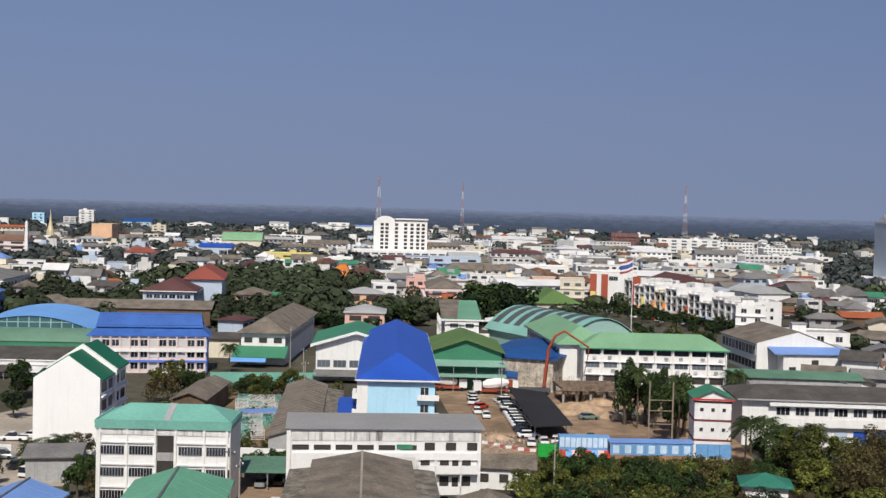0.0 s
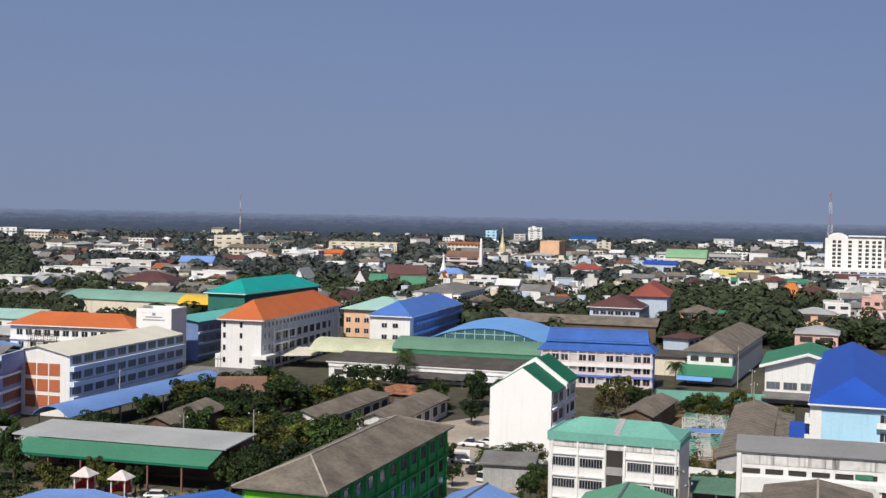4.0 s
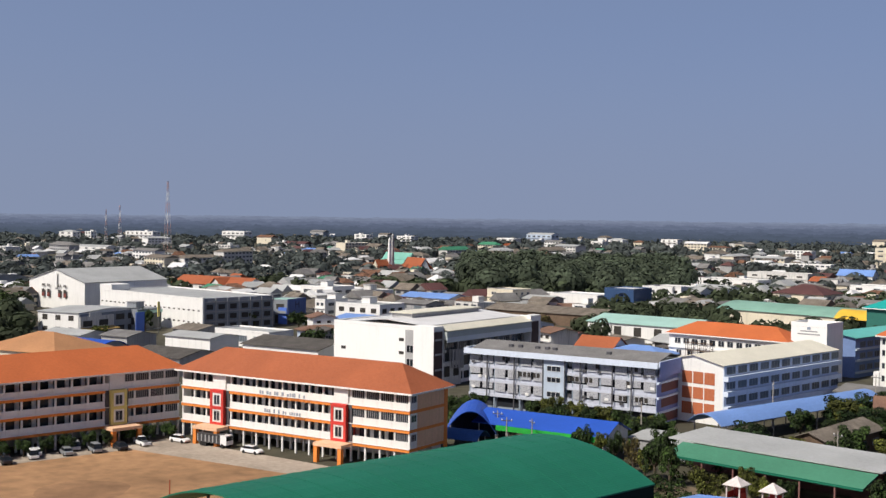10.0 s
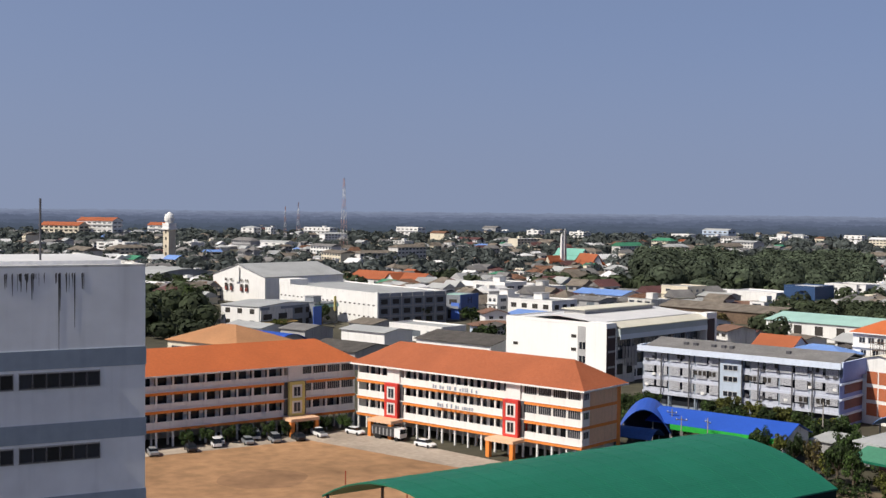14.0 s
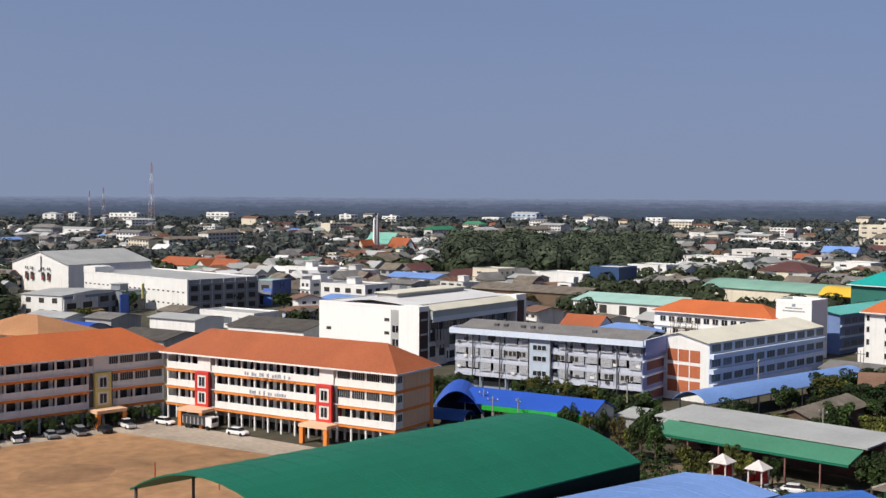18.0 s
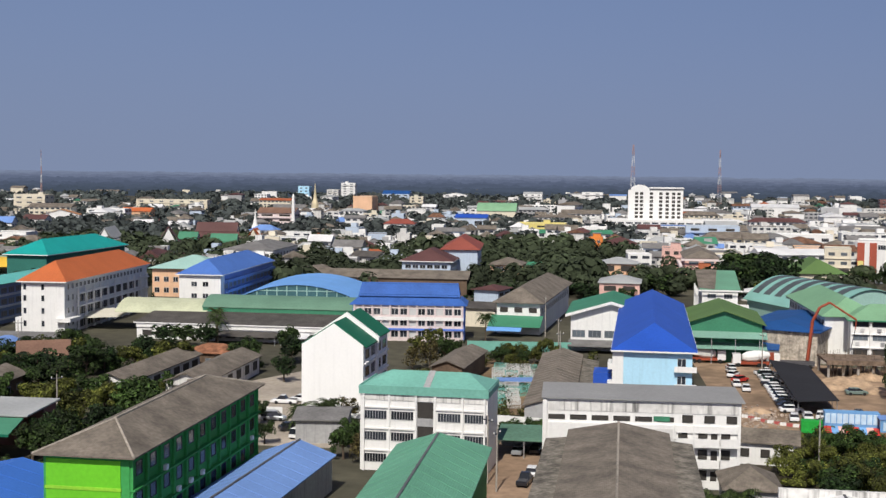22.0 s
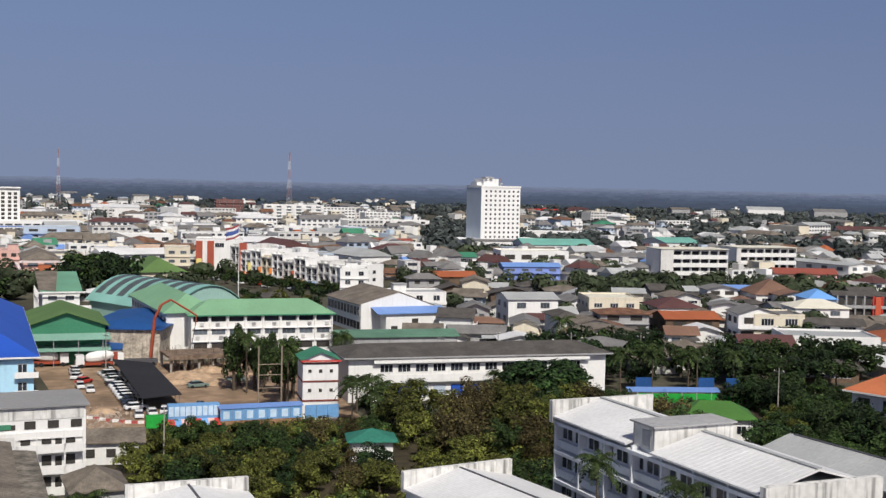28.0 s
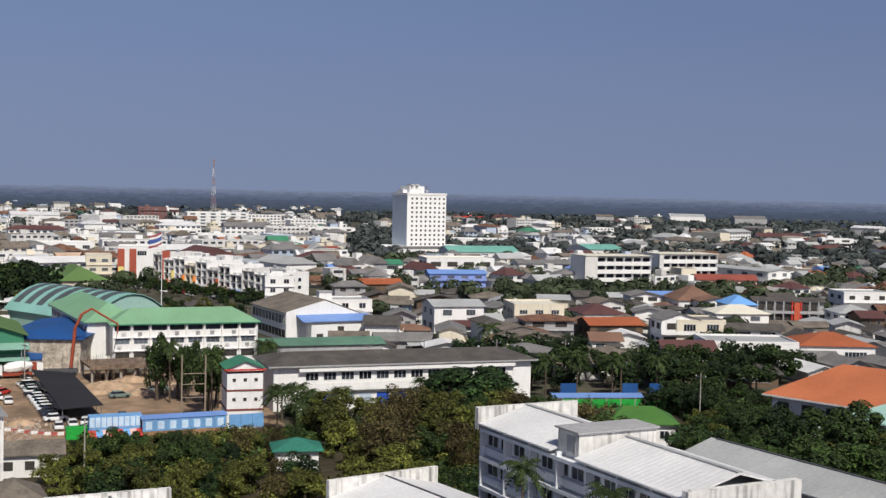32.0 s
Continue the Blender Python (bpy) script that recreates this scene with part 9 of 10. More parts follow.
def car(x, y, yaw, paint="white", sort="saloon"):
    """A car, its nose towards its own +x."""
    e = thing("car" if sort != "pickup" else "pickup_truck", paint + {"saloon": " saloon car parked on the dusty yard", "van": " van parked on the dusty yard", "pickup": " pickup truck with open bed, parked"}[sort], "car", pose(x, y, 0.05, 0, 0, yaw), "parked cars")
    def ring(xx, w, z0, z1):
        return [(xx, -w, z0), (xx, -w * 1.0, z0 + (z1 - z0) * 0.7), (xx, -w * 0.9, z1), (xx, w * 0.9, z1), (xx, w * 1.0, z0 + (z1 - z0) * 0.7), (xx, w, z0)]
    long_ = 2.6 if sort == "pickup" else 2.25
    part("body", shell_mesh("car_body_" + paint + sort, [ring(-long_, 0.74, 0.36, 0.78), ring(-long_ + 0.2, 0.84, 0.3, 0.93), ring(0.9, 0.86, 0.28, 0.95), ring(long_ - 0.5, 0.84, 0.3, 0.86), ring(long_, 0.7, 0.38, 0.66)], CAR_PAINT[paint]), None, e)
    x0, x1, h = {"saloon": (-1.75, 1.25, 1.45), "van": (-2.2, 1.4, 1.8), "pickup": (-0.6, 1.4, 1.7)}[sort]
    def cab(xx, w, z0, z1, w1):
        return [(xx, -w, z0), (xx, -w1, z1), (xx, w1, z1), (xx, w, z0)]
    part("glazing", shell_mesh("car_glass_" + sort, [[(x0, -0.78, 0.92), (x0, 0.78, 0.92), (x1, 0.78, 0.92), (x1, -0.78, 0.92)], [(x0 + 0.42, -0.63, h - 0.04), (x0 + 0.42, 0.63, h - 0.04), (x1 - 0.75, 0.63, h - 0.04), (x1 - 0.75, -0.63, h - 0.04)]], CARGLASS), None, e)
    part("car_roof", shell_mesh("car_top_" + paint + sort, [[(x0 + 0.38, -0.66, h - 0.05), (x0 + 0.38, 0.66, h - 0.05), (x1 - 0.7, 0.66, h - 0.05), (x1 - 0.7, -0.66, h - 0.05)], [(x0 + 0.5, -0.58, h + 0.02), (x0 + 0.5, 0.58, h + 0.02), (x1 - 0.85, 0.58, h + 0.02), (x1 - 0.85, -0.58, h + 0.02)]], CAR_PAINT[paint]), None, e)
    if sort == "pickup":
        part("load_bed", shell_mesh("bed_" + paint, [[(-2.5, -0.7, 0.97), (-2.5, 0.7, 0.97), (-0.75, 0.7, 0.97), (-0.75, -0.7, 0.97)], [(-2.5, -0.7, 0.96), (-2.5, 0.7, 0.96), (-0.75, 0.7, 0.96), (-0.75, -0.7, 0.96)]], DSTEEL), None, e)
    for wx in (-1.4, 1.4):
        for wy in (-0.76, 0.76):
            part("wheel", wheel_mesh(), None, e, m=pose(wx, wy, 0.32))


for x, y, yaw, p, s in ((-215.6, 70.4, 170, "silver", "saloon"), (-215.8, 77.6, 172, "black", "saloon"), (-217.6, 83.2, 168, "white", "van"), (-219.6, 84.5, 168, "white", "saloon"), (-217.2, 89.3, 172, "silver", "saloon"), (-221.0, 92.5, 165, "white", "van"), (-216.7, 94.6, 172, "silver", "van"), (-216.2, 99.4, 176, "black", "saloon"), (-217.8, 104.6, 178, "white", "pickup"), (-216.2, 111.8, 15, "white", "saloon"), (-198.4, 117.4, 18, "white", "saloon"),
                       (-77.6, 221.9, 184, "white", "pickup"), (-75.2, 224.6, 184, "white", "saloon"), (-74.2, 206.4, 8, "silver", "van"), (-65.4, 194.4, 80, "white", "van"), (-68.5, 199.5, 40, "black", "saloon"),
                       (-27.8, 191.6, 86, "silver", "saloon"), (-25.2, 193.4, 86, "black", "saloon"), (-23.9, 178.4, 92, "white", "saloon"), (-24.2, 173.2, 86, "black", "pickup"),
                       (-107.9, 153.4, 20, "white", "saloon"), (-107.0, 160.2, 20, "white", "saloon"), (-110.0, 156.6, 20, "silver", "saloon"),
                       (31.6, 261.0, 10, "green", "saloon"), (40.5, 266.5, 10, "green", "pickup")):
    car(x, y, yaw, p, s)
crng = random.Random(9)
for i in range(9):
    f = 0.15 + i * 0.1
    car(72 + 38 * f - 0.92 * (7.5 + 3.5 * (i % 2)), 556 - 91 * f - 0.385 * (7.5 + 3.5 * (i % 2)), 113 + 180 * (i % 2), ("white", "silver", "black", "white", "red")[i % 5], ("saloon", "pickup", "van")[i % 3])
for i in range(6):
    car(7.2 + i * 0.35 + crng.uniform(-1.2, 1.2), 287 - i * 5.4 + crng.uniform(-1, 1), 78 + crng.gauss(0, 18), crng.choice(("white", "white", "silver", "red")))
for i in range(13):
    car(14.6 + i * 0.22, 281.5 - i * 3.6, crng.gauss(14, 4), crng.choice(("white", "white", "silver", "black", "black")), crng.choice(("saloon", "saloon", "van", "pickup")))
for i in range(5):
    car(17.2 + i * 2.5 + (2 if i > 2 else 0), 230.5 + i * 1.6, crng.gauss(84, 5), crng.choice(("white", "silver", "black")))


def truck_bus(x, y, yaw):
    e = thing("lorry", "dark grey lorry with slatted load box beside the school", "lorry", pose(x, y, 0.08, 0, 0, yaw) @ Matrix.Diagonal((0.85, 0.9, 0.9, 1)))
    part("cab", boxes((2.6, 4.4, -1.1, 1.1, 0.7, 2.7)), CAR_PAINT["white"], e)
    part("windscreen", boxes((4.4, 4.45, -1.0, 1.0, 1.6, 2.5)), CARGLASS, e)
    part("load_box", boxes((-4.2, 2.4, -1.1, 1.1, 0.8, 2.6)), mat("dark_grey_truck_paint", (0.07, 0.07, 0.075), 0.5), e)
    for i in range(6):
        part("slat", boxes((-4.2 + i * 1.15, -3.9 + i * 1.15, -1.26, -1.2, 1.0, 2.5)), GREYW, e)
    part("tarpaulin", boxes((-4.3, 2.5, -1.3, 1.3, 2.6, 2.75)), MATS["dark_grey_truck_paint"], e)
    for wx in (-3, -2, 3.2):
        for wy in (-1.0, 1.0):
            part("wheel", wheel_mesh(), None, e, m=Matrix.Translation((wx, wy, 0.45)) @ Matrix.Diagonal((1.5, 1.6, 1.5, 1)))


truck_bus(-208.5, 115.2, 18)


def mixer(x, y, yaw):
    e = thing("concrete_mixer", "concrete mixer lorry with white drum and red chassis", "lorry", pose(x, y, 0.05, 0, 0, yaw), "building-site lorries")
    part("chassis", boxes((-4, 4, -1.0, 1.0, 0.6, 1.2)), RUSTSTEEL, e)
    part("cab", boxes((2.6, 4.5, -1.15, 1.15, 0.8, 3.0)), CAR_PAINT["white"], e)
    part("windscreen", boxes((4.5, 4.55, -1.0, 1.0, 1.9, 2.8)), CARGLASS, e)
    k = 10
    rings = [[(xx, math.cos(i * 2 * math.pi / k) * r, 2.4 + (xx * -0.1) + math.sin(i * 2 * math.pi / k) * r) for i in range(k)] for xx, r in ((-4.2, 0.5), (-2.6, 1.15), (-0.6, 1.35), (1.2, 1.2), (2.2, 0.7))]
    b = hull(bmesh.new(), rings)
    bmesh.ops.recalc_face_normals(b, faces=b.faces)
    part("drum", b, WHITE, e)
    part("chute", boxes((-5.0, -4.0, -0.5, 0.5, 1.2, 3.4)), RUSTSTEEL, e)
    for wx in (-2.8, -1.6, 3.2):
        for wy in (-1.0, 1.0):
            part("wheel", wheel_mesh(), None, e, m=Matrix.Translation((wx, wy, 0.48)) @ Matrix.Diagonal((1.5, 1.8, 1.5, 1)))


mixer(1.6, 296.5, 4), mixer(12.0, 293.0, 186)

# ---- building site ----
e = thing("shade_canopy", "long black shade canopy over parked cars", "canopy", pose(20.6, 258, 0))
part("roof", slab_from([[(-2.7, -24.8, 3.1), (5.2, -20.0, 2.8), (3.0, 21.6, 2.8), (-5.3, 25.2, 3.3)]], 0.12), CANVAS, e)
for i in range(8):
    f = i / 7
    for x, y, h in ((-2.5 - 2.6 * f, -24 + 48.5 * f, 2.95), (4.9 - 2.1 * f, -19.2 + 40 * f, 2.65)):
        part("post", boxes((x - 0.06, x + 0.06, y - 0.06, y + 0.06, 0, h)), STEEL, e)

e = thing("pump_lorry", "concrete pump with red folding boom", "pump", pose(25.0, 294.6, 0, 0, 0, 0))
bm = bmesh.new()
PTS = [(-0.4, 0, 1.8), (0.5, 0, 11.0), (2.0, 0, 14.2), (4.2, 0, 15.4), (10.2, 0, 11.6), (10.0, 0, 9.4)]
for a, b, r in zip(PTS, PTS[1:], (0.40, 0.34, 0.30, 0.24, 0.14)):
    rod(bm, a, b, r, 6)
part("boom", bm, RUSTSTEEL, e)
part("hose", rod(bmesh.new(), (10.0, 0, 9.4), (9.2, 0, 5.0), 0.09, 5), DSTEEL, e)
part("chassis", boxes((-6.5, 1.2, -1.2, 1.2, 0.6, 1.5)), DSTEEL, e)
part("cab", boxes((-8.4, -6.6, -1.2, 1.2, 0.6, 3.0)), WHITE, e)
for wx in (-7, -4, -1.2, 0.2):
    for wy in (-1.1, 1.1):
        part("wheel", wheel_mesh(), None, e, m=Matrix.Translation((wx, wy, 0.45)) @ Matrix.Diagonal((1.4, 1.6, 1.4, 1)))

e = thing("unfinished_building", "raw concrete frame with timber formwork and props", "building site", pose(34.4, 287.2, 0, 0, 0, 6))
part("floor_slab", boxes((-7.4, 6.8, -6, 6, 3.3, 3.8)), mat("grey_formwork_boards", (0.20, 0.145, 0.105), 0.95, var=0.5, grain=1.5, blotch=0.6), e)
part("formwork", boxes((-7.6, 7.0, -6.25, -6.0, 3.1, 4.1)), MATS["grey_formwork_boards"], e)
for i in range(5):
    for y in (-5.4, 5.0):
        part("column", boxes((-7.2 + i * 3.2, -6.7 + i * 3.2, y, y + 0.5, 0, 3.3)), CONC, e)
prng = random.Random(2)
bm = bmesh.new()
for i in range(60):
    x, y = prng.uniform(-7, 6.5), prng.choice((-5.8, -4, -2))
    rod(bm, (x, y, 0), (x + prng.uniform(-0.3, 0.3), y, 3.3), 0.05, 4)
for i in range(40):
    x, y = prng.uniform(-7, 6.5), prng.uniform(-5, 5)
    rod(bm, (x, y, 4.0), (x, y, 5.2), 0.04, 4)
tagged(part("shoring", bm, TIMBER, e), kind="stuff")

HOARD = mat("blue_hoarding", (0.16, 0.35, 0.62), 0.5, var=0.15)
HOARDW = mat("pale_blue_print", (0.55, 0.70, 0.82), 0.5, var=0.2, grain=1.0)
e = thing("site_office", "blue site hut with pale printed banner and striped awning", "hut", pose(25.6, 217.6, 0, 0, 0, 1))
part("wall", boxes((-4.5, 4.5, -1.2, 1.2, 0, 4.6)), HOARD, e)
for i in range(9):
    part("banner_panel", boxes((-4.4 + i * 0.98, -3.6 + i * 0.98, -1.27, -1.2, 2.7, 4.4)), HOARDW, e)
for i in range(8):
    part("awning_stripe", slab_from([[(-4.6 + i * 1.15, -3.4, 1.4), (-3.45 + i * 1.15, -3.4, 1.4), (-3.45 + i * 1.15, -1.2, 2.2), (-4.6 + i * 1.15, -1.2, 2.2)]], 0.05), (RED, HOARD, PINK, RED)[i % 4], e)
e = thing("hoarding", "blue printed hoarding on a timber fence", "fence", pose(37.3, 214.9, 0, 0, 0, 3))
for i in range(7):
    f = part("panel", boxes((-7.4 + i * 2.1, -5.36 + i * 2.1, -0.05, 0.05, 1.9, 4.0)), HOARD, e)
    part("print", boxes((-6.9 + i * 2.1, -5.8 + i * 2.1, -0.09, -0.05, 2.2, 3.6)), HOARDW, f)
part("roof_sheet", slab_from([[(-7.6, -0.2, 4.1), (7.6, -0.2, 4.1), (7.6, 2.4, 4.4), (-7.6, 2.4, 4.4)]], 0.08), R_BLUE2, e)
for i in range(30):
    part("board", boxes((-7.4 + i * 0.49, -6.95 + i * 0.49, -0.02, 0.02, 0, 1.88)), mat("raw_timber_boards", (0.34, 0.20, 0.11), 0.85, var=0.3, shade=0.3), e)
e = thing("hoarding", "short blue hoarding by the tower", "fence", pose(48.4, 215.6, 0, 0, 0, 2))
for i in range(3):
    part("panel", boxes((-3.2 + i * 2.1, -1.16 + i * 2.1, -0.05, 0.05, 1.6, 4.0)), HOARD, e)
    part("post", boxes((-3.2 + i * 2.1, -3.05 + i * 2.1, 0.05, 0.2, 0, 3.9)), TIMBER, e)
e = thing("skip", "green steel skip beside the hut", "skip", pose(19.4, 220.6, 0, 0, 0, 0))
part("body", boxes((-1.8, 1.8, -1.0, 1.0, 0.1, 2.2)), mat("vivid_green_sheet", (0.02, 0.36, 0.05), 0.6), e)
e = thing("timber_hoist", "rough timber frame between tree trunks", "frame", pose(41.2, 229, 0))
bm = bmesh.new()
for x in (-2.2, 2.2):
    rod(bm, (x, 0, 0), (x, 0, 13), 0.16, 6)
for z in (5, 7.5, 9.5):
    rod(bm, (-2.2, 0, z), (2.2, 0, z), 0.1, 5)
part("frame", bm, mat("pale_timber_pole", (0.28, 0.23, 0.17), 0.85), e)
# red and white barriers
for i in range(14):
    f = i / 13
    e = thing("barrier", "red and white plastic road barrier", "barrier", pose(8.5 + 14 * f, 231 - 6.5 * math.sin(f * 2.2), 0, 0, 0, -20 + 40 * f), "barriers round the yard")
    part("block", boxes((-0.55, 0.55, -0.2, 0.2, 0, 0.55)), mat("faded_red_plastic", (0.42, 0.10, 0.09), 0.6) if i % 2 else WHITE, e)

# ---- yard of stacked frames ----
TEALSTEEL = mat("turquoise_steel", (0.16, 0.46, 0.40), 0.5, var=0.15)
WSTEEL = mat("white_steel", (0.62, 0.62, 0.60), 0.5, var=0.1)


def trestle_mesh(material, key):
    if key not in SHARED:
        bm = bmesh.new()
        for y in (0, 1.6):
            for x in (0, 2.6):
                rod(bm, (x, y, 0), (x, y, 1.7), 0.06, 4)
            for z in (0.1, 0.9, 1.7):
                rod(bm, (0, y, z), (2.6, y, z), 0.06, 4)
            rod(bm, (0, y, 0.1), (2.6, y, 1.7), 0.05, 4)
        for x in (0, 1.3, 2.6):
            for z in (0.1, 1.7):
                rod(bm, (x, 0, z), (x, 1.6, z), 0.06, 4)
        me = bpy.data.meshes.new(key)
        bm.to_mesh(me)
        bm.free()
        me.materials.append(material)
        SHARED[key] = me
    return SHARED[key]


for j in range(14):
    for i in range(2 + (j > 3) + (j > 7)):
        t = crng.random() < 0.45
        e = thing("steel_frame", ("turquoise" if t else "white") + " welded steel frame stacked in the plot", "steel frame", pose(-38.6 - j * 0.5 + i * 2.8 + crng.uniform(-0.3, 0.3), 228.5 + j * 3.2, 0.02, 0, 0, crng.gauss(8, 6)), "stacked steel frames")
        part("frame", trestle_mesh(TEALSTEEL if t else WSTEEL, "trestle_t" if t else "trestle_w"), None, e)
e = thing("tarpaulin_stack", "blue-grey sheet over stacked frames", "sheet", pose(-37.0, 250, 0, 0, 0, 12))
part("sheet", slab_from([[(-4, -1.6, 2.0), (4, -1.6, 1.9), (4, 1.6, 2.1), (-4, 1.6, 2.0)]], 0.3), R_BLUE2, e)


def wall_run(name, label, a, b, h, material, t=0.15):
    d = Vector((b[0] - a[0], b[1] - a[1], 0))
    e = thing(name, label, "wall", pose(a[0], a[1], 0, 0, 0, math.degrees(math.atan2(d.y, d.x))))
    n = max(1, int(d.length / 3))
    w = d.length / n
    for i in range(n):
        part("panel", boxes((i * w + 0.12, (i + 1) * w - 0.12, -t / 2, t / 2, 0, h)), material, e)
        part("post", boxes((i * w - 0.12, i * w + 0.12, -t, t, 0, h + 0.1)), material, e)


wall_run("fence", "turquoise sheet-metal fence round the plot", (-56.5, 299), (-31, 303), 2.6, R_TEAL)
wall_run("boundary_wall", "white rendered boundary wall", (-36, 209), (-24.5, 208), 2.6, WHITE)
wall_run("boundary_wall", "white rendered site wall", (-3, 300.5), (13, 299.0), 2.6, WHITE)
wall_run("boundary_wall", "white rendered wall beside the yard", (-86, 206), (-73, 208), 2.2, WHITE)
wall_run("boundary_wall", "bare concrete wall of the site", (26, 302), (64, 300.5), 1.8, CONC)
e, l, d = building("carport", "open carport with dull green sheet roof", (-26.8, 193), 9, 9, 3, 3.0, DARKIN, None, shell=False)
part("roof", slab_from([[(-4.6, -4.5, 2.9), (4.6, -4.5, 2.9), (4.6, 4.5, 3.6), (-4.6, 4.5, 3.6)]], 0.1), MATS["dull_green_roof"], e)
for x in (-4.4, 0, 4.4):
    part("post", boxes((x - 0.08, x + 0.08, -4.4, -4.24, 0, 2.9)), STEEL, e)
part("back_wall", boxes((-4.5, 4.5, 4.3, 4.5, 0, 3.4)), CONC, e)

# ---- poles, masts, flag ----


def pole(x, y, h=9.0):
    e = thing("utility_pole", "slim concrete utility pole with crossarm", "pole", pose(x, y, 0, 0, 0, trng_p.uniform(0, 180)), "utility poles")
    part("shaft", rod(bmesh.new(), (0, 0, 0), (0, 0, h), 0.15, 6, 0.1), CONC, e)
    part("crossarm", boxes((-1.1, 1.1, -0.06, 0.06, h - 0.8, h - 0.65)), DSTEEL, e)
    for dx in (-0.9, 0, 0.9):
        part("insulator", boxes((dx - 0.06, dx + 0.06, -0.06, 0.06, h - 0.65, h - 0.4)), WHITE, e)


trng_p = random.Random(14)
for x, y, h in ((-156, 259, 9), (-173, 300, 10), (-158, 222, 10), (-121, 189, 8), (-109, 193, 9), (-30, 268, 10), (-34, 300, 9), (14, 286, 9), (18, 191, 9), (128, 192, 12), (-27.5, 168, 9), (-29.5, 172, 10), (-177.5, 160, 7), (-170.5, 156, 7), (-166.2, 158.5, 7), (-160, 182, 9), (102, 268, 10), (118, 262, 10), (133, 256, 10), (149, 250, 10), (-41, 330, 11), (88, 268, 9)):
    pole(x, y, h)
for x, y in ((-163.5, 93.5), (-152.0, 99.0), (-174.6, 88.5)):
    e = thing("goal_post", "thin rusty post on the sports ground", "post", pose(x, y, 0), "posts on the sports ground")
    part("shaft", rod(bmesh.new(), (0, 0, 0), (0, 0, 3.0), 0.1, 6), RUSTSTEEL, e)


def lattice_mast(x, y, h, w=3.2, bands=True):
    e = thing("lattice_mast", "tall red and white lattice radio mast", "mast", pose(x, y, 0, 0, 0, 20), "radio masts")
    n = 7
    for i in range(n):
        bm = bmesh.new()
        z0, z1 = h * i / n, h * (i + 1) / n
        r0, r1 = w * (1 - 0.85 * i / n) / 2, w * (1 - 0.85 * (i + 1) / n) / 2
        c = ((-1, -1), (1, -1), (1, 1), (-1, 1))
        for j in range(4):
            a, b = c[j], c[(j + 1) % 4]
            rod(bm, (a[0] * r0, a[1] * r0, z0), (a[0] * r1, a[1] * r1, z1), 0.11, 4)
            rod(bm, (a[0] * r0, a[1] * r0, z0), (b[0] * r1, b[1] * r1, z1), 0.06, 4)
            rod(bm, (b[0] * r0, b[1] * r0, z0), (a[0] * r1, a[1] * r1, z1), 0.06, 4)
            rod(bm, (a[0] * r1, a[1] * r1, z1), (b[0] * r1, b[1] * r1, z1), 0.06, 4)
        tagged(part("mast_section", bm, (mat("faded_red_mast", (0.38, 0.23, 0.20), 0.6) if i % 2 == 0 else mat("pale_mast_paint", (0.62, 0.62, 0.62), 0.6)) if bands else STEEL, e), kind="stuff")


def by_angle(az, dist):
    return -math.sin(radians(az)) * dist, math.cos(radians(az)) * dist


for az, dist, h, w in ((3.15, 1150, 70, 6), (-0.75, 1500, 72, 5), (-11.0, 1450, 74, 5.5), (63.2, 1250, 74, 6), (65.3, 1500, 50, 4), (65.9, 1500, 45, 3), (30.0, 1400, 62, 2.0), (-20.8, 1800, 50, 3)):
    lattice_mast(*by_angle(az, dist), h, w)

e = thing("flag_on_pole", "large striped flag on a tall white pole", "flag", pose(67.8, 442.2, 0))
part("pole", rod(bmesh.new(), (0, 0, 0), (0, 0, 28.0), 0.16, 6, 0.09), WHITE, e)
for z0, z1, m in ((0, 1, mat("faded_red_cloth", (0.34, 0.07, 0.08), 0.9)), (1, 2, WHITE), (2, 4, mat("faded_blue_cloth", (0.07, 0.12, 0.36), 0.9)), (4, 5, WHITE), (5, 6, MATS["faded_red_cloth"])):
    bm = bmesh.new()
    for i in range(8):
        p, q = i * 0.56, (i + 1) * 0.56
        vs = [bm.verts.new((-x - 0.15, 0.5 * math.sin(x * 1.5), 27.6 - 4.4 + z * 0.74 - x * 0.42 - 0.25 * math.sin(x * 1.1))) for x, z in ((p, z0), (q, z0), (q, z1), (p, z1))]
        bm.faces.new(vs)
    bmesh.ops.remove_doubles(bm, verts=bm.verts, dist=0.01)
    bmesh.ops.solidify(bm, geom=bm.faces[:], thickness=0.03)
    part("stripe", bm, m, e)

# ---- temples and the minaret ----
GOLD = mat("gilded_render", (0.60, 0.52, 0.34), 0.5, metal=0.15, var=0.1)


def turned(bm, prof, k=12):
    return hull(bm, [[(math.cos(i * 2 * math.pi / k) * r, math.sin(i * 2 * math.pi / k) * r, z) for i in range(k)] for r, z in prof])


def chedi(x, y, h, r, m=WHITE):
    e = thing("chedi", "bell-shaped temple spire, pale and gilded", "stupa", pose(x, y, 0), "temple spires")
    part("base", boxes((-r, r, -r, r, 0, h * 0.18), (-r * 0.8, r * 0.8, -r * 0.8, r * 0.8, h * 0.18, h * 0.3)), WHITE, e)
    part("spire", turned(bmesh.new(), ((r * 0.7, h * 0.3), (r * 0.62, h * 0.42), (r * 0.35, h * 0.55), (r * 0.2, h * 0.7), (r * 0.08, h * 0.88), (0.02, h))), m, e)


chedi(*by_angle(17.85, 1100), 33, 5, GOLD)
chedi(*by_angle(20.6, 760), 20, 4)


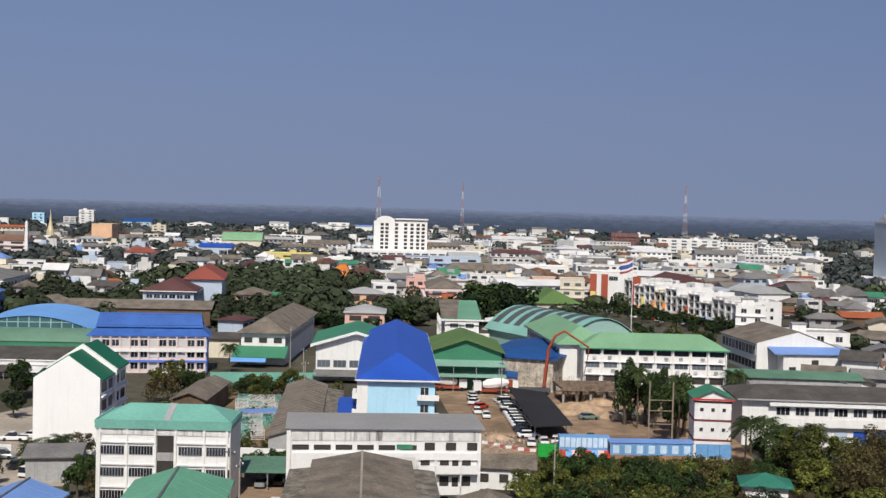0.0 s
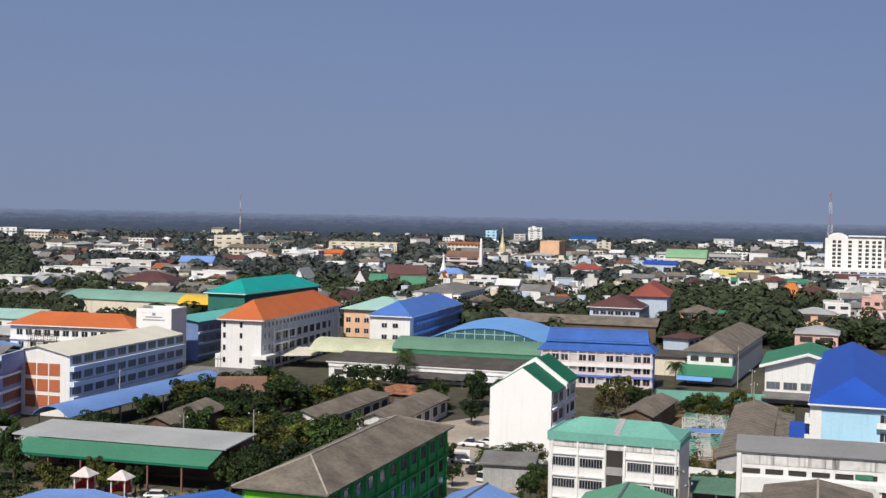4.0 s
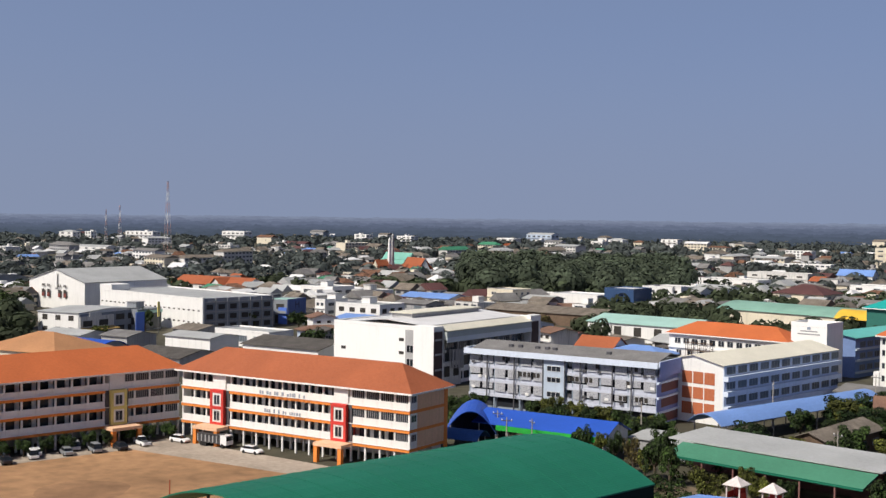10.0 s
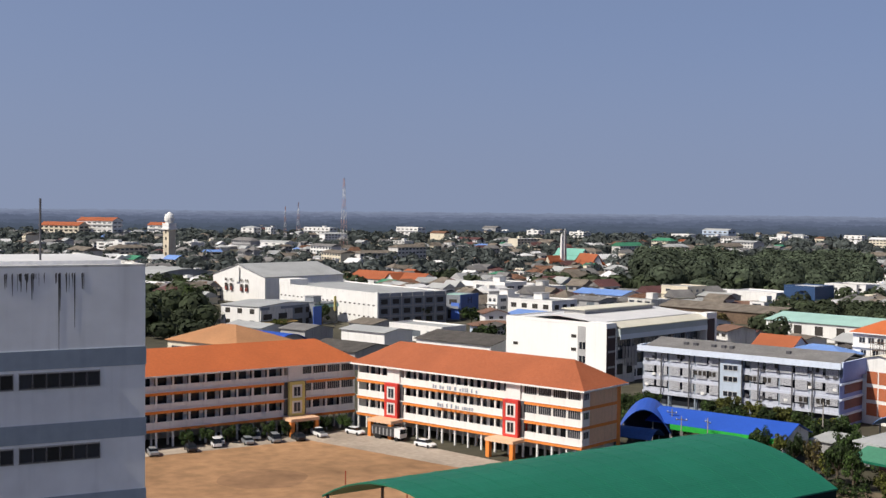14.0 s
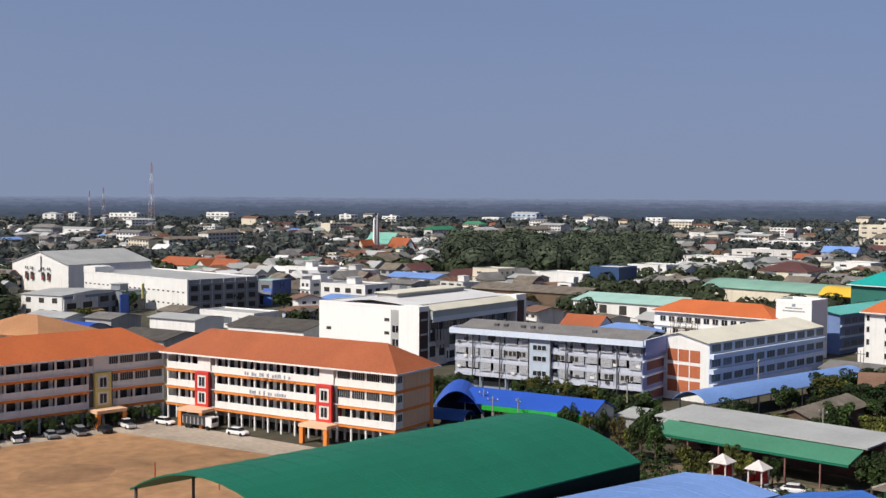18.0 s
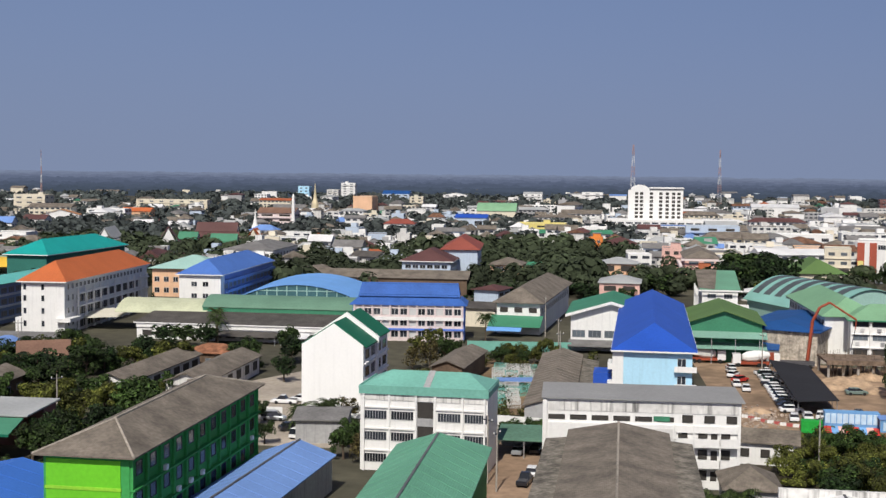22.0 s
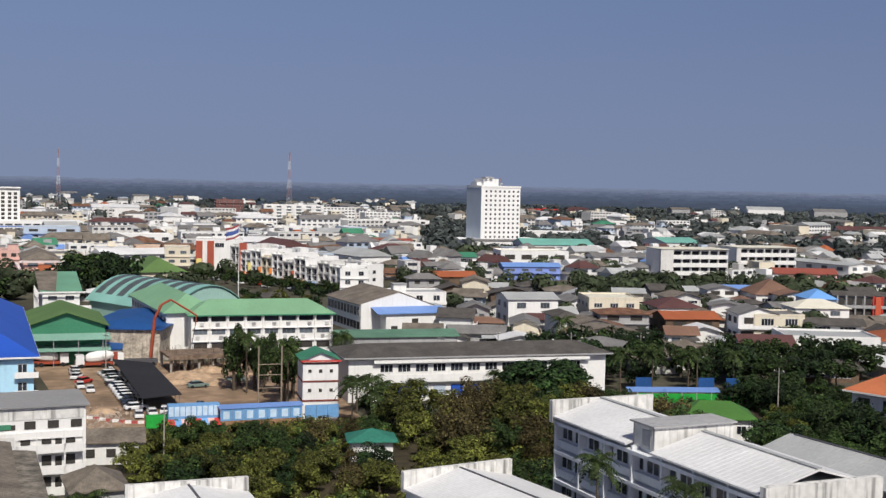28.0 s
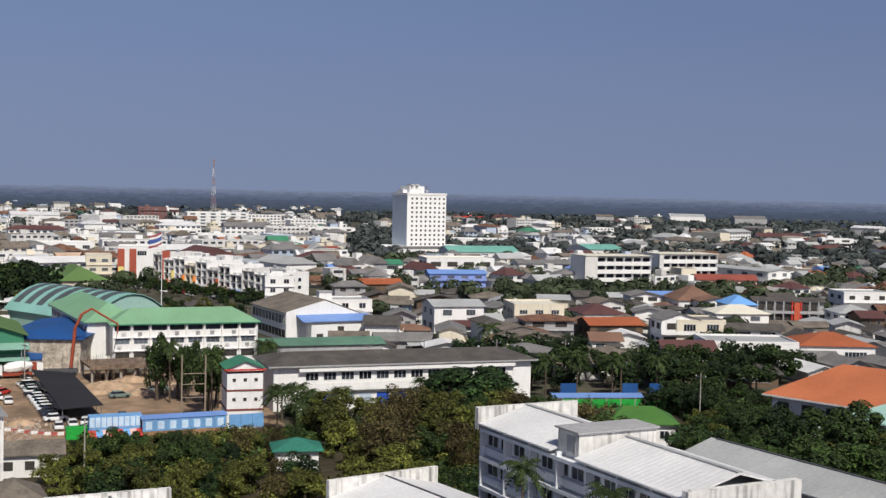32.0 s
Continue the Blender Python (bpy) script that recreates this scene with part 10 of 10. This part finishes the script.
def obelisk(x, y, h, w, m=WHITE):
    e = thing("obelisk", "slender pale monument column", "monument", pose(x, y, 0), "monument columns")
    part("shaft", hull(bmesh.new(), [[(a * w * s, b * w * s, z) for a, b in ((-1, -1), (1, -1), (1, 1), (-1, 1))] for s, z in ((0.5, 3), (0.3, h * 0.94), (0.02, h))]), m, e)
    part("plinth", boxes((-w, w, -w, w, 0, 1.5), (-w * 0.7, w * 0.7, -w * 0.7, w * 0.7, 1.5, 3)), WHITE, e)


obelisk(-282, 826, 27, 2.6)
obelisk(-690, 519, 28, 2.4)
obelisk(-697, 527, 31, 2.0, GREYW)


def temple(x, y, yaw, L, D, z, roofm, wallm=WHITE):
    e = thing("temple_hall", "temple hall with steep tiered roof and white gable", "temple", pose(x, y, 0, 0, 0, yaw), "temple halls")
    part("wall", boxes((-L / 2 + 1, L / 2 - 1, -D / 2 + 1, D / 2 - 1, 0, z)), wallm, e)
    part("lower_roof", slab_from([[(L / 2, -D / 2, z - 0.5), (L / 2, D / 2, z - 0.5), (L * 0.28, D / 2, z + 2.4), (L * 0.28, -D / 2, z + 2.4)], [(-L / 2, -D / 2, z - 0.5), (-L / 2, D / 2, z - 0.5), (-L * 0.28, D / 2, z + 2.4), (-L * 0.28, -D / 2, z + 2.4)]], 0.2), roofm, e)
    part("upper_roof", slab_from(roof_planes("gable_y", L * 0.62, D * 0.9, z + 2.4, L * 0.42), 0.2), roofm, e)
    g = hull(bmesh.new(), [[(-L * 0.29, yy, z), (L * 0.29, yy, z), (0, yy, z + 2.2 + L * 0.38)] for yy in (-D * 0.44, D * 0.44)])
    bmesh.ops.recalc_face_normals(g, faces=g.faces)
    part("gable", g, wallm, e)


for az, dist, yaw, L, D, z, m, w in ((27.1, 640, 14, 13, 26, 7, R_LGREY, WHITE), (24.5, 640, 24, 13, 24, 7, R_MAROON, WHITE), (22.3, 700, 100, 12, 26, 7, R_MAROON, WHITE), (22.0, 650, 98, 9, 16, 4.5, R_GREEN, WHITE), (20.6, 660, 10, 9, 14, 7, R_ORANGE, CREAM), (23.6, 660, 92, 9, 12, 5, R_GREEN, WHITE),
                                     (51.8, 870, 80, 13, 30, 6, R_ORANGE2, WHITE), (53.4, 860, 10, 10, 16, 6, R_ORANGE2, CREAM), (52.6, 900, 92, 12, 34, 9, R_TEAL, CREAM)):
    temple(*by_angle(az, dist), yaw, L, D, z, m, w)

e = thing("minaret", "cream minaret tower with a white dome", "minaret", pose(-925, 316, 0, 0, 0, 20))
part("shaft", boxes((-3.4, 3.4, -3.4, 3.4, 0, 26)), mat("cream_stone", (0.66, 0.58, 0.44), 0.8), e)
part("gallery", boxes((-4.6, 4.6, -4.6, 4.6, 26, 27.2), (-3.8, 3.8, -3.8, 3.8, 27.2, 31)), WHITE, e)
part("dome", turned(bmesh.new(), ((3.0, 31), (3.9, 33), (4.0, 35), (3.2, 37.4), (1.4, 39), (0.1, 39.8))), WHITE, e)
for z in (6, 12, 18, 23):
    part("window", window_mesh(1.6, 2.4, "dark"), None, e, m=pose(0, -3.4, z))

e = thing("garden_wall", "green sheet-metal fence with a blue screen behind the trees", "fence", pose(128.0, 222.4, 0, 0, 0, -14))
for i in range(9):
    part("panel", boxes((-11.7 + i * 3.1, -11.7 + (i + 0.97) * 3.1, -0.06, 0.06, 0.1, 2.0)), MATS["vivid_green_sheet"], e)
    part("post", boxes((-11.7 + i * 3.1 - 0.1, -11.7 + i * 3.1 + 0.1, -0.12, 0.12, 0, 2.2)), CONC, e)
part("roof_strip", slab_from([[(-13.5, 0.5, 2.3), (6.0, 0.5, 2.3), (6.0, 3.4, 2.8), (-13.5, 3.4, 2.8)]], 0.1), R_BLUE2, e)
for x in (-10.5, 3.0, 9.0):
    part("screen", boxes((x, x + 3.4, 7.0, 7.1, 1.2, 4.2)), R_BLUE3, e)


# sand heaps and rubble on the building site
def heap(x, y, r, h, seed, material, label):
    bm = bmesh.new()
    bmesh.ops.create_grid(bm, x_segments=14, y_segments=14, size=r)
    for v in bm.verts:
        q = v.co.length / r
        v.co.z = max(0.0, h * (1 - q * q) + 0.35 * h * noise.noise((v.co.x * 0.6, v.co.y * 0.6, seed))) - 0.02
    e = part("sand_mound", bm, material, None)
    e.matrix_basis = pose(x, y, 0.05)
    tagged(e, label, "sand", "mounds of sand on the site")


SANDHEAP = mat("builders_sand", (0.44, 0.31, 0.20), 0.95, var=0.3, grain=1.2, blotch=0.3, bump=0.06)
for x, y, r, h, k in ((31, 274, 5.5, 1.5, 1), (37, 266, 4.5, 1.0, 2), (36.5, 283, 4.0, 1.3, 3), (27, 268, 3.2, 0.8, 4), (11, 237, 2.6, 0.8, 5), (44, 272, 3.6, 1.0, 6)):
    heap(x, y, r, h, k, SANDHEAP, "rounded mound of pale sand on the bare earth")
bm = bmesh.new()
for i in range(170):
    x, y = prng.gauss(11, 2.6), prng.gauss(230, 5)
    s0 = prng.uniform(0.12, 0.45)
    m0 = Matrix.Translation((x, y, s0 * 0.4)) @ Matrix.Rotation(prng.random() * 3, 4, (prng.random(), prng.random(), 1))
    bmesh.ops.create_cube(bm, size=s0, matrix=m0)
tagged(part("rubble", bm, mat("broken_concrete", (0.40, 0.33, 0.27), 0.95, var=0.4, grain=2.0), None), "scattered broken concrete and brick rubble on the yard", "rubble", kind="stuff")
